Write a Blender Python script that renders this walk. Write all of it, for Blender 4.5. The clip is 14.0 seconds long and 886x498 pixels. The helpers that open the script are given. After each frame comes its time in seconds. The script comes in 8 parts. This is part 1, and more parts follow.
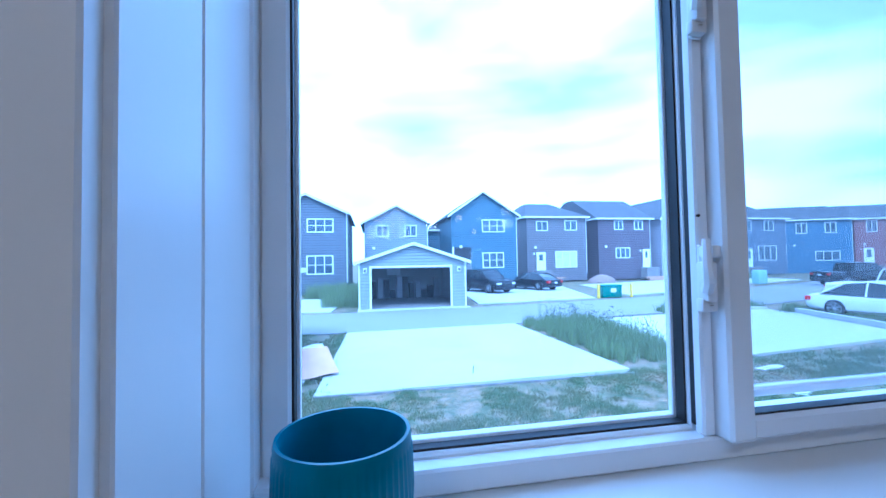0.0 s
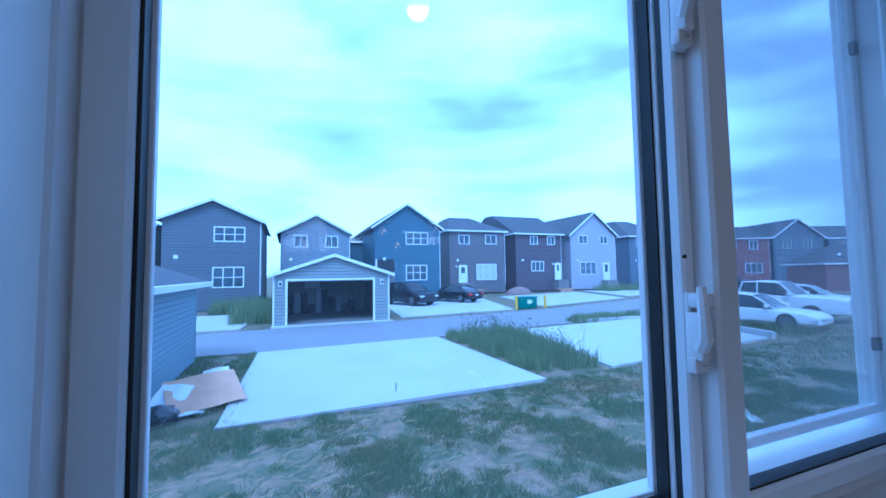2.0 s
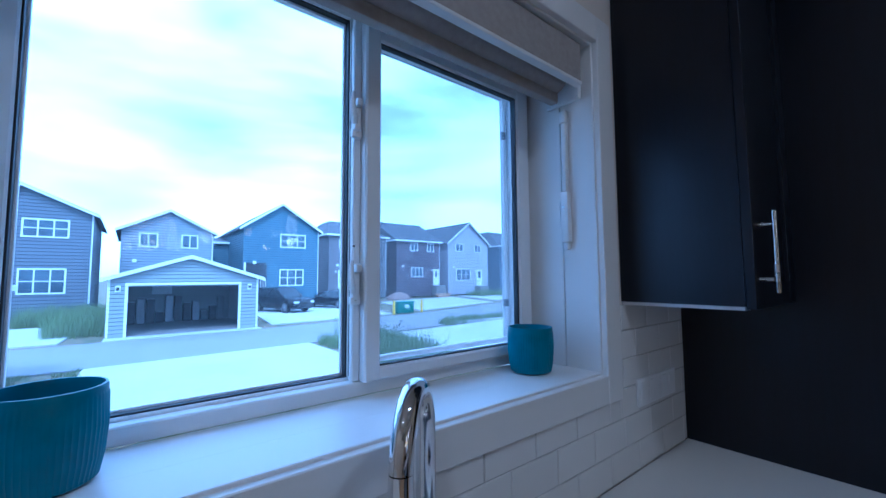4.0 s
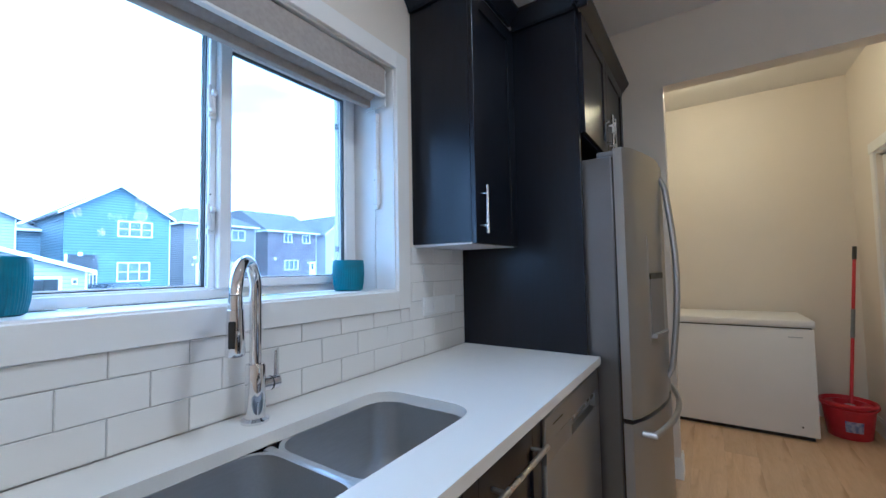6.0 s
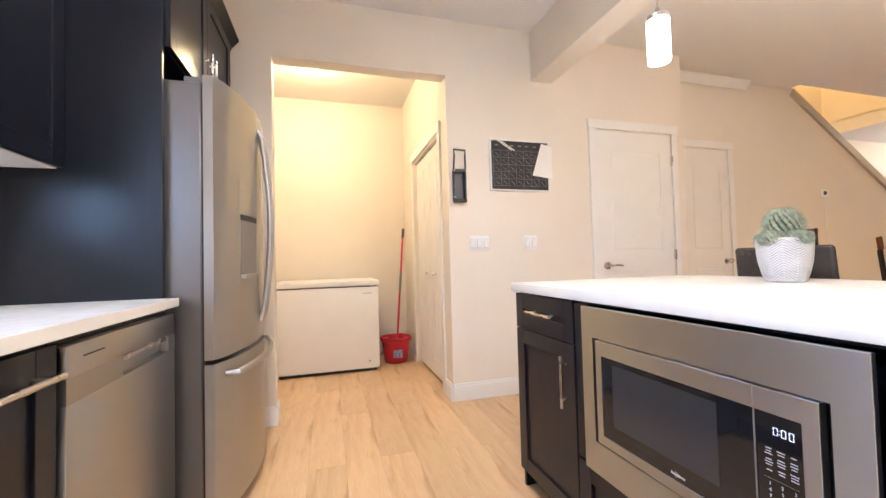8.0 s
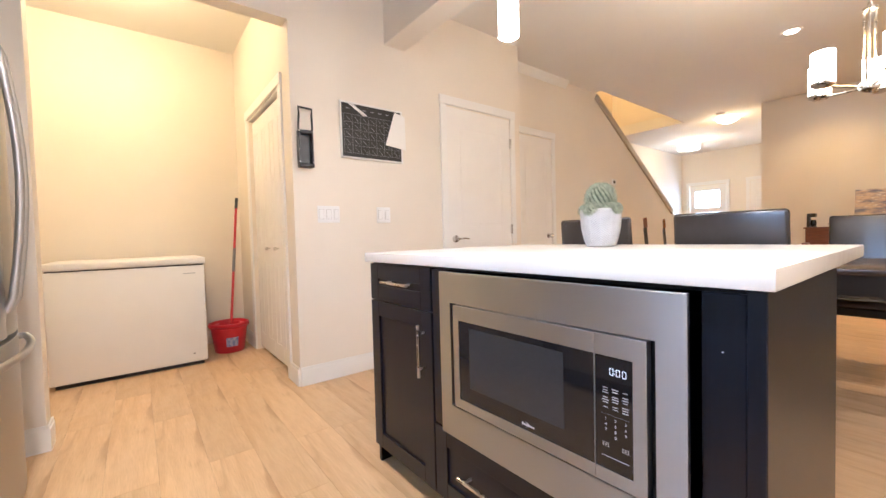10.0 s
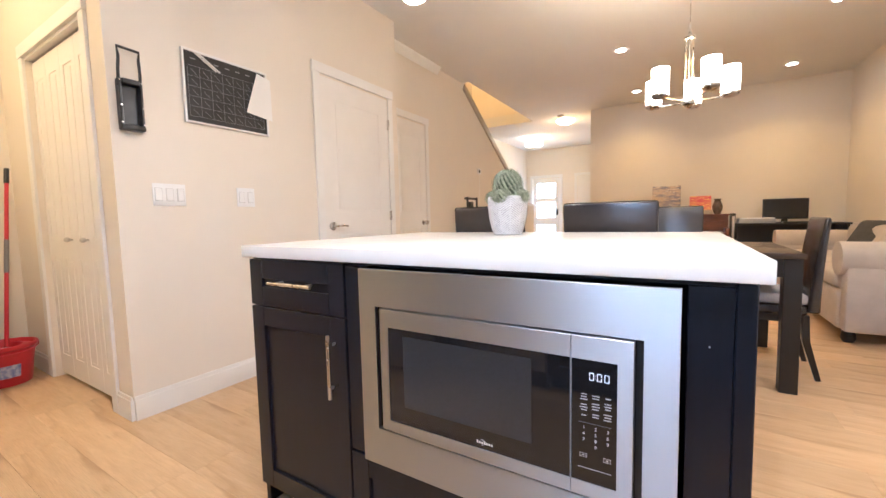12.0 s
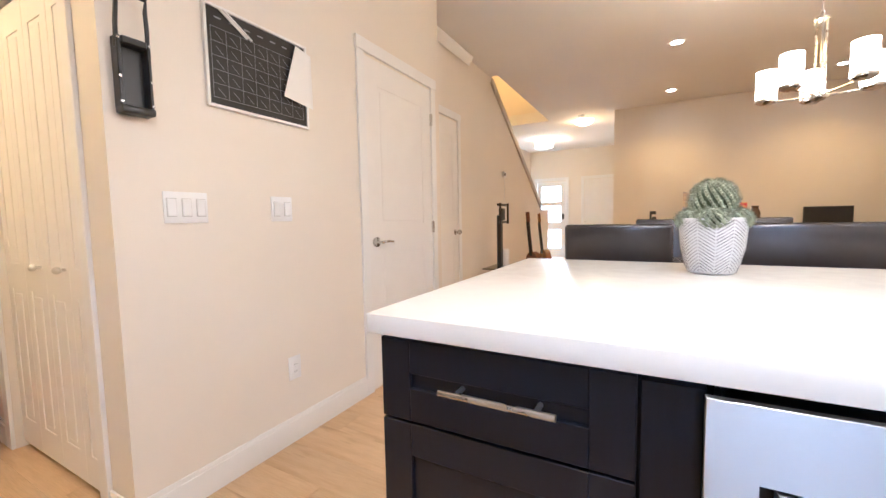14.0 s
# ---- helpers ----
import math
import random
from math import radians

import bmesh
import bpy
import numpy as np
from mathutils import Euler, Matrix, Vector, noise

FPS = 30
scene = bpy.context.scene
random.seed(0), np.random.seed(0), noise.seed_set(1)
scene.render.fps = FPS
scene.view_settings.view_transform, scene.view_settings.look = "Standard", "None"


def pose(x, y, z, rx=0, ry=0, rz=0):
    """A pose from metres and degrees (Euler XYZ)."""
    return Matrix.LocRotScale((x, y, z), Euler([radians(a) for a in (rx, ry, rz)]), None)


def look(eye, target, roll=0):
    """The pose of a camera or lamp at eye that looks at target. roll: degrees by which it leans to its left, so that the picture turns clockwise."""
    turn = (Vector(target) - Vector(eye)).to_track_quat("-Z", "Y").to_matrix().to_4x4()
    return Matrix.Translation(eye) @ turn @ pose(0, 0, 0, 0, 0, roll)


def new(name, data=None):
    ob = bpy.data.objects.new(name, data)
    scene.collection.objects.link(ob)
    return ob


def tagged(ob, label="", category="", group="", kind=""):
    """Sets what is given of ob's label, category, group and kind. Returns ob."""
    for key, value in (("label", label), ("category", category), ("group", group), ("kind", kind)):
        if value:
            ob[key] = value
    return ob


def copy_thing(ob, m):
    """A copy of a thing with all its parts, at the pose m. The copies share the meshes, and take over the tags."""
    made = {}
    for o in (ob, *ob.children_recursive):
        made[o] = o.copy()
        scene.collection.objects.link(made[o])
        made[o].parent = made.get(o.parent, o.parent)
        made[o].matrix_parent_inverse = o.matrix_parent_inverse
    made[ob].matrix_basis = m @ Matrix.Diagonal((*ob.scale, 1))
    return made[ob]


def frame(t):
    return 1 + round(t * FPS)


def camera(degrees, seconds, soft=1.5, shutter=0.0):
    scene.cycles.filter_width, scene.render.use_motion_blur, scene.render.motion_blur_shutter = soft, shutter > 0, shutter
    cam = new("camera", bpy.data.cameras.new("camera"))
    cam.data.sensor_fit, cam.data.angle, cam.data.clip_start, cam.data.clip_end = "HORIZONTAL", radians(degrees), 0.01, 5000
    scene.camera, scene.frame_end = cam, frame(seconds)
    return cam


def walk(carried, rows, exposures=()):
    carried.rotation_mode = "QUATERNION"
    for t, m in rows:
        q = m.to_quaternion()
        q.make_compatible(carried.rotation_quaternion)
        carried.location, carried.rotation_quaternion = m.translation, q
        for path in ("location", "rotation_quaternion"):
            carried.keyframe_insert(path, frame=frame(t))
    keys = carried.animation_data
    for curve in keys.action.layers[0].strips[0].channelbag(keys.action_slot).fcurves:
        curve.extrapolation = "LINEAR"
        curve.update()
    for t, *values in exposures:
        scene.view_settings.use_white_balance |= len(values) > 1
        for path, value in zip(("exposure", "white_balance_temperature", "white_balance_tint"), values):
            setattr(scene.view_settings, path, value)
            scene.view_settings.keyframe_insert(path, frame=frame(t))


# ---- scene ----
cam = camera(97.0, 14.0)
PATH = [
    (0, look((-0.059, -0.807, 1.473), (0.307, 1.158, 1.537), -1.0)),
    (0.3, look((-0.044, -0.741, 1.493), (0.337, 1.221, 1.568), -1.0)),
    (0.5, look((-0.044, -0.704, 1.503), (0.355, 1.254, 1.591), -0.9)),
    (1, look((-0.038, -0.642, 1.511), (0.411, 1.294, 1.62), -0.7)),
    (1.5, look((-0.042, -0.646, 1.511), (0.513, 1.258, 1.63), -0.9)),
    (2, look((-0.047, -0.669, 1.514), (0.687, 1.17, 1.632), -0.8)),
    (2.5, look((-0.048, -0.748, 1.517), (0.89, 1.004, 1.635), -0.7)),
    (3, look((-0.024, -0.864, 1.506), (1.084, 0.797, 1.62), -1.0)),
    (3.2, look((-0.001, -0.915, 1.504), (1.156, 0.712, 1.622), -0.8)),
    (5.3, look((-0.178, -1.465, 1.369), (1.228, -0.05, 1.503), -1.1)),
    (5.5, look((-0.219, -1.5, 1.363), (1.251, -0.148, 1.473), -1.1)),
    (6, look((-0.223, -1.618, 1.285), (1.432, -0.501, 1.387), -1.1)),
    (6.5, look((-0.176, -1.652, 1.195), (1.683, -0.922, 1.295), -1.2)),
    (7, look((-0.17, -1.695, 1.117), (1.807, -1.407, 1.215), -1.3)),
    (7.5, look((-0.18, -1.734, 1.067), (1.811, -1.901, 1.151), -1.4)),
    (8, look((-0.189, -1.766, 1.025), (1.729, -2.33, 1.086), -1.5)),
    (8.5, look((-0.19, -1.784, 1.0), (1.607, -2.661, 1.027), -1.6)),
    (8.7, look((-0.189, -1.79, 0.997), (1.558, -2.763, 1.01), -1.7)),
    (10.8, look((0.038, -1.829, 0.973), (1.51, -3.179, 0.864), -1.3)),
    (11, look((0.06, -1.867, 0.983), (1.482, -3.268, 0.862), -1.3)),
    (11.5, look((0.126, -1.835, 0.986), (1.378, -3.389, 0.843), -1.3)),
    (12, look((0.216, -1.816, 0.99), (1.257, -3.517, 0.835), -1.3)),
    (12.5, look((0.331, -1.849, 0.986), (1.204, -3.641, 0.824), -1.3)),
    (13, look((0.51, -1.91, 1.023), (1.303, -3.739, 0.855), -1.2)),
    (13.5, look((0.752, -1.967, 1.055), (1.564, -3.787, 0.89), -1.2)),
    (14, look((1.002, -2.013, 1.088), (1.954, -3.765, 0.936), -1.1)),
]
# the picture brightens and warms as the camera turns from the window into the room
EXPOSURES = [
    (0.0, -0.6, 3600, 8), (0.5, -1.1, 3580, 10), (1.5, -1.55, 3500, 9), (3.2, -1.35, 3500, 9), (5.3, 0.15, 3740, 2),
    (6.5, 0.8, 4040, 3), (7.5, 1.75, 4450, 8), (8.2, 2.0, 4550, 9), (14.0, 1.92, 4550, 9),
]
walk(cam, PATH, EXPOSURES)

# ---- light ----
KITCHEN_Z = 2.84   # ceiling height
GROUND = -0.95     # level of the yard below the floor

world = bpy.data.worlds.new("overcast_sky")
scene.world = world
world.use_nodes = True
wn, wl = world.node_tree.nodes, world.node_tree.links
wn.clear()
w_out = wn.new("ShaderNodeOutputWorld")
w_bg = wn.new("ShaderNodeBackground")
w_sky = wn.new("ShaderNodeTexSky")
w_sky.sky_type = "NISHITA"
w_sky.sun_disc = False
w_sky.sun_elevation, w_sky.sun_rotation = radians(38), radians(150)
w_sky.dust_density, w_sky.ozone_density = 1.5, 1.5
w_co = wn.new("ShaderNodeTexCoord")
w_map = wn.new("ShaderNodeMapping")
w_map.inputs["Scale"].default_value = (1.0, 1.0, 3.2)
w_map.inputs["Rotation"].default_value = (0.25, 0.1, 0.5)
w_n = wn.new("ShaderNodeTexNoise")
w_n.inputs["Scale"].default_value, w_n.inputs["Detail"].default_value = 1.9, 6.0
w_n.inputs["Roughness"].default_value, w_n.inputs["Distortion"].default_value = 0.48, 0.25
w_r = wn.new("ShaderNodeMapRange")
w_r.inputs["From Min"].default_value, w_r.inputs["From Max"].default_value = 0.38, 0.6
w_r.inputs["To Min"].default_value, w_r.inputs["To Max"].default_value = 0.36, 0.97
w_mix = wn.new("ShaderNodeMix")
w_mix.data_type = "RGBA"
w_mix.inputs["B"].default_value = (32.0, 35.0, 38.0, 1)
wl.new(w_co.outputs["Generated"], w_map.inputs["Vector"])
wl.new(w_map.outputs["Vector"], w_n.inputs["Vector"])
wl.new(w_n.outputs["Fac"], w_r.inputs["Value"])
wl.new(w_r.outputs["Result"], w_mix.inputs["Factor"])
wl.new(w_sky.outputs["Color"], w_mix.inputs["A"])
wl.new(w_mix.outputs["Result"], w_bg.inputs["Color"])
wl.new(w_bg.outputs["Background"], w_out.inputs["Surface"])
w_bg.inputs["Strength"].default_value = 0.15

sun_data = bpy.data.lights.new("sun", "SUN")
sun_data.energy, sun_data.angle, sun_data.color = 5.0, radians(14), (1.0, 0.95, 0.88)
sun = new("sun", sun_data)
sun.matrix_basis = look((0, 0, 30), (12, 22, 0))

WARM = (1.0, 0.52, 0.13)     # dining and living lamps
SOFT = (1.0, 0.74, 0.50)     # kitchen lamps, cooled to make up for window daylight


def lamp_point(name, place, watts, radius=0.05, colour=WARM):
    data = bpy.data.lights.new(name, "POINT")
    data.energy, data.shadow_soft_size, data.color = watts, radius, colour
    ob = new(name, data)
    ob.location = place
    return ob


def lamp_spot(name, place, watts, angle=130, colour=WARM):
    data = bpy.data.lights.new(name, "SPOT")
    data.energy, data.shadow_soft_size, data.color = watts, 0.05, colour
    data.spot_size, data.spot_blend = radians(angle), 0.8
    ob = new(name, data)
    ob.location = place
    return ob


# last three, over the kitchen, are unseen fill added in place of daylight
POTS = [(0.85, -6.8), (0.85, -8.55), (-0.92, -8.5), (-0.93, -6.72), (0.55, -1.75), (-0.9, -1.75), (-0.9, -3.9)]
for px_, py_ in POTS:
    lamp_spot("pot_and_fill_lamp", (px_, py_, KITCHEN_Z - 0.02), 18 if py_ < -5 else 44 if py_ > -3 else 16, 130 if py_ < -5 else 168, colour=WARM if py_ < -5 else SOFT)
# second pendant is unseen, added to pair with the first
PENDANTS = [(1.145, -3.157), (0.47, -3.157)]
CHANDELIER = (0.06, -5.2, 1.80)

# ---- materials ----


class Mat:
    """A node material with a principled shader and a few helpers."""

    def __init__(self, name, colour=(0.5, 0.5, 0.5), rough=0.5, metal=0.0, **more):
        self.m = bpy.data.materials.new(name)
        self.m.use_nodes = True
        self.m.diffuse_color = (*colour, 1)
        self.n, self.l = self.m.node_tree.nodes, self.m.node_tree.links
        self.b = self.n["Principled BSDF"]
        self.b.inputs["Base Color"].default_value = (*colour, 1)
        self.b.inputs["Roughness"].default_value = rough
        self.b.inputs["Metallic"].default_value = metal
        for k, v in more.items():
            self.b.inputs[k.replace("_", " ")].default_value = v
        self.colour, self.co = colour, None
        self.last_colour = self.last_height = None

    def coords(self, scale=(1, 1, 1), rot=(0, 0, 0)):
        if not self.co:
            self.co = self.n.new("ShaderNodeTexCoord")
        mp = self.n.new("ShaderNodeMapping")
        mp.inputs["Scale"].default_value, mp.inputs["Rotation"].default_value = scale, rot
        self.l.new(self.co.outputs["Object"], mp.inputs["Vector"])
        return mp.outputs["Vector"]

    def noise(self, scale, stretch=(1, 1, 1), detail=4, rough=0.55, distort=0.0, rot=(0, 0, 0)):
        t = self.n.new("ShaderNodeTexNoise")
        t.inputs["Scale"].default_value, t.inputs["Detail"].default_value = scale, detail
        t.inputs["Roughness"].default_value, t.inputs["Distortion"].default_value = rough, distort
        self.l.new(self.coords(stretch, rot), t.inputs["Vector"])
        return t.outputs["Fac"]

    def ranged(self, src, a, b, c, d):
        r = self.n.new("ShaderNodeMapRange")
        for k, v in zip(("From Min", "From Max", "To Min", "To Max"), (a, b, c, d)):
            r.inputs[k].default_value = v
        self.l.new(src, r.inputs["Value"])
        return r.outputs["Result"]

    def mix(self, fac, a, b):
        x = self.n.new("ShaderNodeMix")
        x.data_type = "RGBA"
        for key, v in (("A", a), ("B", b)):
            if isinstance(v, tuple):
                x.inputs[key].default_value = (*v, 1)
            else:
                self.l.new(v, x.inputs[key])
        if isinstance(fac, float):
            x.inputs["Factor"].default_value = fac
        else:
            self.l.new(fac, x.inputs["Factor"])
        self.last_colour = x.outputs["Result"]
        self.l.new(self.last_colour, self.b.inputs["Base Color"])
        return self.last_colour

    def vary(self, scale, amount, stretch=(1, 1, 1), lo=0.35, hi=0.65, detail=4, other=None):
        """Blend the colour towards a darker or another one by noise."""
        base = self.last_colour or self.colour
        target = other or tuple(c * (1 - amount) for c in self.colour)
        f = self.ranged(self.noise(scale, stretch, detail), lo, hi, 0, 1 if other is None else amount)
        self.mix(f, base, target)
        return self

    def rough(self, scale, lo, hi, stretch=(1, 1, 1)):
        self.l.new(self.ranged(self.noise(scale, stretch, 3), 0.35, 0.65, lo, hi), self.b.inputs["Roughness"])
        return self

    def bump(self, scale, strength, distance=0.01, stretch=(1, 1, 1), detail=3, src=None):
        u = self.n.new("ShaderNodeBump")
        u.inputs["Strength"].default_value, u.inputs["Distance"].default_value = strength, distance
        self.l.new(src or self.noise(scale, stretch, detail), u.inputs["Height"])
        if self.last_height:
            self.l.new(self.last_height, u.inputs["Normal"])
        self.last_height = u.outputs["Normal"]
        self.l.new(self.last_height, self.b.inputs["Normal"])
        return self

    def random(self, amount):
        """Each object a little lighter or darker."""
        info = self.n.new("ShaderNodeObjectInfo")
        h = self.n.new("ShaderNodeHueSaturation")
        self.l.new(self.ranged(info.outputs["Random"], 0, 1, 1 - amount, 1 + amount), h.inputs["Value"])
        if self.last_colour:
            self.l.new(self.last_colour, h.inputs["Color"])
        else:
            h.inputs["Color"].default_value = (*self.colour, 1)
        self.last_colour = h.outputs["Color"]
        self.l.new(self.last_colour, self.b.inputs["Base Color"])
        return self


def glow(name, colour, strength):
    m = Mat(name, (0.9, 0.88, 0.82), 0.4)
    m.b.inputs["Emission Color"].default_value = (*colour, 1)
    m.b.inputs["Emission Strength"].default_value = strength
    return m.m


def clear_glass(name, tint=(1, 1, 1), rough=0.0, veil=0.0):
    """Thin pane: mostly clear, with a faint mirror by Fresnel and a pale veil that imitates glare."""
    m = bpy.data.materials.new(name)
    m.use_nodes = True
    n, l = m.node_tree.nodes, m.node_tree.links
    n.clear()
    out, mixer = n.new("ShaderNodeOutputMaterial"), n.new("ShaderNodeMixShader")
    tr, gl, fr = n.new("ShaderNodeBsdfTransparent"), n.new("ShaderNodeBsdfGlossy"), n.new("ShaderNodeLayerWeight")
    tr.inputs["Color"].default_value = (*tint, 1)
    gl.inputs["Roughness"].default_value = rough
    fr.inputs["Blend"].default_value = 0.5
    pw, ad = n.new("ShaderNodeMath"), n.new("ShaderNodeMath")
    pw.operation, pw.inputs[1].default_value = "POWER", 4.0
    ad.operation, ad.inputs[1].default_value, ad.inputs[2].default_value = "MULTIPLY_ADD", 0.5, 0.012
    l.new(fr.outputs["Facing"], pw.inputs[0])
    l.new(pw.outputs[0], ad.inputs[0])
    l.new(ad.outputs[0], mixer.inputs["Fac"])
    # translucent share, uneven by noise, that paints glare haze over the view
    if veil:
        veil_mix, veil_bsdf = n.new("ShaderNodeMixShader"), n.new("ShaderNodeBsdfTranslucent")
        veil_bsdf.inputs["Color"].default_value = (0.85, 0.86, 0.86, 1)
        co, veil_noise, share = n.new("ShaderNodeTexCoord"), n.new("ShaderNodeTexNoise"), n.new("ShaderNodeMapRange")
        veil_noise.inputs["Scale"].default_value, veil_noise.inputs["Detail"].default_value = 3.5, 6.0
        share.inputs["From Min"].default_value, share.inputs["From Max"].default_value = 0.3, 0.7
        share.inputs["To Min"].default_value, share.inputs["To Max"].default_value = veil * 0.6, veil * 1.4
        l.new(co.outputs["Object"], veil_noise.inputs["Vector"])
        l.new(veil_noise.outputs["Fac"], share.inputs["Value"])
        l.new(share.outputs["Result"], veil_mix.inputs["Fac"])
        l.new(tr.outputs["BSDF"], veil_mix.inputs[1])
        l.new(veil_bsdf.outputs["BSDF"], veil_mix.inputs[2])
        l.new(veil_mix.outputs["Shader"], mixer.inputs[1])
    else:
        l.new(tr.outputs["BSDF"], mixer.inputs[1])
    l.new(gl.outputs["BSDF"], mixer.inputs[2])
    l.new(mixer.outputs["Shader"], out.inputs["Surface"])
    return m


wall_paint = Mat("wall_paint", (0.76, 0.70, 0.61), 0.62).vary(1.2, 0.04).bump(160, 0.12, 0.002).m
ceiling_paint = Mat("ceiling_paint", (0.74, 0.72, 0.69), 0.85).vary(0.8, 0.04).bump(55, 0.35, 0.004, detail=5).m
trim_paint = Mat("trim_paint", (0.80, 0.79, 0.77), 0.38).vary(3, 0.03).bump(60, 0.05, 0.002).m
door_paint = Mat("door_paint", (0.80, 0.78, 0.75), 0.42).vary(4, 0.03).bump(30, 0.06, 0.002, (12, 12, 1)).m
quartz = Mat("quartz_top", (0.75, 0.735, 0.70), 0.24).vary(260, 0.04, lo=0.5, hi=0.7).vary(2, 0.02).rough(20, 0.22, 0.25).m
cabinet_paint = Mat("dark_cabinet_stain", (0.0050, 0.0068, 0.0135), 0.42, Specular_IOR_Level=0.22, Coat_Weight=0.34, Coat_Roughness=0.25).vary(9, 0.2, (8, 8, 0.5)).bump(60, 0.03, 0.0006, (10, 10, 0.6)).m
toe_dark = Mat("toe_kick_black", (0.012, 0.012, 0.013), 0.6).vary(5, 0.3).m
under_white = Mat("cabinet_underside_white", (0.72, 0.70, 0.68), 0.5).vary(5, 0.05).m
steel = Mat("brushed_steel", (0.48, 0.49, 0.51), 0.44, 1.0, Anisotropic=0.85, Anisotropic_Rotation=0.25).vary(1.5, 0.04).m
steel_side = Mat("grey_appliance_side", (0.20, 0.20, 0.21), 0.40, 0.5).vary(8, 0.08).bump(300, 0.1, 0.001).m
steel_warm = Mat("appliance_steel", (0.44, 0.44, 0.44), 0.42, 1.0, Anisotropic=0.8, Anisotropic_Rotation=0.25).vary(1.5, 0.04).bump(9, 0.02, 0.0002, (1, 1, 160)).m
sink_steel = Mat("sink_steel", (0.52, 0.52, 0.52), 0.33, 0.82).vary(200, 0.06, (0.1, 1, 1)).m
chrome = Mat("chrome", (0.78, 0.78, 0.80), 0.06, 1.0).rough(8, 0.04, 0.10).m
nickel = Mat("satin_nickel", (0.60, 0.585, 0.56), 0.26, 1.0).rough(14, 0.22, 0.34).m
tile_glaze = Mat("white_tile_glaze", (0.76, 0.745, 0.72), 0.14).random(0.03).bump(9, 0.12, 0.003).m
grout = Mat("grey_grout", (0.50, 0.49, 0.48), 0.9).vary(40, 0.15).bump(200, 0.3, 0.001).m
vinyl = Mat("white_window_vinyl", (0.80, 0.80, 0.80), 0.32).vary(5, 0.03).m
gasket = Mat("black_gasket", (0.015, 0.015, 0.016), 0.55).vary(20, 0.3).m
pane_glass = clear_glass("window_glass", veil=0.030)
fly_screen = clear_glass("fly_screen_mesh", (0.83, 0.83, 0.83), 0.5, veil=0.02)
blind_cloth = Mat("taupe_blind_cloth", (0.38, 0.35, 0.32), 0.85).vary(60, 0.12).bump(600, 0.4, 0.001).m
teal_glaze = Mat("teal_ceramic", (0.035, 0.19, 0.28), 0.35).vary(20, 0.25).m
black_plastic = Mat("black_plastic", (0.014, 0.014, 0.015), 0.35).rough(20, 0.28, 0.45).m
black_glass = Mat("black_glass", (0.010, 0.010, 0.012), 0.05, 0.0).rough(5, 0.03, 0.07).m
mesh_glass = Mat("perforated_door_glass", (0.040, 0.041, 0.046), 0.16).vary(900, 0.5).m
red_plastic = Mat("red_plastic", (0.52, 0.018, 0.03), 0.35).vary(15, 0.15).m
enamel = Mat("white_enamel", (0.78, 0.765, 0.74), 0.33).vary(3, 0.03).bump(400, 0.08, 0.0008).m
leather = Mat("dark_brown_leather", (0.030, 0.025, 0.026), 0.24, Specular_IOR_Level=0.75).vary(14, 0.15).bump(140, 0.10, 0.0012, detail=6).m
black_wood = Mat("black_brown_wood", (0.012, 0.010, 0.010), 0.38).vary(12, 0.35, (1, 1, 0.1)).m
red_wood = Mat("red_brown_wood", (0.20, 0.065, 0.025), 0.30).vary(7, 0.45, (1, 8, 12)).bump(30, 0.1, 0.002, (1, 8, 12)).m
cushion_cloth = Mat("pale_cushion_cloth", (0.55, 0.53, 0.52), 0.9).vary(30, 0.15).bump(300, 0.4, 0.002).m
sofa_cloth = Mat("beige_sofa_cloth", (0.47, 0.41, 0.35), 0.92).vary(8, 0.1).bump(420, 0.5, 0.002).m
dark_cloth = Mat("charcoal_cushion_cloth", (0.06, 0.06, 0.065), 0.85).vary(20, 0.2).bump(300, 0.4, 0.002).m
lamp_glass = glow("lit_frosted_glass", (1.0, 0.74, 0.46), 8.0)
pot_glow = glow("lit_pot_lens", (1.0, 0.80, 0.58), 22.0)
led_glow = glow("microwave_digits", (0.70, 0.82, 1.0), 0.14)

# ---- mesh tools ----


def box(bm, x0, x1, y0, y1, z0, z1, bevel=0.0, seg=1):
    made = bmesh.ops.create_cube(bm, size=1)
    for v in made["verts"]:
        v.co = Vector((x0 + (v.co.x + 0.5) * (x1 - x0), y0 + (v.co.y + 0.5) * (y1 - y0), z0 + (v.co.z + 0.5) * (z1 - z0)))
    if bevel:
        edges = list({e for v in made["verts"] for e in v.link_edges})
        bmesh.ops.bevel(bm, geom=edges, offset=bevel, segments=seg, affect="EDGES", profile=0.5)
    return bm


def B(*a, **k):
    return box(bmesh.new(), *a, **k)


def tube(bm, a, b, r0, r1=None, n=16, caps=True):
    a, b = Vector(a), Vector(b)
    r1 = r0 if r1 is None else r1
    d = b - a
    m = Matrix.Translation((a + b) / 2) @ d.to_track_quat("Z", "Y").to_matrix().to_4x4()
    bmesh.ops.create_cone(bm, cap_ends=caps, cap_tris=False, segments=n, radius1=r0, radius2=r1, depth=d.length, matrix=m)
    return bm


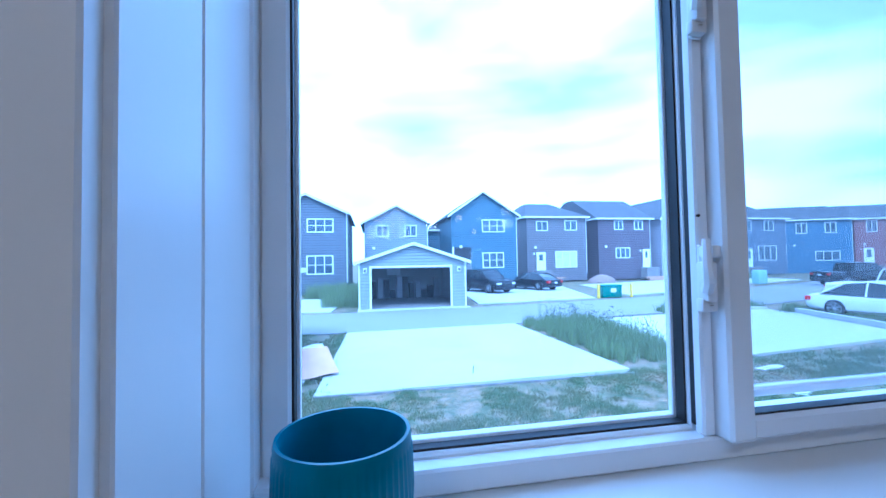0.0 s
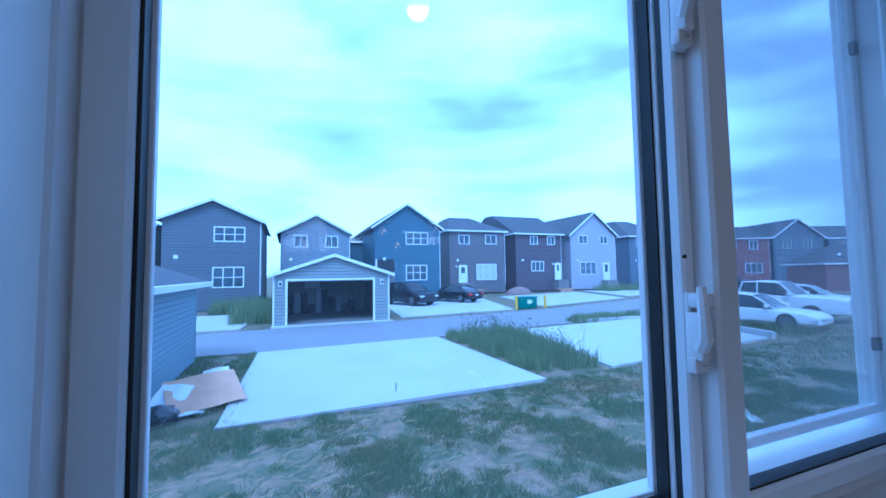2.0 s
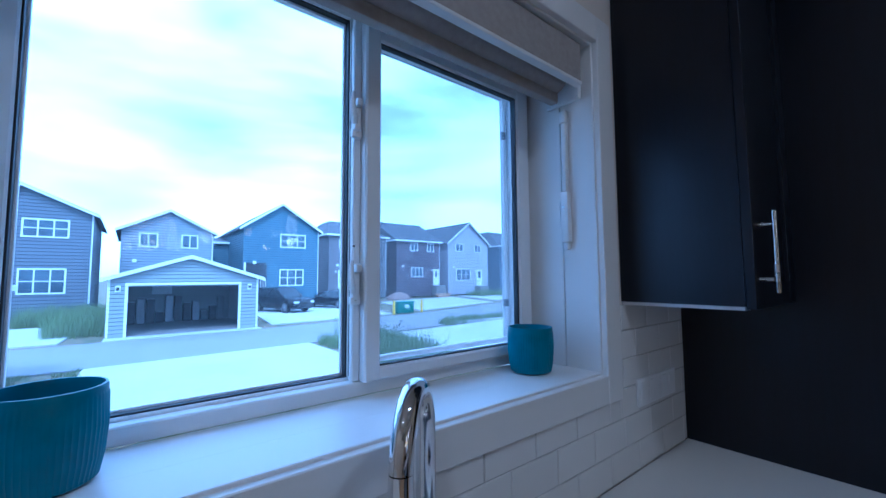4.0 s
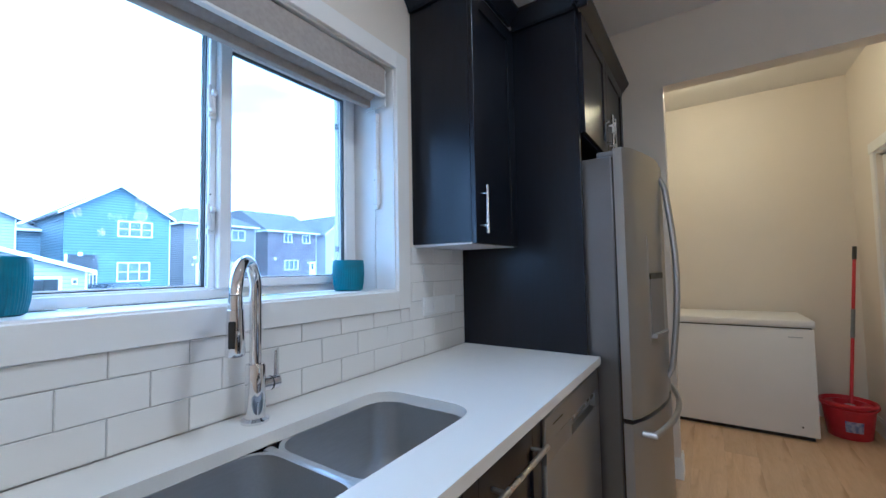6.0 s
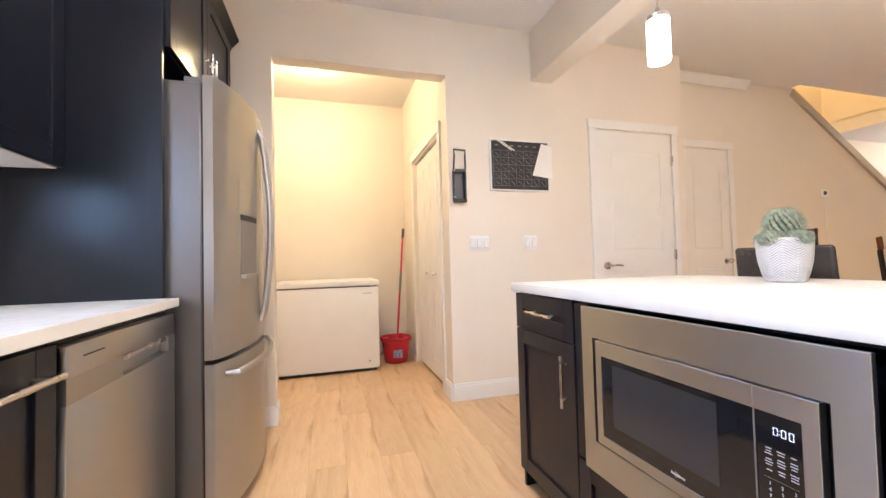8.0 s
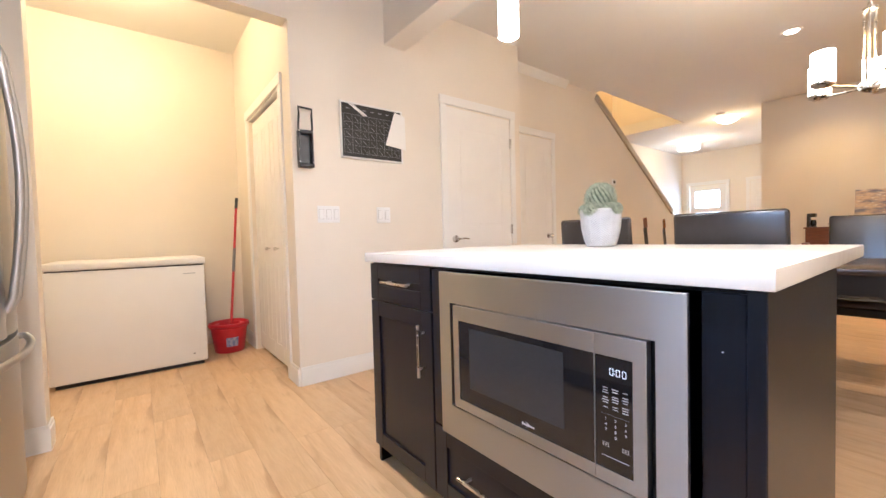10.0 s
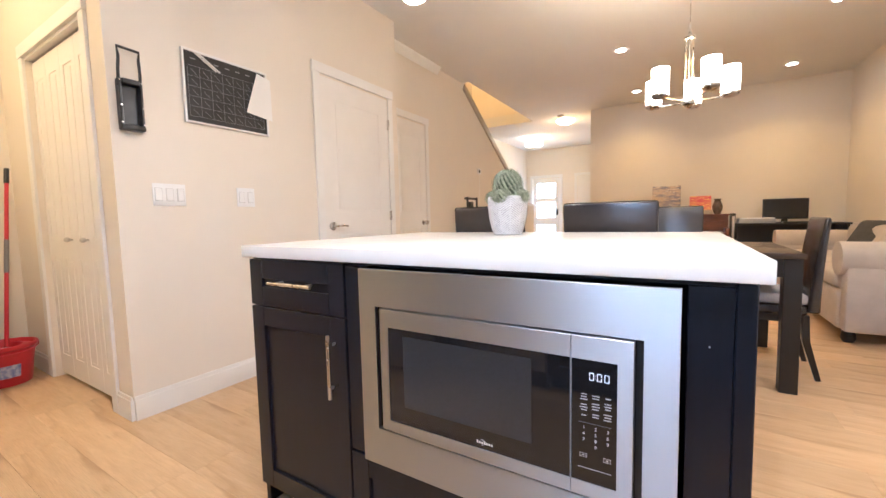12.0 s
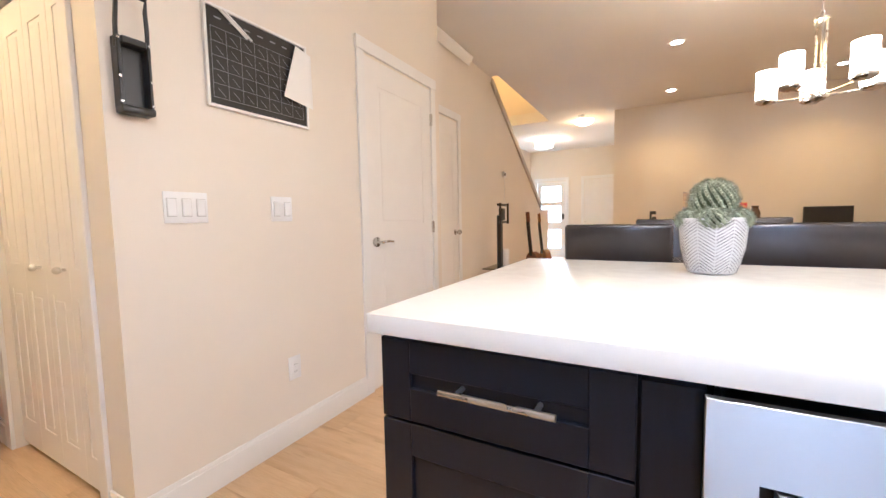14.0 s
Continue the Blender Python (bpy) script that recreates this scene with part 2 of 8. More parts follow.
def lathe(bm, profile, centre=(0, 0, 0), n=32):
    """Turn (radius, height) pairs about the upright axis."""
    rings = []
    for r, z in profile:
        if r < 1e-6:
            rings.append([bm.verts.new((centre[0], centre[1], centre[2] + z))])
        else:
            rings.append([bm.verts.new((centre[0] + r * math.cos(2 * math.pi * i / n), centre[1] + r * math.sin(2 * math.pi * i / n), centre[2] + z)) for i in range(n)])
    for p, q in zip(rings, rings[1:]):
        for i in range(n):
            j = (i + 1) % n
            if len(p) == 1 and len(q) == 1:
                continue
            if len(p) == 1:
                bm.faces.new((p[0], q[j], q[i]))
            elif len(q) == 1:
                bm.faces.new((p[i], p[j], q[0]))
            else:
                bm.faces.new((p[i], p[j], q[j], q[i]))
    return bm


def prism(bm, points, axis, a, b):
    """Extrude a closed outline along an axis from a to b. points: the two other coordinates, in x, y, z order."""
    def at(p, v):
        c = list(p)
        c.insert("xyz".index(axis), v)
        return bm.verts.new(c)
    lo, hi = [at(p, a) for p in points], [at(p, b) for p in points]
    bm.faces.new(lo)
    bm.faces.new(hi[::-1])
    for i in range(len(points)):
        j = (i + 1) % len(points)
        bm.faces.new((lo[i], hi[i], hi[j], lo[j]))
    bmesh.ops.recalc_face_normals(bm, faces=bm.faces)
    return bm


def sweep(bm, path, r, n=10):
    """A round bar along a path of points."""
    pts = [Vector(p) for p in path]
    rings, side = [], None
    for i, p in enumerate(pts):
        d = (pts[min(i + 1, len(pts) - 1)] - pts[max(i - 1, 0)]).normalized()
        side = d.orthogonal().normalized() if side is None else (side - d * side.dot(d)).normalized()
        up = d.cross(side)
        rad = r[i] if isinstance(r, (list, tuple)) else r
        rings.append([bm.verts.new(p + (side * math.cos(2 * math.pi * k / n) + up * math.sin(2 * math.pi * k / n)) * rad) for k in range(n)])
    for a, b in zip(rings, rings[1:]):
        for k in range(n):
            bm.faces.new((a[k], a[(k + 1) % n], b[(k + 1) % n], b[k]))
    bm.faces.new(rings[0][::-1])
    bm.faces.new(rings[-1])
    return bm


def thing(name, place=(0, 0, 0), label="", category="", group="", kind=""):
    ob = new(name)
    ob.empty_display_size = 0.1
    ob.location = place
    return tagged(ob, label, category, group, kind)


def offset_of(ob):
    total = Vector((0, 0, 0))
    while ob:
        total += ob.location
        ob = ob.parent
    return total


def smooth(me, angle=35):
    for p in me.polygons:
        p.use_smooth = True
    me.set_sharp_from_angle(angle=radians(angle))


def part(name, bm, material, parent=None, label="", soft=True):
    """Link a bmesh, given in world places, as one mesh object under a thing or a part."""
    if parent:
        bmesh.ops.translate(bm, verts=bm.verts, vec=-offset_of(parent))
    me = bpy.data.meshes.new(name)
    bm.to_mesh(me)
    bm.free()
    if soft:
        smooth(me)
    me.materials.append(material)
    ob = new(name, me)
    if parent:
        ob.parent = parent
    if label:
        ob["label"] = label
    return ob


def solo(name, bm, material, label="", category="", group="", kind=""):
    """A thing of one mesh."""
    return tagged(part(name, bm, material), label, category, group, kind)


def structure(name, bm, material, label=""):
    return tagged(part(name, bm, material, soft=False), label, kind="structure")


def shared(name, me, parent, place, scale=(1, 1, 1)):
    ob = new(name, me)
    ob.parent, ob.location, ob.scale = parent, place, scale
    return ob


# ---- the plan, in metres ----
WALL_Y = -0.583            # inner face of the window wall
EAST_X = 2.57              # wall with the board, switches and first door
OPEN_Y0, OPEN_Y1, OPEN_Z = -2.63, -1.428, 2.41
CORNER_Y = -4.87           # outer corner of that wall
STAIR_X = 2.85             # wall under the stairs
WEST_X, SOUTH_Y = -1.68, -9.25
HALL_X0 = 1.64
FAR_Y = -12.75
C = KITCHEN_Z
WX0, WX1, WZ0, WZ1 = -0.184, 0.964, 1.208, 2.10    # window opening
FRAME_Y = -0.375

# floor
structure("floor", B(WEST_X - 0.15, 4.6, FAR_Y - 0.15, WALL_Y + 0.2, -0.25, -0.0018), Mat("subfloor", (0.22, 0.15, 0.09), 0.8).vary(5, 0.2).m, "wide-plank pale oak floor")
floor_ob = bpy.data.objects["floor"]

# window wall: kitchen side and outer side with the opening through both
wall_mat = wall_paint


def wall_with_hole(name, x0, x1, y0, y1, z0, z1, hx0, hx1, hz0, hz1, axis="x", material=wall_paint, label="pale warm grey painted wall"):
    bm = bmesh.new()
    if axis == "x":
        box(bm, x0, hx0, y0, y1, z0, z1)
        box(bm, hx1, x1, y0, y1, z0, z1)
        box(bm, hx0, hx1, y0, y1, hz1, z1)
        if hz0 > z0:
            box(bm, hx0, hx1, y0, y1, z0, hz0)
    else:
        box(bm, x0, x1, y0, hx0, z0, z1)
        box(bm, x0, x1, hx1, y1, z0, z1)
        box(bm, x0, x1, hx0, hx1, hz1, z1)
        if hz0 > z0:
            box(bm, x0, x1, hx0, hx1, z0, hz0)
    return structure(name, bm, material, label)


wall_with_hole("wall_north", WEST_X - 0.15, 4.75, WALL_Y, WALL_Y + 0.27, -0.05, C + 0.25, WX0 - 0.02, WX1 + 0.02, WZ0 - 0.02, WZ1 + 0.02)
structure("wall_west", B(WEST_X - 0.15, WEST_X, SOUTH_Y - 0.12, WALL_Y, -0.05, C + 0.25), wall_paint, "pale warm grey painted wall")
structure("wall_south", B(WEST_X - 0.15, HALL_X0, SOUTH_Y - 0.12, SOUTH_Y, -0.05, C + 0.25), wall_paint, "pale warm grey living room wall")
structure("wall_hall_west", B(HALL_X0 - 0.12, HALL_X0, FAR_Y, SOUTH_Y - 0.12, -0.05, C + 0.25), wall_paint, "pale warm grey hall wall")
wall_with_hole("wall_entry", HALL_X0 - 0.12, 4.75, FAR_Y - 0.15, FAR_Y, -0.05, C + 0.25, 3.10, 3.87, -0.05, 2.03)
wall_with_hole("wall_east", EAST_X, EAST_X + 0.115, CORNER_Y, WALL_Y, -0.05, C + 0.25, OPEN_Y0, OPEN_Y1, -0.05, OPEN_Z, axis="y")
structure("wall_recess", B(EAST_X + 0.115, STAIR_X, CORNER_Y, CORNER_Y + 0.115, -0.05, C + 0.25), wall_paint, "pale warm grey wall return")
bm = bmesh.new()
prism(bm, [(CORNER_Y + 0.115, -0.05), (CORNER_Y + 0.115, C + 0.25), (-6.78, C + 0.25), (-6.78, C), (-9.13, 1.33), (-9.13, -0.05)], "x", STAIR_X, STAIR_X + 0.115)
structure("wall_stairs", bm, wall_paint, "pale warm grey wall with a sloping top beside the stairs")
structure("wall_knee", B(STAIR_X, STAIR_X + 0.115, -9.75, -9.13, -0.05, 1.20), wall_paint, "low wall at the foot of the stairs")
structure("wall_stairwell", B(4.05, 4.17, FAR_Y, CORNER_Y, -0.05, 5.2), wall_paint, "pale yellow lit stairwell wall")
structure("wall_stairwell_top", B(STAIR_X - 0.1, 4.05, -6.72, -6.60, C + 0.19, 5.25), wall_paint, "stairwell wall")
structure("wall_stairwell_end", B(STAIR_X - 0.1, 4.05, -9.52, -9.40, C + 0.19, 5.25), wall_paint, "stairwell wall")
structure("wall_stairwell_side", B(STAIR_X - 0.22, STAIR_X - 0.1, -9.52, -6.60, C + 0.19, 5.25), wall_paint, "stairwell wall")
structure("ceiling_stairwell", B(STAIR_X - 0.22, 4.17, -9.52, -6.60, 5.2, 5.3), ceiling_paint, "white ceiling over the stairs")
# back hall with the freezer
structure("wall_hall_back", B(4.30, 4.42, OPEN_Y0, WALL_Y, -0.05, C + 0.25), wall_paint, "pale yellow lit back wall")
wall_with_hole("wall_closet", EAST_X + 0.115, 4.42, OPEN_Y0 - 0.115, OPEN_Y0, -0.05, C + 0.25, 2.80, 3.75, -0.05, 2.05)
structure("wall_closet_back", B(EAST_X + 0.115, 4.42, -3.4, -3.3, -0.05, C), wall_paint, "unseen closet wall that keeps stray light out")

# unseen shell behind the bifold doors, added to stop sky light leaking under
structure("wall_closet_light_stop", B(4.30, 4.42, -3.3, OPEN_Y0 - 0.115, -0.05, C + 0.25), wall_paint, "unseen closet wall that keeps stray light out")
structure("ceiling_closet_light_stop", B(EAST_X + 0.115, 4.42, -3.4, OPEN_Y0, C + 0.02, C + 0.2), ceiling_paint, "unseen closet ceiling that keeps stray light out")

# ceilings
bm = bmesh.new()
box(bm, WEST_X, EAST_X, CORNER_Y, WALL_Y, C, C + 0.2)
box(bm, WEST_X, STAIR_X - 0.1, SOUTH_Y, CORNER_Y, C, C + 0.2)
box(bm, HALL_X0, STAIR_X - 0.1, FAR_Y, SOUTH_Y, C, C + 0.2)
box(bm, STAIR_X - 0.1, 4.05, FAR_Y, -9.40, C, C + 0.2)
box(bm, STAIR_X - 0.1, 4.05, -6.72, CORNER_Y, C, C + 0.2)
tagged(part("ceiling", bm, ceiling_paint, soft=False), "white knockdown-textured ceiling", kind="structure")
structure("ceiling_hall", B(EAST_X + 0.115, 4.30, OPEN_Y0, WALL_Y, C - 0.005, C + 0.2), ceiling_paint, "white hall ceiling")
structure("beam", B(WEST_X, EAST_X, -3.53, -3.345, 2.44, C), wall_paint, "painted drop beam under the ceiling")
# crown piece and stair soffit on the wall under the stairs
bm = bmesh.new()
prism(bm, [(STAIR_X - 0.02, C), (STAIR_X - 0.02, C - 0.09), (STAIR_X - 0.07, C - 0.02), (STAIR_X - 0.07, C)], "y", -6.05, CORNER_Y)
structure("trim_crown", bm, trim_paint, "short white crown moulding")

# sloping cap along the top of the stair wall
bm = bmesh.new()
slope = math.atan2(C - 1.33, 9.13 - 6.78)
for off, w, x0, x1 in ((0.0, 0.07, STAIR_X - 0.018, STAIR_X + 0.13), (0.075, 0.02, STAIR_X - 0.028, STAIR_X)):
    n_ = Vector((0, -math.sin(slope), math.cos(slope)))
    a_, b_ = Vector((0, -6.78, C)) - n_ * off, Vector((0, -9.15, 1.33)) - n_ * off
    prism(bm, [(a_.y, a_.z), (b_.y, b_.z), (b_.y - n_.y * w, b_.z - n_.z * w), (a_.y - n_.y * w, a_.z - n_.z * w)], "x", x0, x1)
structure("trim_stair", bm, Mat("taupe_trim_paint", (0.42, 0.37, 0.31), 0.4).vary(3, 0.08).m, "taupe painted sloping stair trim")
structure("trim_knee_cap", B(STAIR_X - 0.02, STAIR_X + 0.135, -9.78, -9.13, 1.20, 1.235, 0.006), trim_paint, "white cap on a low wall")

# stairs that climb behind the wall
steps = thing("staircase", (3.4, -9.2, 0), "closed carpeted staircase behind a sloping wall", "stairs", kind="structure")
carpet = Mat("beige_carpet", (0.36, 0.32, 0.27), 0.95).bump(200, 0.6, 0.004).m
for i in range(16):
    y = -9.6 + i * 0.245
    part("step", B(STAIR_X + 0.115, 4.05, y, y + 0.245 if i < 15 else -5.6, 0 + 0.18 * i if i else 0, 0.18 * (i + 1), 0.01), carpet, steps)

# baseboards
bm = bmesh.new()
H = 0.125


def skirting(bm, x0, x1, y0, y1):
    box(bm, x0, x1, y0, y1, 0, H - 0.02)
    dx, dy = (0.004, 0) if abs(x1 - x0) < abs(y1 - y0) else (0, 0.004)
    box(bm, x0 + dx, x1 - dx, y0 + dy, y1 - dy, H - 0.02, H)


t = 0.015
skirting(bm, EAST_X - t, EAST_X, -3.87, OPEN_Y0 - 0.001)
skirting(bm, EAST_X - t, EAST_X, CORNER_Y - t, -4.78)
skirting(bm, EAST_X - t, EAST_X, OPEN_Y1, -1.2)
skirting(bm, EAST_X, EAST_X + 0.16, OPEN_Y0, OPEN_Y0 + t)
skirting(bm, EAST_X - t, EAST_X + 0.115, OPEN_Y1 - t, OPEN_Y1)
skirting(bm, 4.285, 4.30, OPEN_Y0, WALL_Y)
skirting(bm, 3.822, 4.285, OPEN_Y0, OPEN_Y0 + t)
skirting(bm, EAST_X, STAIR_X, CORNER_Y - t, CORNER_Y)
skirting(bm, STAIR_X - t, STAIR_X, -9.13, -5.88)
skirting(bm, WEST_X, WEST_X + t, SOUTH_Y, -1.3)
skirting(bm, WEST_X, HALL_X0, SOUTH_Y, SOUTH_Y + t)
skirting(bm, HALL_X0, HALL_X0 + t, FAR_Y, SOUTH_Y)
skirting(bm, HALL_X0, 1.9, FAR_Y, FAR_Y + t)
structure("baseboard", bm, trim_paint, "white painted baseboard")

# ---- window ----
win = tagged(thing("window_1", (0.37, FRAME_Y, WZ0)), "white vinyl sliding window with a deep sill", kind="structure")
# boards that line the opening, with the seam between wall liner and frame extension
for nm, dims in (("window_sill", (WX0, WX1, WZ0 - 0.02, WZ0)), ("window_head", (WX0, WX1, WZ1, WZ1 + 0.02))):
    part(nm, B(dims[0], dims[1], WALL_Y - 0.002, -0.4815, dims[2], dims[3], 0.0015), trim_paint, win)
    part(nm, B(dims[0], dims[1], -0.4785, FRAME_Y + 0.02, dims[2], dims[3] - (0.002 if "sill" in nm else 0), 0.0015), trim_paint, win)
for x0, x1 in ((WX0 - 0.02, WX0), (WX1, WX1 + 0.02)):
    part("window_jamb", B(x0, x1, WALL_Y - 0.002, -0.4815, WZ0 - 0.02, WZ1 + 0.02, 0.0015), trim_paint, win)
    part("window_jamb", B(x0, x1, -0.4785, FRAME_Y + 0.02, WZ0 - 0.02, WZ1 + 0.02, 0.0015), trim_paint, win)
# casing on the wall, set back from the edge by a thin reveal
bm = bmesh.new()
cw = 0.078
box(bm, WX0 - cw, WX0 - 0.006, WALL_Y - 0.018, WALL_Y, WZ0 - cw, WZ1 + cw, 0.002)
box(bm, WX1 + 0.006, WX1 + cw, WALL_Y - 0.018, WALL_Y, WZ0 - cw, WZ1 + cw, 0.002)
box(bm, WX0 - 0.006, WX1 + 0.006, WALL_Y - 0.018, WALL_Y, WZ0 - cw, WZ0 - 0.006, 0.002)
box(bm, WX0 - 0.006, WX1 + 0.006, WALL_Y - 0.018, WALL_Y, WZ1 + 0.006, WZ1 + cw, 0.002)
part("window_casing", bm, trim_paint, win)


def ring(bm, x0, x1, z0, z1, w, y0, y1, bevel=0.003):
    box(bm, x0, x0 + w, y0, y1, z0, z1, bevel)
    box(bm, x1 - w, x1, y0, y1, z0, z1, bevel)
    box(bm, x0 + w - 0.002, x1 - w + 0.002, y0 + 0.0004, y1 - 0.0004, z0, z0 + w, bevel)
    box(bm, x0 + w - 0.002, x1 - w + 0.002, y0 + 0.0004, y1 - 0.0004, z1 - w, z1, bevel)
    return bm


FX0 = WX0 - 0.027   # frame behind the jamb board
MX = 0.365   # the slider's leading edge
part("window_frame", ring(bmesh.new(), FX0, WX1, WZ0, WZ1, 0.030, FRAME_Y + 0.012, FRAME_Y + 0.11), vinyl, win)
part("window_track", B(WX0 + 0.03, WX1 - 0.03, FRAME_Y + 0.02, FRAME_Y + 0.05, WZ0 + 0.001, WZ0 + 0.018), vinyl, win)
part("fixed_sash", ring(bmesh.new(), FX0 + 0.030, 0.400, WZ0 + 0.004, WZ1 - 0.012, 0.032, FRAME_Y + 0.038, FRAME_Y + 0.064), vinyl, win)
part("gasket", ring(bmesh.new(), FX0 + 0.060, 0.370, WZ0 + 0.034, WZ1 - 0.042, 0.005, FRAME_Y + 0.046, FRAME_Y + 0.062, 0), gasket, win)
part("outer_stop", ring(bmesh.new(), FX0 + 0.063, 0.367, WZ0 + 0.037, WZ1 - 0.045, 0.006, FRAME_Y + 0.063, FRAME_Y + 0.072, 0.001), vinyl, win)
bm = bmesh.new()
box(bm, 0.383, 0.421, FRAME_Y - 0.010, FRAME_Y + 0.030, WZ0 + 0.030, WZ1 - 0.030, 0.004)
box(bm, MX, 0.384, FRAME_Y + 0.014, FRAME_Y + 0.030, WZ0 + 0.031, WZ1 - 0.031, 0.003)
box(bm, 0.887, WX1 - 0.026, FRAME_Y - 0.008, FRAME_Y + 0.030, WZ0 + 0.030, WZ1 - 0.030, 0.006)
box(bm, 0.417, 0.891, FRAME_Y - 0.0075, FRAME_Y + 0.0295, WZ0 + 0.0302, 1.268, 0.005)
box(bm, 0.417, 0.891, FRAME_Y - 0.0075, FRAME_Y + 0.0295, 2.0, WZ1 - 0.0302, 0.005)
part("sliding_sash", bm, vinyl, win)
part("gasket", ring(bmesh.new(), 0.419, 0.889, 1.266, 2.002, 0.0048, FRAME_Y - 0.002, FRAME_Y + 0.016, 0), gasket, win)
part("gasket", B(MX + 0.003, MX + 0.020, FRAME_Y + 0.030, FRAME_Y + 0.038, WZ0 + 0.04, WZ1 - 0.04), gasket, win)
# the fixed light's outer stop, seen through the slider
part("screen_frame", ring(bmesh.new(), 0.385, WX1 - 0.03, WZ0 + 0.05, WZ1 - 0.05, 0.014, FRAME_Y + 0.075, FRAME_Y + 0.095), vinyl, win)
part("fly_screen", B(0.395, WX1 - 0.04, FRAME_Y + 0.084, FRAME_Y + 0.0845, WZ0 + 0.06, WZ1 - 0.06), fly_screen, win, "fine grey insect screen", soft=False).visible_shadow = False
for z in (WZ0 + 0.16, WZ1 - 0.2):
    part("screen_clip", ring(bmesh.new(), WX1 - 0.062, WX1 - 0.046, z, z + 0.022, 0.004, FRAME_Y + 0.066, FRAME_Y + 0.074, 0), steel_side, win)
for nm, a in (("pane", (FX0 + 0.05, 0.38, FRAME_Y + 0.058, WZ0 + 0.02, WZ1 - 0.03)), ("pane", (0.405, 0.90, FRAME_Y + 0.010, 1.26, 2.01))):
    p_ = part(nm, B(a[0], a[1], a[2], a[2] + 0.004, a[3], a[4]), pane_glass, win, soft=False)
    p_.visible_shadow = False



def latch(z):
    """A base plate on the recessed flange with a cast body and a curved lever."""
    y = FRAME_Y + 0.014
    l = part("sash_latch", B(0.362, 0.379, y - 0.007, y, z - 0.044, z + 0.042, 0.002), vinyl, win, "white sash latch")
    bm = bmesh.new()
    box(bm, 0.355, 0.371, y - 0.024, y - 0.006, z - 0.030, z + 0.020, 0.003, 2)
    box(bm, 0.360, 0.374, y - 0.028, y - 0.006, z + 0.025, z + 0.041, 0.003, 2)
    box(bm, 0.353, 0.376, y - 0.018, y - 0.006, z - 0.044, z - 0.026, 0.003, 2)
    part("latch_body", bm, vinyl, l)
    part("latch_lever", sweep(bmesh.new(), [(0.356, y - 0.022, z - 0.016), (0.350, y - 0.032, z - 0.004), (0.346, y - 0.034, z + 0.018), (0.349, y - 0.030, z + 0.048)], [0.0075, 0.008, 0.006, 0.0045], 8), vinyl, l)
    part("latch_screw", lathe(bmesh.new(), [(0.003, 0), (0.003, 0.001), (0, 0.0015)], (0.364, y - 0.018, z - 0.036), 8), nickel, l)


latch(1.447)
latch(1.808)
part("vent_hole", tube(bmesh.new(), (0.368, FRAME_Y + 0.013, 1.528), (0.368, FRAME_Y + 0.016, 1.528), 0.0022, n=8), gasket, win)

# blind rolled up at the head of the opening
bl = thing("roller_blind", (0.37, -0.52, WZ1), "taupe roller blind rolled up under a cassette", "blind")
part("cassette", B(WX0 + 0.01, WX1 - 0.034, -0.575, -0.562, 1.985, WZ1 - 0.005, 0.002), blind_cloth, bl, "taupe cloth-covered valance")
part("cassette_top", B(WX0 + 0.01, WX1 - 0.012, -0.562, -0.42, 2.082, WZ1 - 0.003, 0.002), vinyl, bl)
part("bottom_strip", B(WX0 + 0.01, WX1 - 0.034, -0.578, -0.555, 1.978, 1.988, 0.002), vinyl, bl, "white valance strip")
part("rolled_cloth", tube(bmesh.new(), (WX0 + 0.02, -0.50, 2.02), (WX1 - 0.055, -0.50, 2.02), 0.050, n=28), blind_cloth, bl)
part("hem_bar", B(WX0 + 0.02, WX1 - 0.055, -0.515, -0.490, 1.942, 1.972, 0.004, 2), blind_cloth, bl)
part("end_bracket", B(WX1 - 0.024, WX1 - 0.012, -0.56, -0.45, 1.95, 2.082, 0.003), vinyl, bl)
cord = thing("blind_cord_tensioner", (WX1 - 0.015, -0.5, 1.55), "white plastic blind cord guide on the window jamb", "blind")
part("cord_tube", B(WX1 - 0.018, WX1 - 0.001, -0.507, -0.493, 1.70, 1.93, 0.003, 2), vinyl, cord)
part("tube_cap", B(WX1 - 0.021, WX1 - 0.001, -0.510, -0.490, 1.90, 1.935, 0.003, 2), vinyl, cord)
part("tensioner_body", B(WX1 - 0.022, WX1 - 0.001, -0.513, -0.488, 1.555, 1.70, 0.005, 2), vinyl, cord)
part("tensioner_foot", B(WX1 - 0.016, WX1 - 0.001, -0.507, -0.490, 1.535, 1.575, 0.004, 2), vinyl, cord)
part("tensioner_screw", tube(bmesh.new(), (WX1 - 0.024, -0.5, 1.655), (WX1 - 0.021, -0.5, 1.655), 0.003, n=8), nickel, cord)
part("cord_loop", sweep(bmesh.new(), [(WX1 - 0.013, -0.489, 1.70), (WX1 - 0.015, -0.482, 1.66), (WX1 - 0.013, -0.484, 1.60), (WX1 - 0.01, -0.49, 1.57)], 0.0018, 6), vinyl, cord)


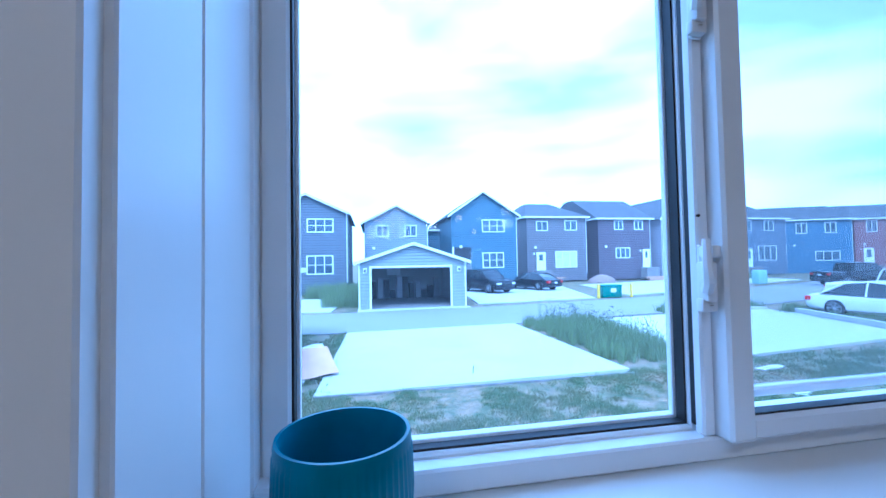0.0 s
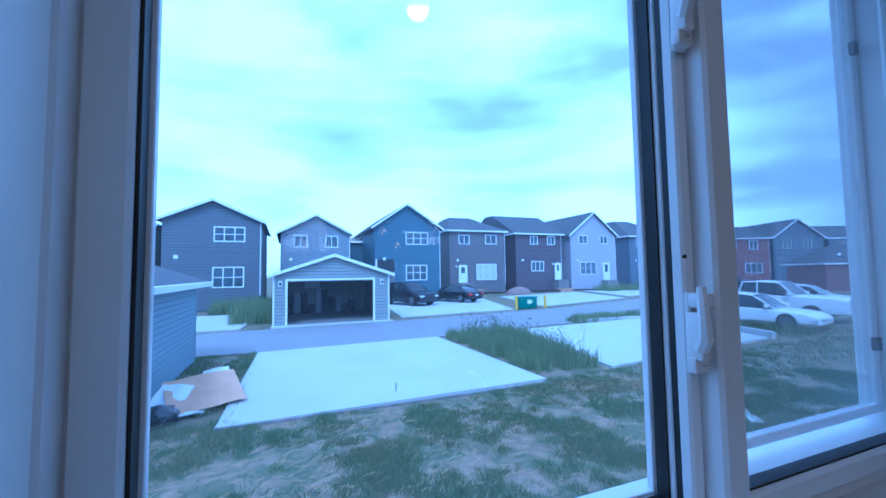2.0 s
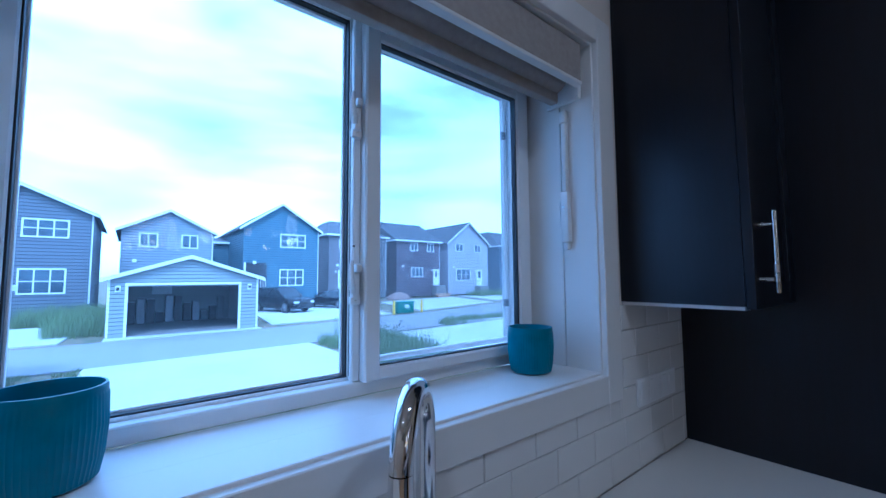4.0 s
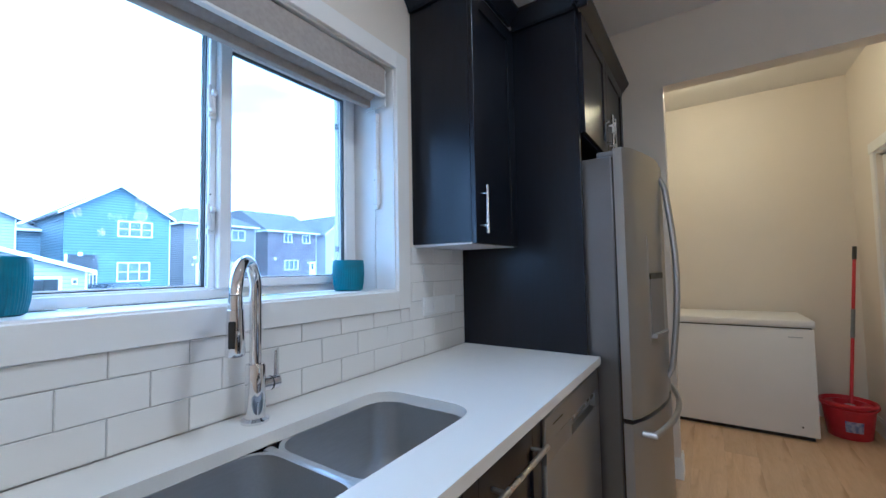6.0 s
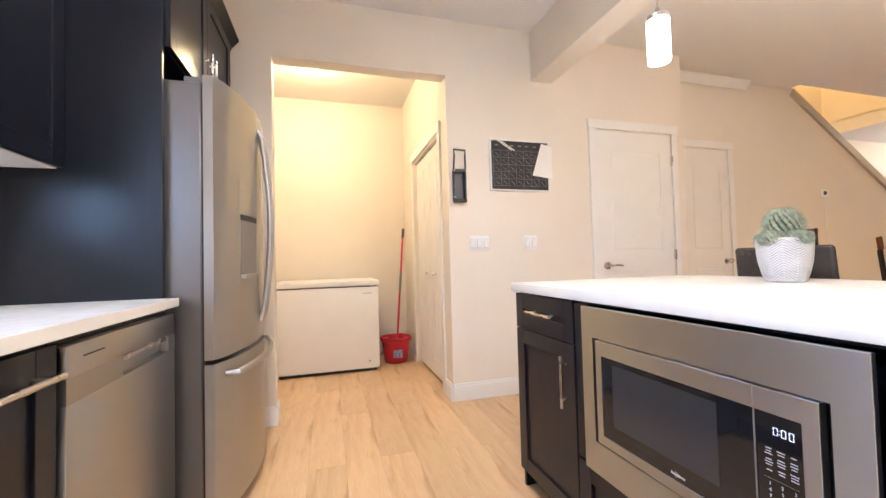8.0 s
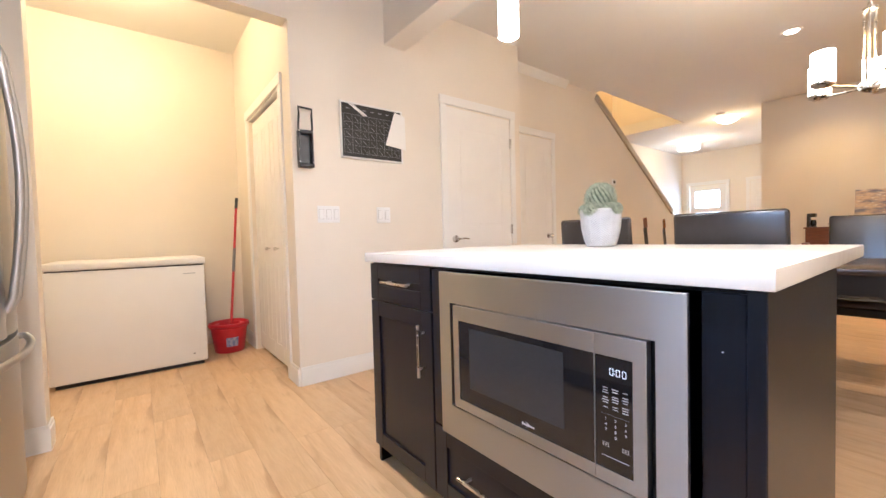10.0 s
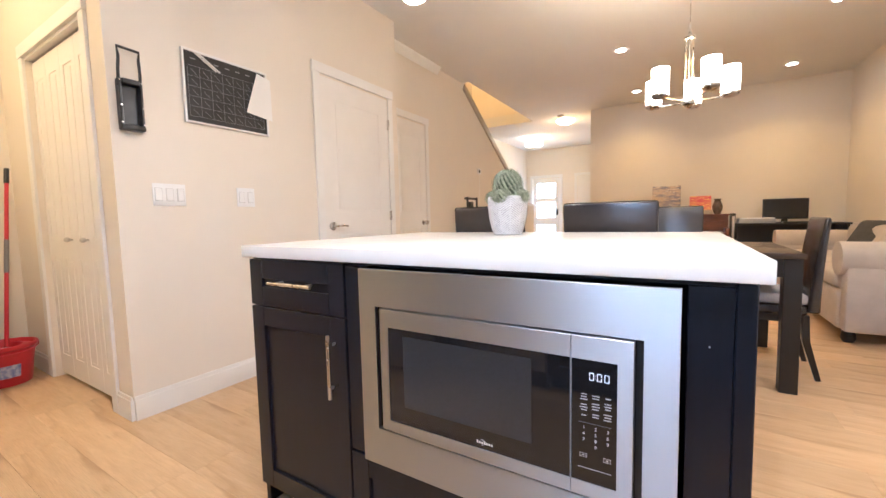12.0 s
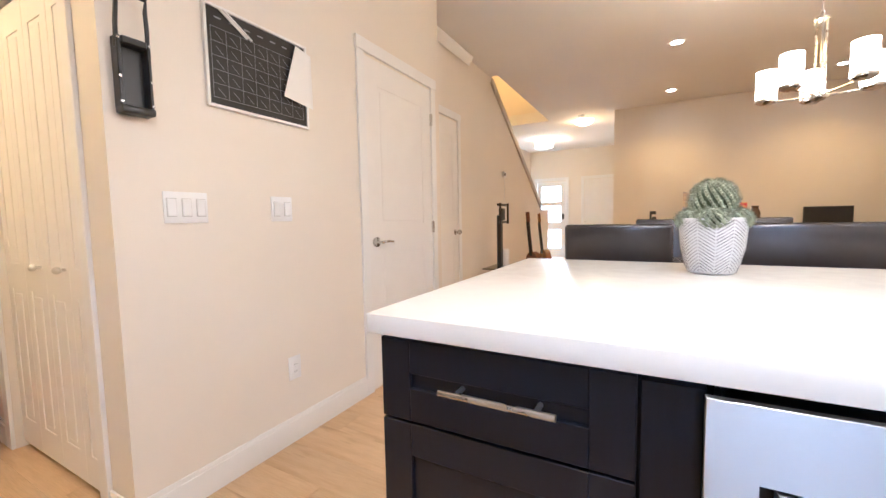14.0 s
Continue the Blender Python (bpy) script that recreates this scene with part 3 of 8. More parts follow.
def ribbed_cup(name, x, y, label):
    cup = thing(name, (x, y, WZ0), label, "plant pot", "pots on the sill")
    bm = bmesh.new()
    n = 168
    prof = [(0.0, 0.0), (0.046, 0.0), (0.052, 0.004), (0.057, 0.03), (0.0595, 0.07), (0.0585, 0.105), (0.058, 0.108), (0.0585, 0.114), (0.0575, 0.118), (0.0545, 0.118), (0.053, 0.112), (0.053, 0.02), (0.0, 0.012)]
    rings = []
    for k, (r, z) in enumerate(prof):
        if r == 0:
            rings.append([bm.verts.new((x, y, WZ0 + z))])
            continue
        row = []
        for i in range(n):
            rr = r + (0.0011 if (i % 3) == 1 and 2 <= k <= 5 else 0)
            row.append(bm.verts.new((x + rr * math.cos(2 * math.pi * i / n), y + rr * math.sin(2 * math.pi * i / n), WZ0 + z)))
        rings.append(row)
    for p, q in zip(rings, rings[1:]):
        for i in range(n):
            j = (i + 1) % n
            if len(p) == 1:
                bm.faces.new((p[0], q[j], q[i]))
            elif len(q) == 1:
                bm.faces.new((p[i], p[j], q[0]))
            else:
                bm.faces.new((p[i], p[j], q[j], q[i]))
    part("pot_body", bm, teal_glaze, cup)


ribbed_cup("ceramic_pot", -0.083, -0.448, "empty teal ribbed ceramic pot on the window sill")
ribbed_cup("ceramic_pot", 0.838, -0.455, "empty teal ribbed ceramic pot at the sill's end")

# ---- kitchen run ----
CT = 0.915          # worktop height
FRONT_Y = -1.237    # worktop's front edge
PANEL_X = 1.478     # tall panel beside the fridge


def bar_pull(parent, a, b, out, label="brushed nickel bar handle", r=0.0055):
    """A bar handle from a to b on two posts that stand off along -out."""
    a, b, out = Vector(a), Vector(b), Vector(out)
    d = (b - a).normalized()
    bm = tube(bmesh.new(), a, b, r, n=14)
    for f in (a + d * 0.03, b - d * 0.03):
        tube(bm, f, f - out, r * 0.8, n=10)
    return part("handle", bm, nickel, parent, label)


def shaker(bm, x0, x1, z0, z1, y_face, depth=0.020, rail=0.062, facing=-1, axis="y"):
    """A frame-and-panel front; the face looks along facing on the axis."""
    def bx(a0, a1, b0, b1, d0, d1, bev):
        lo, hi = sorted((y_face - facing * d0, y_face - facing * d1))
        if axis == "y":
            box(bm, a0, a1, lo, hi, b0, b1, bev)
        else:
            box(bm, lo, hi, a0, a1, b0, b1, bev)
    bx(x0, x0 + rail, z0, z1, 0, depth, 0.0012)
    bx(x1 - rail, x1, z0, z1, 0, depth, 0.0012)
    bx(x0 + rail, x1 - rail, z0, z0 + rail, 0.0002, depth, 0.0012)
    bx(x0 + rail, x1 - rail, z1 - rail, z1, 0.0002, depth, 0.0012)
    bx(x0 + rail - 0.001, x1 - rail + 0.001, z0 + rail - 0.001, z1 - rail + 0.001, 0.009, depth - 0.001, 0)
    return bm


# worktop with the sink hole
SX0, SX1, SY0, SY1 = -0.06, 0.700, -1.095, -0.757
bm = bmesh.new()


def rounded(x0, x1, y0, y1, r, n=6):
    pts = []
    for cx, cy, a in ((x1 - r, y1 - r, 0), (x0 + r, y1 - r, 90), (x0 + r, y0 + r, 180), (x1 - r, y0 + r, 270)):
        for k in range(n + 1):
            t_ = radians(a + 90 * k / n)
            pts.append((cx + r * math.cos(t_), cy + r * math.sin(t_)))
    return pts


def slab_with_holes(bm, x0, x1, y0, y1, z0, z1, holes):
    """A slab, with rounded holes that have walls."""
    ycuts = sorted({y0, y1})
    loops = [rounded(*h) for h in holes]
    geo = []
    outer = [bm.verts.new((x, y, z1)) for x, y in ((x0, y0), (x1, y0), (x1, y1), (x0, y1))]
    edges = [bm.edges.new((outer[i], outer[(i + 1) % 4])) for i in range(4)]
    hole_rings = []
    for lp in loops:
        vs = [bm.verts.new((x, y, z1)) for x, y in lp]
        edges += [bm.edges.new((vs[i], vs[(i + 1) % len(vs)])) for i in range(len(vs))]
        hole_rings.append(vs)
    fill = bmesh.ops.triangle_fill(bm, use_beauty=True, edges=edges, normal=(0, 0, 1))
    top = [f for f in fill["geom"] if isinstance(f, bmesh.types.BMFace)]
    low = {}
    for f in top:
        for v in f.verts:
            if v not in low:
                low[v] = bm.verts.new((v.co.x, v.co.y, z0))
    for f in top:
        bm.faces.new([low[v] for v in reversed(f.verts)])
    for vs in [outer] + hole_rings:
        for i in range(len(vs)):
            a, b = vs[i], vs[(i + 1) % len(vs)]
            bm.faces.new((a, b, low[b], low[a]))
    bmesh.ops.recalc_face_normals(bm, faces=bm.faces)
    return bm


slab_with_holes(bm, WEST_X + 0.002, PANEL_X - 0.001, FRONT_Y, WALL_Y - 0.010, CT - 0.030, CT, [(SX0, SX1, SY0, SY1, 0.075)])
solo("worktop", bm, quartz, "white quartz worktop with an undermount sink cut-out", "worktop")

sink = thing("kitchen_sink", (0.30, -0.93, CT - 0.03), "brushed steel double-bowl undermount sink", "sink")


def bowl(x0, x1, y0, y1, depth):
    bm = bmesh.new()
    top, levels = CT - 0.0305, [(0, 0.070, 0.0), (-0.0, 0.070, 0.02), (0.006, 0.066, depth * 0.6), (0.012, 0.062, depth - 0.03), (0.028, 0.050, depth - 0.006), (0.05, 0.035, depth)]
    rings = [[bm.verts.new((x, y, top - dz)) for x, y in rounded(x0 + s, x1 - s, y0 + s, y1 - s, r)] for s, r, dz in levels]
    rim = [bm.verts.new((x, y, top)) for x, y in rounded(x0 - 0.012, x1 + 0.012, y0 - 0.012, y1 + 0.012, 0.08)]
    rings.insert(0, rim)
    for p, q in zip(rings, rings[1:]):
        for i in range(len(p)):
            j = (i + 1) % len(p)
            bm.faces.new((p[i], q[i], q[j], p[j]))
    bm.faces.new(rings[-1][::-1])
    bo = part("bowl", bm, sink_steel, sink)
    cx, cy = (x0 + x1) / 2, (y0 + y1) / 2 + 0.03
    dr = lathe(bmesh.new(), [(0.056, 0.0015), (0.054, 0.004), (0.046, 0.003), (0.040, 0.001), (0.0, 0.001)], (cx, cy, top - depth), 28)
    dr_ob = part("drain", dr, chrome, bo, "chrome basket drain")
    part("drain_knob", lathe(bmesh.new(), [(0.0, 0.022), (0.006, 0.020), (0.006, 0.012), (0.003, 0.002)], (cx, cy, top - depth), 12), chrome, bo)
    bm = bmesh.new()
    for k in range(8):
        a = k * math.pi / 4
        box(bm, cx + 0.026 * math.cos(a) - 0.004, cx + 0.026 * math.cos(a) + 0.004, cy + 0.026 * math.sin(a) - 0.004, cy + 0.026 * math.sin(a) + 0.004, top - depth + 0.001, top - depth + 0.0022)
    part("drain_slots", bm, gasket, bo)


bowl(0.323, SX1, SY0 + 0.002, SY1 - 0.002, 0.20)
bowl(SX0, 0.297, SY0 + 0.002, SY1 - 0.002, 0.20)
part("divider", B(0.2975, 0.3225, SY0 + 0.004, SY1 - 0.004, CT - 0.060, CT - 0.0295, 0.006, 2), sink_steel, sink)

tap = thing("kitchen_tap", (0.337, -0.665, CT), "chrome pull-down kitchen tap with a side lever", "tap")
tx, ty = 0.337, -0.665
bm = lathe(bmesh.new(), [(0.0, 0.0), (0.033, 0.0), (0.033, 0.006), (0.027, 0.010), (0.024, 0.012), (0.024, 0.135), (0.022, 0.142), (0.0, 0.142)], (tx, ty, CT), 32)
part("tap_base", bm, chrome, tap)
fwd = Vector((-0.76, -0.65, 0)).normalized()
neck = [Vector((tx, ty, CT + 0.14)), Vector((tx, ty, CT + 0.29))]
R_ = 0.062
for k in range(1, 13):
    a = math.pi * k / 12
    neck.append(Vector((tx, ty, CT + 0.32)) + fwd * (R_ - R_ * math.cos(a)) + Vector((0, 0, R_ * 1.25 * math.sin(a))))
part("tap_neck", sweep(bmesh.new(), neck, 0.0145, 20), chrome, tap)
end = neck[-1]
head = [end + Vector((0, 0, 0.0)), end + Vector((0, 0, -0.03)), end + Vector((0, 0, -0.031)), end + Vector((0, 0, -0.07)), end + Vector((0, 0, -0.125)), end + Vector((0, 0, -0.133))]
part("spray_head", sweep(bmesh.new(), head, [0.0145, 0.0155, 0.017, 0.0185, 0.021, 0.019], 24), chrome, tap, "chrome pull-down spray head")
bc = end + Vector((0, 0, -0.085)) + fwd * 0.017
bm = bmesh.new()
box(bm, -0.0075, 0.0075, -0.004, 0.005, -0.03, 0.03, 0.003, 2)
bmesh.ops.transform(bm, matrix=Matrix.Translation(bc) @ fwd.to_track_quat("-Y", "Z").to_matrix().to_4x4(), verts=bm.verts)
part("spray_button", bm, black_plastic, tap, "black spray button")
part("spray_nozzle", tube(bmesh.new(), end + Vector((0, 0, -0.134)), end + Vector((0, 0, -0.131)), 0.016, n=20), gasket, tap)
part("lever_hub", tube(bmesh.new(), (tx + 0.015, ty, CT + 0.085), (tx + 0.062, ty, CT + 0.085), 0.017, n=24), chrome, tap)
part("hub_groove", tube(bmesh.new(), (tx + 0.040, ty, CT + 0.085), (tx + 0.043, ty, CT + 0.085), 0.0175, n=24), gasket, tap)
part("tap_lever", sweep(bmesh.new(), [(tx + 0.055, ty, CT + 0.09), (tx + 0.056, ty + 0.002, CT + 0.13), (tx + 0.058, ty + 0.004, CT + 0.165)], [0.005, 0.0045, 0.004], 12), chrome, tap, "thin chrome lever")

# base cabinets under the worktop
CAB_Y = FRONT_Y + 0.045      # carcase front
DOOR_Y = CAB_Y - 0.021


def base_unit(name, x0, x1, label, drawer=True, leaves=1, across=False):
    u = thing(name, ((x0 + x1) / 2, CAB_Y, 0), label, "cabinet", "kitchen base cabinets")
    body = bmesh.new()
    # sides stop under the bowls where the sink hangs
    zl, zr = [0.66 if SX0 - 0.03 < x < SX1 + 0.03 else CT - 0.031 for x in (x0, x1)]
    box(body, x0, x0 + 0.018, CAB_Y, WALL_Y - 0.012, 0.10, zl)
    box(body, x1 - 0.018, x1, CAB_Y, WALL_Y - 0.012, 0.10, zr)
    box(body, x0 + 0.018, x1 - 0.018, CAB_Y, WALL_Y - 0.012, 0.10, 0.118)
    box(body, x0 + 0.018, x1 - 0.018, CAB_Y, CAB_Y + 0.02, CT - 0.05, CT - 0.031)
    box(body, x0 + 0.018, x1 - 0.018, WALL_Y - 0.03, WALL_Y - 0.012, 0.118, CT - 0.031)
    box(body, x0, x1, CAB_Y + 0.075, CAB_Y + 0.09, 0, 0.10)
    part("body", body, cabinet_paint, u)
    top = CT - 0.045
    if drawer:
        d = part("drawer", shaker(bmesh.new(), x0 + 0.002, x1 - 0.002, top - 0.16, top, DOOR_Y, rail=0.045), cabinet_paint, u)
        c = (x0 + x1) / 2
        bar_pull(d, (c - 0.13, DOOR_Y - 0.032, top - 0.045), (c + 0.13, DOOR_Y - 0.032, top - 0.045), (0, -0.032, 0))
        top -= 0.163
    w = (x1 - x0) / leaves
    for k in range(leaves):
        a, b = x0 + k * w + 0.002, x0 + (k + 1) * w - 0.002
        d = part("door", shaker(bmesh.new(), a, b, 0.105, top, DOOR_Y), cabinet_paint, u)
        if across:
            bar_pull(d, (a + 0.09, DOOR_Y - 0.034, top - 0.058), (b - 0.04, DOOR_Y - 0.034, top - 0.058), (0, -0.034, 0), r=0.007)
            continue
        hx = b - 0.03 if k == 0 and leaves == 2 else a + 0.35
        hx = min(hx, b - 0.03)
        bar_pull(d, (hx, DOOR_Y - 0.032, top - 0.22), (hx, DOOR_Y - 0.032, top - 0.05), (0, -0.032, 0))
    return u


base_unit("base_cabinet", 0.425, 0.845, "dark stained pull-out cabinet with a horizontal bar handle", drawer=False, leaves=1, across=True)
base_unit("base_cabinet", -0.32, 0.420, "dark stained shaker sink cabinet with two doors", drawer=False, leaves=2)
base_unit("base_cabinet", -0.86, -0.325, "dark stained shaker cabinet with a drawer", leaves=2)
base_unit("base_cabinet", WEST_X + 0.002, -0.865, "dark stained shaker cabinet with a drawer", leaves=2)

dw = thing("dishwasher", (1.15, CAB_Y, 0), "stainless steel dishwasher with a recessed grip", "dishwasher")
DX0, DX1 = 0.852, PANEL_X - 0.008
part("tub", B(DX0 + 0.003, DX1 - 0.003, CAB_Y + 0.004, WALL_Y - 0.04, 0.02, CT - 0.034), black_plastic, dw)
bm = bmesh.new()
yf = DOOR_Y - 0.012
box(bm, DX0, DX1, yf, CAB_Y, 0.12, 0.735, 0.004, 2)
box(bm, DX0, DX1, yf, CAB_Y, 0.79, 0.862, 0.004, 2)
box(bm, DX0, DX0 + 0.24, yf, CAB_Y, 0.734, 0.791)
box(bm, DX1 - 0.06, DX1, yf, CAB_Y, 0.734, 0.791)
box(bm, DX0 + 0.24, DX1 - 0.06, yf + 0.024, CAB_Y, 0.734, 0.791)
part("dishwasher_door", bm, steel_warm, dw)
part("grip", B(DX0 + 0.245, DX1 - 0.065, yf + 0.003, yf + 0.024, 0.772, 0.788, 0.003), nickel, dw)
part("vent_slot", B(DX0 + 0.06, DX0 + 0.15, yf - 0.0006, yf + 0.002, 0.828, 0.832), gasket, dw)
part("kick_plate", B(DX0, DX1, CAB_Y + 0.04, CAB_Y + 0.05, 0.0, 0.115), toe_dark, dw)

# tall panel and fridge
PF = -1.185
solo("tall_side_panel", B(PANEL_X, PANEL_X + 0.02, PF, WALL_Y - 0.002, 0, 2.42, 0.001), cabinet_paint, "dark stained tall panel beside the fridge", "cabinet")
fr = thing("fridge", (1.97, -1.1, 0), "stainless french-door fridge with a water dispenser and curved handles", "fridge")
FX0, FX1, FB, FD = 1.515, 2.425, -1.300, -1.352
fridge_side = Mat("silver_fridge_side", (0.20, 0.20, 0.21), 0.30, 0.8).vary(8, 0.05).bump(300, 0.08, 0.001).m
bm = B(FX0, FX1, FB, WALL_Y - 0.05, 0.02, 1.745, 0.004)
part("cabinet_body", bm, fridge_side, fr, "grey painted fridge body")


def bowed(x0, x1, z0, z1, y0, bow0=0.088):
    """A door whose front bows out towards the fridge's middle."""
    n = 10
    mid, half = (FX0 + FX1) / 2, (FX1 - FX0) / 2
    pts = []
    for k in range(n + 1):
        x = x0 + (x1 - x0) * k / n
        edge = min(1.0, min(x - x0, x1 - x) / 0.015)
        pts.append((x, FD - bow0 * (1 - ((x - mid) / half) ** 2) + 0.010 * (1 - edge)))
    pts += [(x1, FB - 0.008), (x0, FB - 0.008)]
    return prism(bmesh.new(), pts, "z", z0, z1)


# darker grey that carries the shade of the dispenser's recess
recess_shade_grey = Mat("recess_shade_grey", (0.24, 0.235, 0.23), 0.42, 0.5).m


def plate_on_door(x0, x1, z0, z1, out):
    """A plate that follows the bow of the door and stands a little proud."""
    mid, half = (FX0 + FX1) / 2, (FX1 - FX0) / 2
    xs = [x0 + (x1 - x0) * k / 5 for k in range(6)]
    ys = [FD - 0.088 * (1 - ((x - mid) / half) ** 2) for x in xs]
    return prism(bmesh.new(), [(x, y - out) for x, y in zip(xs, ys)] + [(x, y + 0.004) for x, y in zip(xs[::-1], ys[::-1])], "z", z0, z1)


mid = (FX0 + FX1) / 2
for nm, x0, x1, s in (("fridge_door", FX0, mid - 0.003, 1), ("fridge_door", mid + 0.003, FX1, -1)):
    d = part(nm, bowed(x0, x1, 0.668, 1.775, FD), steel_warm, fr)
    hx = mid - 0.035 if s > 0 else mid + 0.035
    yb = FD - 0.088
    pts = [(hx, yb + 0.004, 0.755), (hx, yb - 0.016, 0.80)] + [(hx, yb - 0.016 - 0.034 * math.sin(math.pi * k / 8), 0.80 + 0.86 * k / 8) for k in range(1, 8)] + [(hx, yb - 0.016, 1.66), (hx, yb + 0.004, 1.705)]
    part("door_handle", sweep(bmesh.new(), pts, 0.012, 14), steel, d, "long curved steel handle")
    if s > 0:
        part("dispenser_surround", plate_on_door(1.668, 1.872, 0.955, 1.420, 0.0012), steel_warm, d, "flush steel dispenser surround")
        # nothing is sunk in: grey plate and black strip paint shade and shadow
        part("recess_shade_plate", plate_on_door(1.680, 1.852, 0.985, 1.225, 0.005), recess_shade_grey, d, "flat plate in the grey of a shaded dispenser recess")
        part("recess_shadow_strip", plate_on_door(1.680, 1.852, 1.225, 1.250, 0.007), black_plastic, d)
        part("dispenser_panel", plate_on_door(1.676, 1.864, 1.255, 1.405, 0.0025), steel_warm, d, "steel dispenser control panel")
        part("drip_tray", plate_on_door(1.680, 1.852, 0.972, 0.990, 0.022), steel, d)
fz = part("freezer_drawer", bowed(FX0, FX1, 0.06, 0.650, FD), steel_warm, fr)
pts = [(FX0 + 0.06 + k * (FX1 - FX0 - 0.12) / 10, FD - 0.045 - 0.075 * (1 - ((k - 5) / 5.6) ** 2), 0.600) for k in range(11)]
pts = [(pts[0][0], pts[0][1] + 0.045, 0.600)] + pts + [(pts[-1][0], pts[-1][1] + 0.045, 0.600)]
part("drawer_handle", sweep(bmesh.new(), pts, 0.013, 12), steel, fz, "wide curved steel drawer handle")
part("hinge_cap", B(FX0 + 0.01, FX0 + 0.09, FB - 0.05, FB + 0.06, 1.745, 1.77, 0.006, 2), steel_side, fr)
part("hinge_cap", B(FX1 - 0.09, FX1 - 0.01, FB - 0.05, FB + 0.06, 1.745, 1.77, 0.006, 2), steel_side, fr)
part("gap_seal", B(FX0 + 0.006, FX1 - 0.006, FB - 0.01, FB, 0.03, 1.74), gasket, fr)
part("fridge_foot", B(FX0 + 0.02, FX1 - 0.02, FB - 0.02, WALL_Y - 0.06, 0.0, 0.05), toe_dark, fr)

over = thing("over_fridge_cabinet", (1.97, PF, 1.85), "dark stained two-door cabinet above the fridge with a crown", "cabinet")
part("body", B(PANEL_X + 0.021, 2.47, PF + 0.0, WALL_Y - 0.002, 1.86, 2.42), cabinet_paint, over)
for a, b, hx in ((PANEL_X + 0.025, 1.978, 1.945), (1.982, 2.466, 2.015)):
    d = part("door", shaker(bmesh.new(), a, b, 1.865, 2.40, PF - 0.021), cabinet_paint, over)
    bar_pull(d, (hx, PF - 0.053, 1.90), (hx, PF - 0.053, 2.07), (0, -0.032, 0))
solo("tall_side_panel", B(2.47, 2.49, PF, WALL_Y - 0.002, 0, 2.42, 0.001), cabinet_paint, "dark stained tall panel on the fridge's far side", "cabinet")

up = thing("wall_cabinet", (1.26, -0.75, 1.38), "dark stained single-door wall cabinet with a white underside", "cabinet")
UX0, UX1, UF = 1.082, PANEL_X - 0.001, -0.893
part("body", B(UX0, UX1, UF + 0.021, WALL_Y - 0.002, 1.388, 2.42), cabinet_paint, up)
part("underside", B(UX0 + 0.004, UX1, UF + 0.023, WALL_Y - 0.002, 1.379, 1.3875), under_white, up, "white melamine underside")
d = part("door", shaker(bmesh.new(), UX0, UX1 - 0.002, 1.382, 2.40, UF), cabinet_paint, up)
bar_pull(d, (UX0 + 0.035, UF - 0.032, 1.42), (UX0 + 0.035, UF - 0.032, 1.605), (0, -0.032, 0))


def crown(bm, a, b, axis, at, s):
    """A crown moulding from a to b along an axis; at: the face it leans out from; s: the way it leans."""
    prof = [(at, 2.40), (at, 2.475), (at + s * 0.055, 2.475), (at + s * 0.055, 2.462), (at + s * 0.012, 2.412), (at + s * 0.012, 2.40)]
    if axis == "x":
        prism(bm, prof, "x", a, b)
    else:
        prism(bm, prof, "y", a, b)


bm = bmesh.new()
crown(bm, PANEL_X - 0.05, 2.54, "x", PF - 0.001, -1)
crown(bm, PF - 0.055, UF, "y", PANEL_X - 0.001, -1)
solo("cabinet_crown", bm, cabinet_paint, "dark stained crown moulding above the fridge cabinets", "moulding")
bm = bmesh.new()
crown(bm, UX0 - 0.05, PANEL_X - 0.056, "x", UF - 0.001, -1)
crown(bm, UF - 0.055, WALL_Y - 0.003, "y", UX0 - 0.001, -1)
solo("cabinet_crown", bm, cabinet_paint, "dark stained crown moulding on the wall cabinet", "moulding")

# socket on the backsplash
so = thing("wall_socket", (1.25, WALL_Y, 1.12), "white wall socket plates on the tiled backsplash", "socket")
part("plate", B(1.13, 1.385, WALL_Y - 0.016, WALL_Y - 0.0085, 1.085, 1.165, 0.003), vinyl, so)
for x in (1.165, 1.215, 1.30, 1.35):
    part("socket_insert", B(x - 0.015, x + 0.015, WALL_Y - 0.018, WALL_Y - 0.015, 1.095, 1.155, 0.002), vinyl, so)

# ---- island ----
isl = thing("island_cabinet", (0.79, -3.0, 0), "dark stained island cabinet with a drawer, doors and end panels", "cabinet")
IX0, IX1, IY1, IY0 = 0.112, 1.462, -2.612, -3.30
solo("island_worktop", B(0.092, 1.478, -3.650, -2.580, CT - 0.038, CT, 0.003, 2), quartz, "thick white quartz island worktop", "worktop")
TOPZ = CT - 0.039
bm = bmesh.new()
box(bm, IX0, IX0 + 0.025, IY0, IY1, 0.0, TOPZ, 0.0015)
box(bm, IX1 - 0.02, IX1, IY0, IY1, 0.0, TOPZ, 0.0015)
box(bm, IX0 + 0.026, IX1 - 0.021, IY0, IY0 + 0.02, 0.0, TOPZ)
box(bm, IX0 + 0.026, IX1 - 0.021, IY0 + 0.021, IY1 - 0.08, 0.0, 0.10)
box(bm, IX0 + 0.026, IX1 - 0.021, IY0 + 0.021, IY1 - 0.021, 0.105, 0.12)
box(bm, 1.010, 1.024, IY0 + 0.021, IY1 - 0.021, 0.12, TOPZ)
part("body", bm, cabinet_paint, isl)
bm = bmesh.new()
box(bm, 0.138, 1.015, IY1 - 0.02, IY1, 0.866, TOPZ, 0.001)
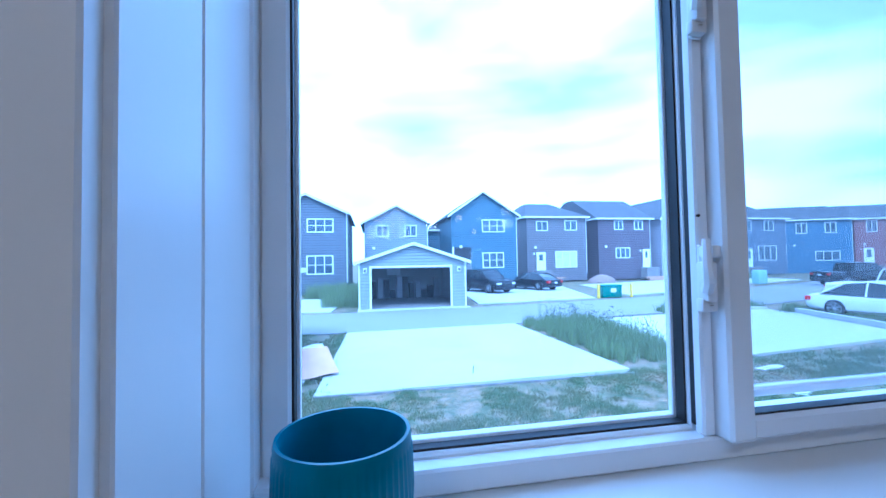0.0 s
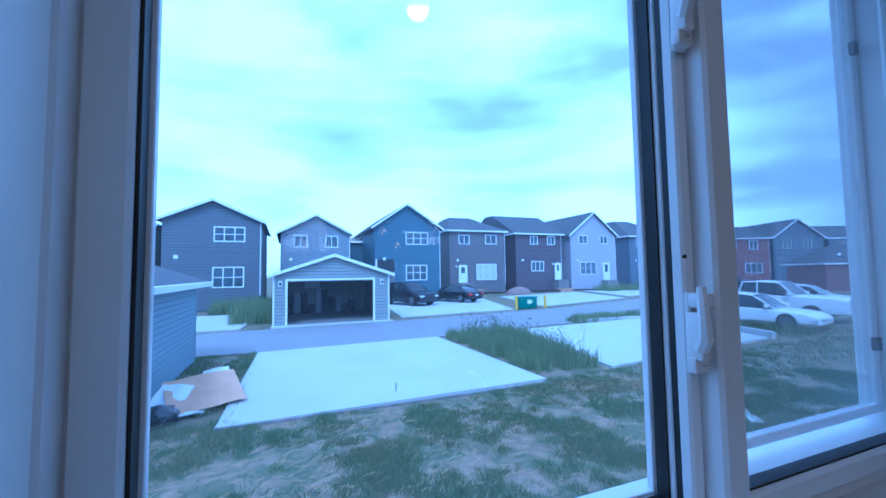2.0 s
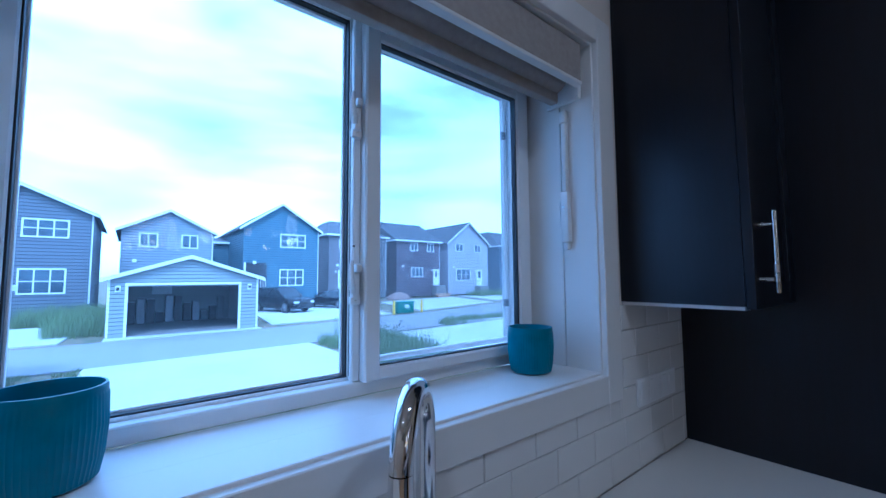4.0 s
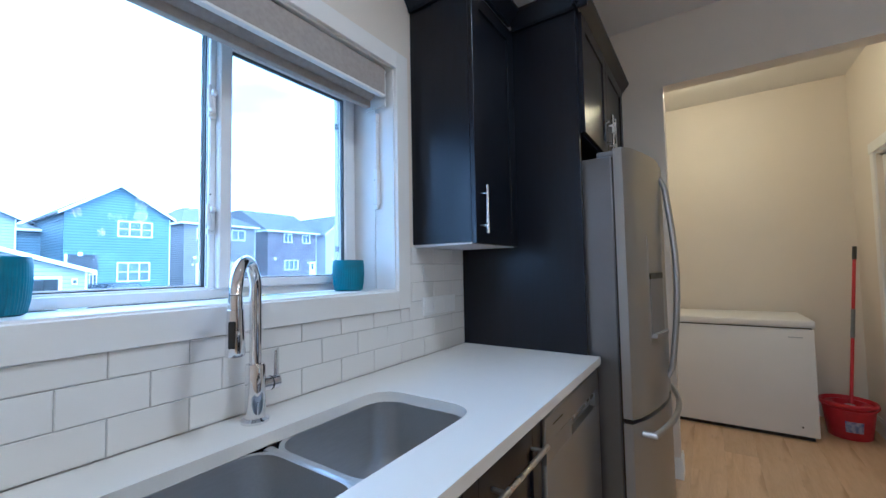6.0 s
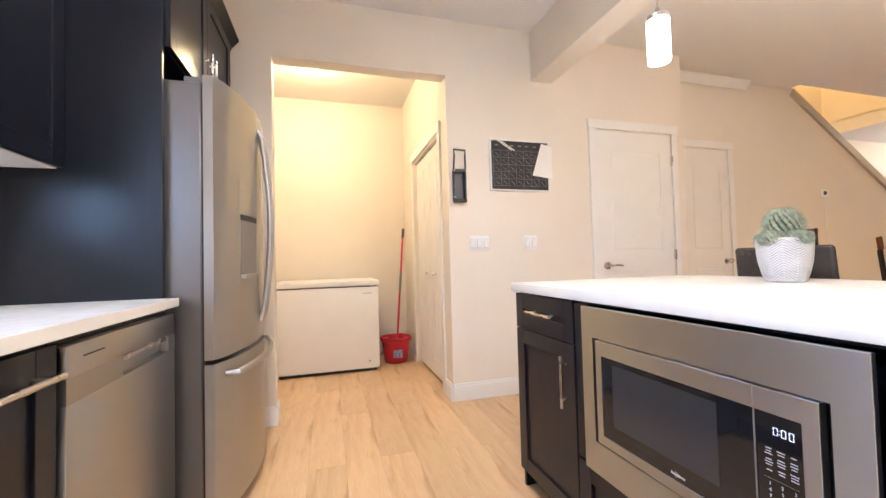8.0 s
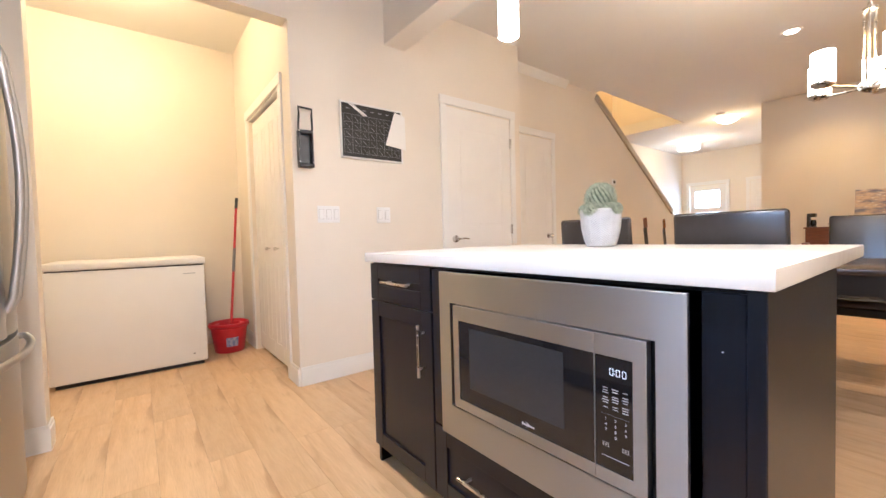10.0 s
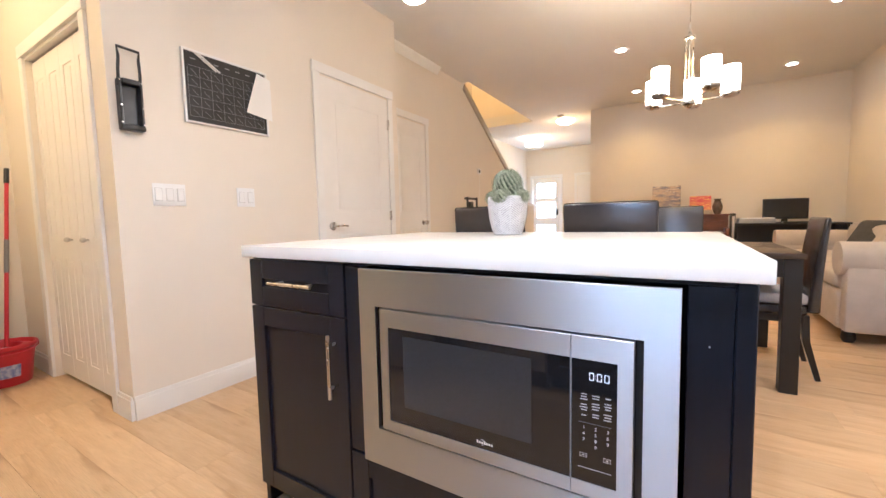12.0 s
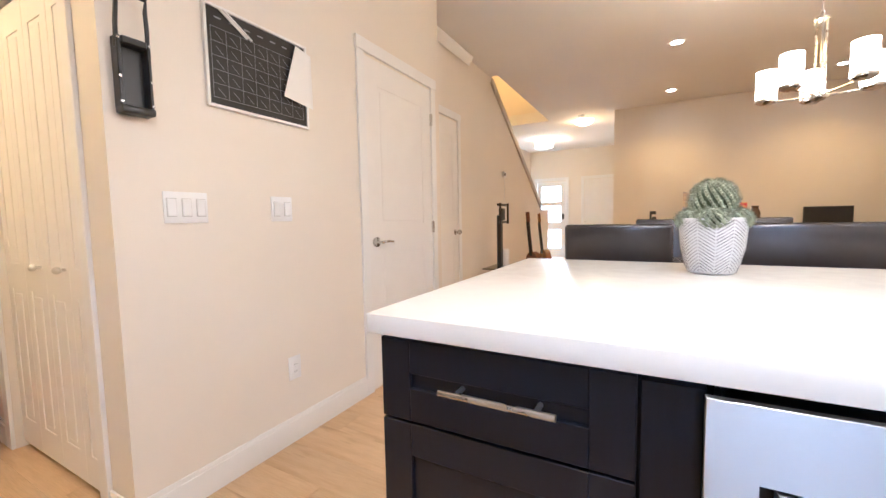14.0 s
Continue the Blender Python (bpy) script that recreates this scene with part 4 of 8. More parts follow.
box(bm, 0.940, 1.015, IY1 - 0.02, IY1 + 0.016, 0.338, 0.8655, 0.001)
box(bm, 1.0155, 1.441, IY1 - 0.02, IY1 - 0.001, 0.866, TOPZ, 0.001)
box(bm, 0.1375, 0.205, IY1 - 0.02, IY1, 0.05, 0.865, 0.001)
part("face_frame", bm, cabinet_paint, isl)
part("corner_post", B(IX0 - 0.004, 0.137, IY1 - 0.03, IY1 + 0.004, 0.0, TOPZ, 0.002), cabinet_paint, isl)
IFY = IY1 + 0.019
d = part("drawer", shaker(bmesh.new(), 1.020, 1.454, 0.718, 0.870, IFY, rail=0.062, facing=1), cabinet_paint, isl)
bar_pull(d, (1.122, IFY + 0.032, 0.801), (1.314, IFY + 0.032, 0.801), (0, 0.032, 0))
d = part("door", shaker(bmesh.new(), 1.020, 1.454, 0.085, 0.713, IFY, facing=1), cabinet_paint, isl)
bar_pull(d, (1.058, IFY + 0.032, 0.486), (1.058, IFY + 0.032, 0.670), (0, 0.032, 0))
d = part("drawer", shaker(bmesh.new(), 0.21, 1.014, 0.085, 0.333, IFY, facing=1), cabinet_paint, isl)
bar_pull(d, (0.66, IFY + 0.032, 0.222), (0.86, IFY + 0.032, 0.222), (0, 0.032, 0))
part("screw_cap", tube(bmesh.new(), (0.172, IY1, 0.760), (0.172, IY1 + 0.001, 0.760), 0.0014, n=8), under_white, isl)

mw = thing("microwave", (0.58, -2.6, 0.6), "built-in stainless microwave with a black glass door and a trim kit", "microwave")
MY = -2.572    # face of the trim


def plate_frame(outer, inner, y0, y1, edge=0.001):
    """One flat plate with a hole, its outer edge eased. outer, inner: x0, x1, z0, z1; the face is at y1."""
    bm = bmesh.new()
    rings = []
    for (x0, x1, z0, z1), y, e in ((outer, y0, 0), (outer, y1 - edge, 0), (outer, y1, edge), (inner, y1, 0), (inner, y0, 0)):
        rings.append([bm.verts.new(p) for p in ((x0 + e, y, z0 + e), (x1 - e, y, z0 + e), (x1 - e, y, z1 - e), (x0 + e, y, z1 - e))])
    for a, b in zip(rings, rings[1:] + rings[:1]):
        for i in range(4):
            j = (i + 1) % 4
            bm.faces.new((a[i], a[j], b[j], b[i]))
    bmesh.ops.recalc_face_normals(bm, faces=bm.faces)
    return bm


part("trim_frame", plate_frame((0.214, 0.944, 0.340, 0.864), (0.269, 0.889, 0.442, 0.768), MY - 0.012, MY), steel, mw, "brushed stainless trim frame", soft=False)
part("cavity", B(0.270, 0.891, -2.95, MY - 0.022, 0.439, 0.767), black_plastic, mw)
# door: steel frame, black glass, perforated window
dz0, dz1, dx0, dx1 = 0.447, 0.764, 0.3945, 0.872
DY = MY + 0.004
md = part("microwave_door", plate_frame((dx0, dx1, dz0, dz1), (dx0 + 0.0005, dx1 - 0.026, dz0 + 0.029, dz1 - 0.045), DY - 0.02, DY), steel, mw, "stainless microwave door frame", soft=False)
part("door_glass", B(dx0 + 0.001, dx1 - 0.026, DY - 0.018, DY - 0.002, dz0 + 0.027, dz1 - 0.045), black_glass, md, "black glass door")
part("door_window", B(0.473, 0.800, DY - 0.003, DY - 0.0012, 0.521, 0.702), mesh_glass, md, "dark perforated viewing window")
cp = part("control_frame", plate_frame((0.284, 0.3935, dz0, dz1), (0.311, 0.3930, dz0 + 0.029, dz1 - 0.045), DY - 0.02, DY), steel, mw, "stainless control panel frame", soft=False)
part("control_panel", B(0.3112, 0.3929, DY - 0.018, DY - 0.002, dz0 + 0.029, dz1 - 0.045), black_glass, cp, "black glass control panel")


def lettering(text, size, place, material, parent, name="writing", mirror=True, label="", align="CENTER", rot=(90, 0, 180)):
    cu = bpy.data.curves.new(name, "FONT")
    cu.body, cu.size, cu.align_x, cu.align_y, cu.extrude = text, size, align, "CENTER", 0.0002
    tmp = bpy.data.objects.new(name, cu)
    me = bpy.data.meshes.new_from_object(tmp)
    bpy.data.objects.remove(tmp)
    me.materials.append(material)
    ob = new(name, me)
    ob.parent = parent
    ob.location = Vector(place) - offset_of(parent)
    ob.rotation_euler = [radians(a) for a in rot]
    if label:
        ob["label"] = label
    return ob


ink = Mat("grey_print", (0.55, 0.55, 0.56), 0.5).m
px0 = 0.3605
# clock: thin bars like a lit display
bm = bmesh.new()
for k, c_ in enumerate((0.356, 0.342, 0.329)):
    for dx, dz, w_, h_ in ((0, 0.0068, 0.0030, 0.0005), (0, -0.0068, 0.0030, 0.0005), (0.0036, 0.0038, 0.0006, 0.0032), (0.0036, -0.0038, 0.0006, 0.0032), (-0.0036, 0.0038, 0.0006, 0.0032), (-0.0036, -0.0038, 0.0006, 0.0032)):
        box(bm, c_ + dx - w_, c_ + dx + w_, DY - 0.0020, DY - 0.0013, 0.687 + dz - h_, 0.687 + dz + h_)
for dz in (-0.003, 0.003):
    box(bm, 0.3485, 0.3497, DY - 0.0020, DY - 0.0013, 0.687 + dz - 0.0006, 0.687 + dz + 0.0006)
part("clock_digits", bm, led_glow, cp, "glowing blue-white clock digits")
# key names too small to read: rows of short marks
lrnd = random.Random(3)
bm = bmesh.new()
for r in range(10):
    for c_ in range(3):
        if (r + c_) % 4 == 3 or (r == 9 and c_ != 2):
            continue
        x, z, w_ = 0.370 - c_ * 0.0215, 0.651 - r * 0.0052 - c_ * 0.0008, lrnd.uniform(0.0045, 0.0072)
        a_ = x - w_
        while a_ < x + w_:
            b_ = min(a_ + lrnd.uniform(0.0008, 0.0022), x + w_)
            box(bm, a_, b_, DY - 0.0020, DY - 0.0013, z - 0.0009, z + 0.0009)
            a_ = b_ + 0.0006
part("key_legend", bm, ink, cp, "small grey key labels")
for i_, s in enumerate("123456789"):
    lettering(s, 0.0085, (0.3695 - (i_ % 3) * 0.0215, DY - 0.0013, 0.585 - (i_ // 3) * 0.0118), ink, cp, "key_number")
lettering("0", 0.0085, (0.348, DY - 0.0013, 0.5495), ink, cp, "key_number")
for x in (0.3705, 0.3275):
    part("key_outline", ring(bmesh.new(), x - 0.006, x + 0.006, 0.5255, 0.5335, 0.0007, DY - 0.002, DY - 0.0013, 0), ink, cp)
    part("key_mark", B(x - 0.002, x + 0.002, DY - 0.002, DY - 0.0013, 0.5287, 0.5303), ink, cp)
part("key_divider", B(0.320, 0.380, DY - 0.002, DY - 0.0013, 0.5040, 0.5047), ink, cp)
part("key_divider", B(0.320, 0.380, DY - 0.002, DY - 0.0013, 0.5945, 0.5950), Mat("dim_print", (0.12, 0.12, 0.13), 0.5).m, cp)
# maker's mark as a row of plain strokes under a swoosh
bm = bmesh.new()
for k in range(7):
    x = 0.598 - k * 0.0058
    box(bm, x - 0.0017, x + 0.0017, DY - 0.002, DY - 0.0013, 0.4880, 0.4945 if k in (0, 3) else 0.4928)
sweep(bm, [(0.589 - 0.012 * math.sin(math.pi * k / 8) ** 1, DY - 0.0016, 0.484 + 0.014 * k / 8) for k in range(9)], 0.0005, 4)
part("maker_mark", bm, under_white, md, "small white maker's mark")

# cactus on the island
CXP, CYP = 0.856, -3.40
pot = thing("potted_cactus", (CXP, CYP, CT), "small round cactus in a white pot with a grey herringbone pattern", "plant")
bm = lathe(bmesh.new(), [(0.0, 0.0), (0.034, 0.0), (0.040, 0.003), (0.046, 0.02), (0.0535, 0.055), (0.056, 0.09), (0.0565, 0.112), (0.055, 0.114), (0.052, 0.112), (0.050, 0.095), (0.0, 0.092)], (CXP, CYP, CT), 48)
plaster = Mat("white_pot_clay", (0.66, 0.66, 0.67), 0.7).vary(40, 0.12).bump(90, 0.2, 0.001)
pot_body = part("pot_body", bm, plaster.m, pot)
groove = Mat("dark_grey_line", (0.15, 0.15, 0.17), 0.8).vary(60, 0.8, other=(0.5, 0.5, 0.5)).m
bm = bmesh.new()
COLS, STEP, RISE = 12, 0.0066, 0.021
for k in range(COLS):
    for j in range(-4, 18):
        run = []
        for u in (0.04, 0.28, 0.52, 0.76, 0.97):
            zz = 0.004 + j * STEP + (u if k % 2 else 1 - u) * RISE
            if 0.003 < zz < 0.1105:
                a = 2 * math.pi * (k + u) / COLS
                r = float(np.interp(zz, [0, 0.003, 0.02, 0.055, 0.09, 0.112], [0.034, 0.040, 0.046, 0.0535, 0.056, 0.0565])) + 0.0005
                run.append((CXP + r * math.cos(a), CYP + r * math.sin(a), CT + zz))
        row = [(bm.verts.new((p[0], p[1], p[2] - 0.0011)), bm.verts.new((p[0], p[1], p[2] + 0.0011))) for p in run]
        for p, q in zip(row, row[1:]):
            bm.faces.new((p[0], q[0], q[1], p[1]))
part("herringbone_lines", bm, groove, pot_body)
part("soil", tube(bmesh.new(), (CXP, CYP, CT + 0.093), (CXP, CYP, CT + 0.102), 0.051, n=24), Mat("dark_soil", (0.05, 0.035, 0.025), 0.95).bump(120, 0.8, 0.006).m, pot)
cactus_skin = Mat("cactus_green", (0.07, 0.10, 0.055), 0.6).vary(30, 0.4).m
spine = Mat("pale_cactus_tubercle", (0.42, 0.46, 0.34), 0.7).vary(90, 0.5).m


def cactus_ball(cx, cy, cz, r, h, ribs, seed):
    n, m = ribs * 3, 22
    bm = bmesh.new()
    prof = []
    for i in range(m + 1):
        a = -0.35 * math.pi + (0.85 * math.pi) * i / m
        prof.append((r * math.cos(a), cz + h * 0.5 + h * 0.5 * math.sin(a)))
    rings = []
    for i, (rr, z) in enumerate(prof[:-1]):
        rings.append([bm.verts.new((cx + rr * (1 + 0.035 * math.cos(ribs * (2 * math.pi * k / n + i * 0.075))) * math.cos(2 * math.pi * k / n), cy + rr * (1 + 0.035 * math.cos(ribs * (2 * math.pi * k / n + i * 0.075))) * math.sin(2 * math.pi * k / n), z)) for k in range(n)])
    for p, q in zip(rings, rings[1:]):
        for k in range(n):
            bm.faces.new((p[k], p[(k + 1) % n], q[(k + 1) % n], q[k]))
    top = bm.verts.new((cx, cy, prof[-1][1]))
    for k in range(n):
        bm.faces.new((rings[-1][k], rings[-1][(k + 1) % n], top))
    body = part("cactus_body", bm, cactus_skin, pot)
    bm = bmesh.new()
    rnd = random.Random(seed)
    for i in range(1, m, 1):
        rr, z = prof[i]
        for k in range(ribs):
            a = 2 * math.pi * k / ribs - i * 0.075
            if rr < 0.004:
                continue
            c_ = Vector((cx + rr * 1.03 * math.cos(a), cy + rr * 1.03 * math.sin(a), z))
            s_ = min(0.0040, 0.0052 * rr / r + 0.0008) * (0.75 + rnd.random() * 0.5)
            bmesh.ops.create_icosphere(bm, subdivisions=1, radius=s_, matrix=Matrix.Translation(c_))
            for _ in range(6):
                d_ = Vector((math.cos(a) + rnd.uniform(-.8, .8), math.sin(a) + rnd.uniform(-.8, .8), rnd.uniform(-0.3, 0.9))).normalized()
                w_ = d_.orthogonal().normalized() * 0.0007
                bm.faces.new([bm.verts.new(c_ + w_), bm.verts.new(c_ - w_), bm.verts.new(c_ + d_ * 0.012)])
    part("cactus_spines", bm, spine, body, "pale bumps and spines")


cactus_ball(CXP, CYP, CT + 0.10, 0.0365, 0.090, 18, 1)
cactus_ball(CXP - 0.030, CYP + 0.006, CT + 0.088, 0.027, 0.044, 14, 2)
cactus_ball(CXP + 0.032, CYP + 0.004, CT + 0.088, 0.025, 0.042, 14, 3)
cactus_ball(CXP + 0.002, CYP + 0.034, CT + 0.088, 0.025, 0.044, 14, 4)
pot.scale = (1.5, 1.5, 1.42)

# pendants over the island
for k, (x, y) in enumerate(PENDANTS):
    p_ = thing("pendant_lamp", (x, y, 1.9), "slim frosted glass cylinder pendant on a thin rod, lit", "lamp", "pendants over the island")
    part("lamp_glass", lathe(bmesh.new(), [(0.0, 0.0), (0.040, 0.0), (0.045, 0.004), (0.045, 0.18), (0.040, 0.184), (0.0, 0.184)], (x, y, 1.86), 28), lamp_glass, p_, "glowing frosted cylinder")
    part("lamp_cap", lathe(bmesh.new(), [(0.046, 0.18), (0.046, 0.20), (0.012, 0.205), (0.010, 0.235), (0.0, 0.235)], (x, y, 1.86), 24), nickel, p_)
    part("lamp_rod", tube(bmesh.new(), (x, y, 2.09), (x, y, C - 0.02), 0.004, n=8), nickel, p_)
    part("ceiling_rose", lathe(bmesh.new(), [(0.055, 0.0), (0.055, -0.012), (0.04, -0.024), (0.0, -0.024)], (x, y, C), 24), nickel, p_)
    lamp_point("pendant_bulb", (x, y, 1.80), 2.6, 0.05, SOFT)

# ---- doors ----

def panel_door(parent, name, w, h, axis, at, lo, facing, panels=((0.14, 0.86), (0.98, 1.86)), t_=0.035, label="", inset=0.12, lo_z=0.012, sunk=0.008):
    """A moulded door with raised panels. axis: the one it spans; at: its face on the other axis; lo: its low end."""
    bm = bmesh.new()

    def bx(a0, a1, z0, z1, d0, d1, bev=0.0):
        p, q = sorted((at + facing * d0, at + facing * d1))
        if axis == "y":
            box(bm, p, q, a0, a1, z0, z1, bev)
        else:
            box(bm, a0, a1, p, q, z0, z1, bev)
    bx(lo, lo + w, lo_z, h, -t_, -sunk)
    z = lo_z
    for z0, z1 in panels:
        bx(lo + inset, lo + w - inset, z, z0, -sunk, 0)
        z = z1
        # the moulded panel: a raised field inside a sunk border
        bx(lo + inset + 0.022, lo + w - inset - 0.022, z0 + 0.022, z1 - 0.022, -sunk - 0.001, -0.0008, min(0.004, sunk * 0.8))
    bx(lo + inset, lo + w - inset, z, h, -sunk, 0)
    bx(lo, lo + inset, lo_z, h, -sunk, 0)
    bx(lo + w - inset, lo + w, lo_z, h, -sunk, 0)
    return part(name, bm, door_paint, parent, label)


def door_trim(parent, axis, at, lo, hi, top, facing, w=0.065, d=0.016):
    bm = bmesh.new()

    def bx(a0, a1, z0, z1, dd):
        p, q = sorted((at, at + facing * dd))
        if axis == "y":
            box(bm, p, q, a0, a1, z0, z1, 0.002)
        else:
            box(bm, a0, a1, p, q, z0, z1, 0.002)
    bx(lo - w, lo, 0, top, d)
    bx(hi, hi + w, 0, top, d)
    bx(lo - w - 0.006, hi + w + 0.006, top, top + w + 0.01, d + 0.004)
    part("door_trim", bm, trim_paint, parent)


# first door, on the east wall
D1 = (-4.715, -3.935)
d1 = tagged(thing("door_1", (EAST_X, -4.33, 0)), "closed white two-panel door with a nickel lever", kind="structure")
lf = panel_door(d1, "door_leaf", D1[1] - D1[0], 2.085, "y", EAST_X - 0.004, D1[0], -1, panels=((0.24, 0.90), (1.06, 1.93)), t_=0.0035, inset=0.125)
door_trim(d1, "y", EAST_X, D1[0] - 0.008, D1[1] + 0.008, 2.10, -1)
lv = part("lever_rose", tube(bmesh.new(), (EAST_X - 0.004, -4.00, 0.95), (EAST_X - 0.016, -4.00, 0.95), 0.031, n=24), nickel, lf, "round nickel lever rose")
part("door_lever", sweep(bmesh.new(), [(EAST_X - 0.012, -4.00, 0.95), (EAST_X - 0.05, -4.00, 0.95), (EAST_X - 0.056, -4.02, 0.95), (EAST_X - 0.055, -4.07, 0.953), (EAST_X - 0.055, -4.12, 0.948)], [0.009, 0.009, 0.009, 0.008, 0.007], 12), nickel, lf, "nickel door lever")
for z in (0.25, 1.03, 1.86):
    part("hinge", B(EAST_X - 0.022, EAST_X - 0.002, -4.727, -4.711, z - 0.045, z + 0.045, 0.002), nickel, lf, "nickel hinge")

# second door, on the wall under the stairs
d2 = tagged(thing("door_2", (STAIR_X, -5.45, 0)), "closed white two-panel door with a nickel knob", kind="structure")
lf = panel_door(d2, "door_leaf", 0.60, 2.085, "y", STAIR_X - 0.004, -5.75, -1, panels=((0.24, 0.90), (1.06, 1.93)), t_=0.0035, inset=0.11)
door_trim(d2, "y", STAIR_X, -5.758, -5.142, 2.10, -1)
bm = bmesh.new()
tube(bm, (STAIR_X - 0.004, -5.68, 0.95), (STAIR_X - 0.012, -5.68, 0.95), 0.03, n=20)
tube(bm, (STAIR_X - 0.012, -5.68, 0.95), (STAIR_X - 0.04, -5.68, 0.95), 0.012, n=14)
bmesh.ops.create_uvsphere(bm, u_segments=18, v_segments=10, radius=0.027, matrix=Matrix.Translation((STAIR_X - 0.055, -5.68, 0.95)))
part("door_knob", bm, nickel, lf, "round nickel knob")

# bifold closet doors in the back hall
d3 = tagged(thing("door_3", (3.4, OPEN_Y0, 0)), "closed white bifold closet doors with small round knobs", kind="structure")
door_trim(d3, "x", OPEN_Y0, 2.80, 3.75, 2.05, 1)
part("door_jamb", B(2.80, 3.75, OPEN_Y0 - 0.10, OPEN_Y0 + 0.002, 2.035, 2.0495), trim_paint, d3)
for k in range(4):
    x0 = 2.802 + k * 0.237
    lf = panel_door(d3, "bifold_leaf", 0.2345, 2.02, "x", OPEN_Y0 - 0.03, x0, 1, panels=((0.16, 0.80), (0.92, 1.90)), t_=0.03, inset=0.055, lo_z=0.03, sunk=0.0035)
    if k in (1, 2):
        kx = 3.07 if k == 1 else 3.32
        bm = tube(bmesh.new(), (kx, OPEN_Y0 - 0.03, 0.915), (kx, OPEN_Y0 - 0.01, 0.915), 0.006, n=10)
        bmesh.ops.create_uvsphere(bm, u_segments=14, v_segments=8, radius=0.015, matrix=Matrix.Translation((kx, OPEN_Y0 - 0.003, 0.915)))
        part("leaf_knob", bm, nickel, lf, "small round nickel knob")

# front door with lights, and an entry closet door
d4 = tagged(thing("door_4", (3.49, FAR_Y, 0)), "white front door with a lit window and a dark keypad lock", kind="structure")
door_trim(d4, "x", FAR_Y, 3.10, 3.87, 2.05, 1)
bm = bmesh.new()
glz = [(0.25, 0.75), (0.95, 1.38), (1.5, 1.90)]
z = 0.01
for z0, z1 in glz:
    box(bm, 3.11, 3.86, FAR_Y - 0.045, FAR_Y - 0.005, z, z0)
    box(bm, 3.11, 3.235, FAR_Y - 0.045, FAR_Y - 0.005, z0, z1)
    box(bm, 3.735 + 0.02, 3.86, FAR_Y - 0.045, FAR_Y - 0.005, z0, z1)
    z = z1
box(bm, 3.11, 3.86, FAR_Y - 0.045, FAR_Y - 0.005, z, 2.03)
lf = part("door_leaf", bm, door_paint, d4)
frost = clear_glass("frosted_door_glass", (0.92, 0.95, 0.95), 0.3)
for z0, z1 in glz:
    part("door_pane", B(3.235, 3.755, FAR_Y - 0.03, FAR_Y - 0.024, z0, z1), frost, lf, "pale glass door light").visible_shadow = False
part("keypad_lock", B(3.15, 3.205, FAR_Y - 0.005, FAR_Y + 0.018, 1.02, 1.17, 0.006, 2), black_plastic, lf, "black keypad lock")
d5 = tagged(thing("door_5", (2.3, FAR_Y, 0)), "closed white two-panel closet door", kind="structure")
lf = panel_door(d5, "door_leaf", 0.70, 2.04, "x", FAR_Y + 0.004, 1.94, 1, panels=((0.22, 0.85), (1.0, 1.90)), t_=0.0035, inset=0.11)
door_trim(d5, "x", FAR_Y, 1.93, 2.65, 2.05, 1)
part("door_knob", lathe(bmesh.new(), [(0.0, 0.02), (0.02, 0.015), (0.026, 0.0), (0.02, -0.015), (0, -0.02)], (2.60, FAR_Y + 0.05, 0.95), 14), nickel, lf)

# ---- back hall ----
fz_ = thing("chest_freezer", (3.93, -1.75, 0), "white chest freezer with its lid closed", "freezer")
part("freezer_body", B(3.60, 4.22, -2.225, -1.30, 0.03, 0.80, 0.012, 2), enamel, fz_)
part("freezer_lid", B(3.592, 4.22, -2.232, -1.293, 0.808, 0.862, 0.012, 3), enamel, fz_, "white lid")
part("lid_seal", B(3.61, 4.21, -2.215, -1.31, 0.798, 0.81), gasket, fz_)
part("freezer_base", B(3.63, 4.20, -2.20, -1.33, 0.0, 0.035), toe_dark, fz_)
part("drain_plug", tube(bmesh.new(), (3.599, -2.13, 0.115), (3.592, -2.13, 0.115), 0.018, n=20), enamel, fz_, "white drain cap")
part("control_dial", tube(bmesh.new(), (3.592, -2.13, 0.10), (3.588, -2.13, 0.10), 0.006, n=12), black_plastic, fz_)
part("name_plate", B(3.597, 3.60, -2.16, -2.08, 0.735, 0.742), steel, fz_)

bk = thing("mop_bucket", (3.93, -2.40, 0), "red plastic mop bucket with a wringer rim and a blue sticker", "bucket")
bx_, by_ = 3.90, -2.43
bm = lathe(bmesh.new(), [(0.0, 0.0), (0.115, 0.0), (0.12, 0.006), (0.148, 0.225), (0.160, 0.235), (0.160, 0.255), (0.150, 0.258), (0.142, 0.235), (0.115, 0.02), (0.0, 0.015)], (bx_, by_, 0.0), 40)
part("bucket_shell", bm, red_plastic, bk)
bm = lathe(bmesh.new(), [(0.135, 0.235), (0.09, 0.245), (0.075, 0.16), (0.06, 0.13), (0.0, 0.13)], (bx_, by_, 0.0), 24)
part("wringer", bm, red_plastic, bk, "red wringer insert")
pts = [(bx_ - 0.0, by_ - 0.162, 0.24)] + [(bx_ - 0.165 * math.sin(math.pi * k / 8), by_ - 0.162 * math.cos(math.pi * k / 8), 0.24 - 0.03 * math.sin(math.pi * k / 8)) for k in range(1, 8)] + [(bx_, by_ + 0.162, 0.24)]
part("bucket_handle", sweep(bmesh.new(), pts, 0.005, 8), red_plastic, bk, "red bail handle")
bm = bmesh.new()
n_ = 8
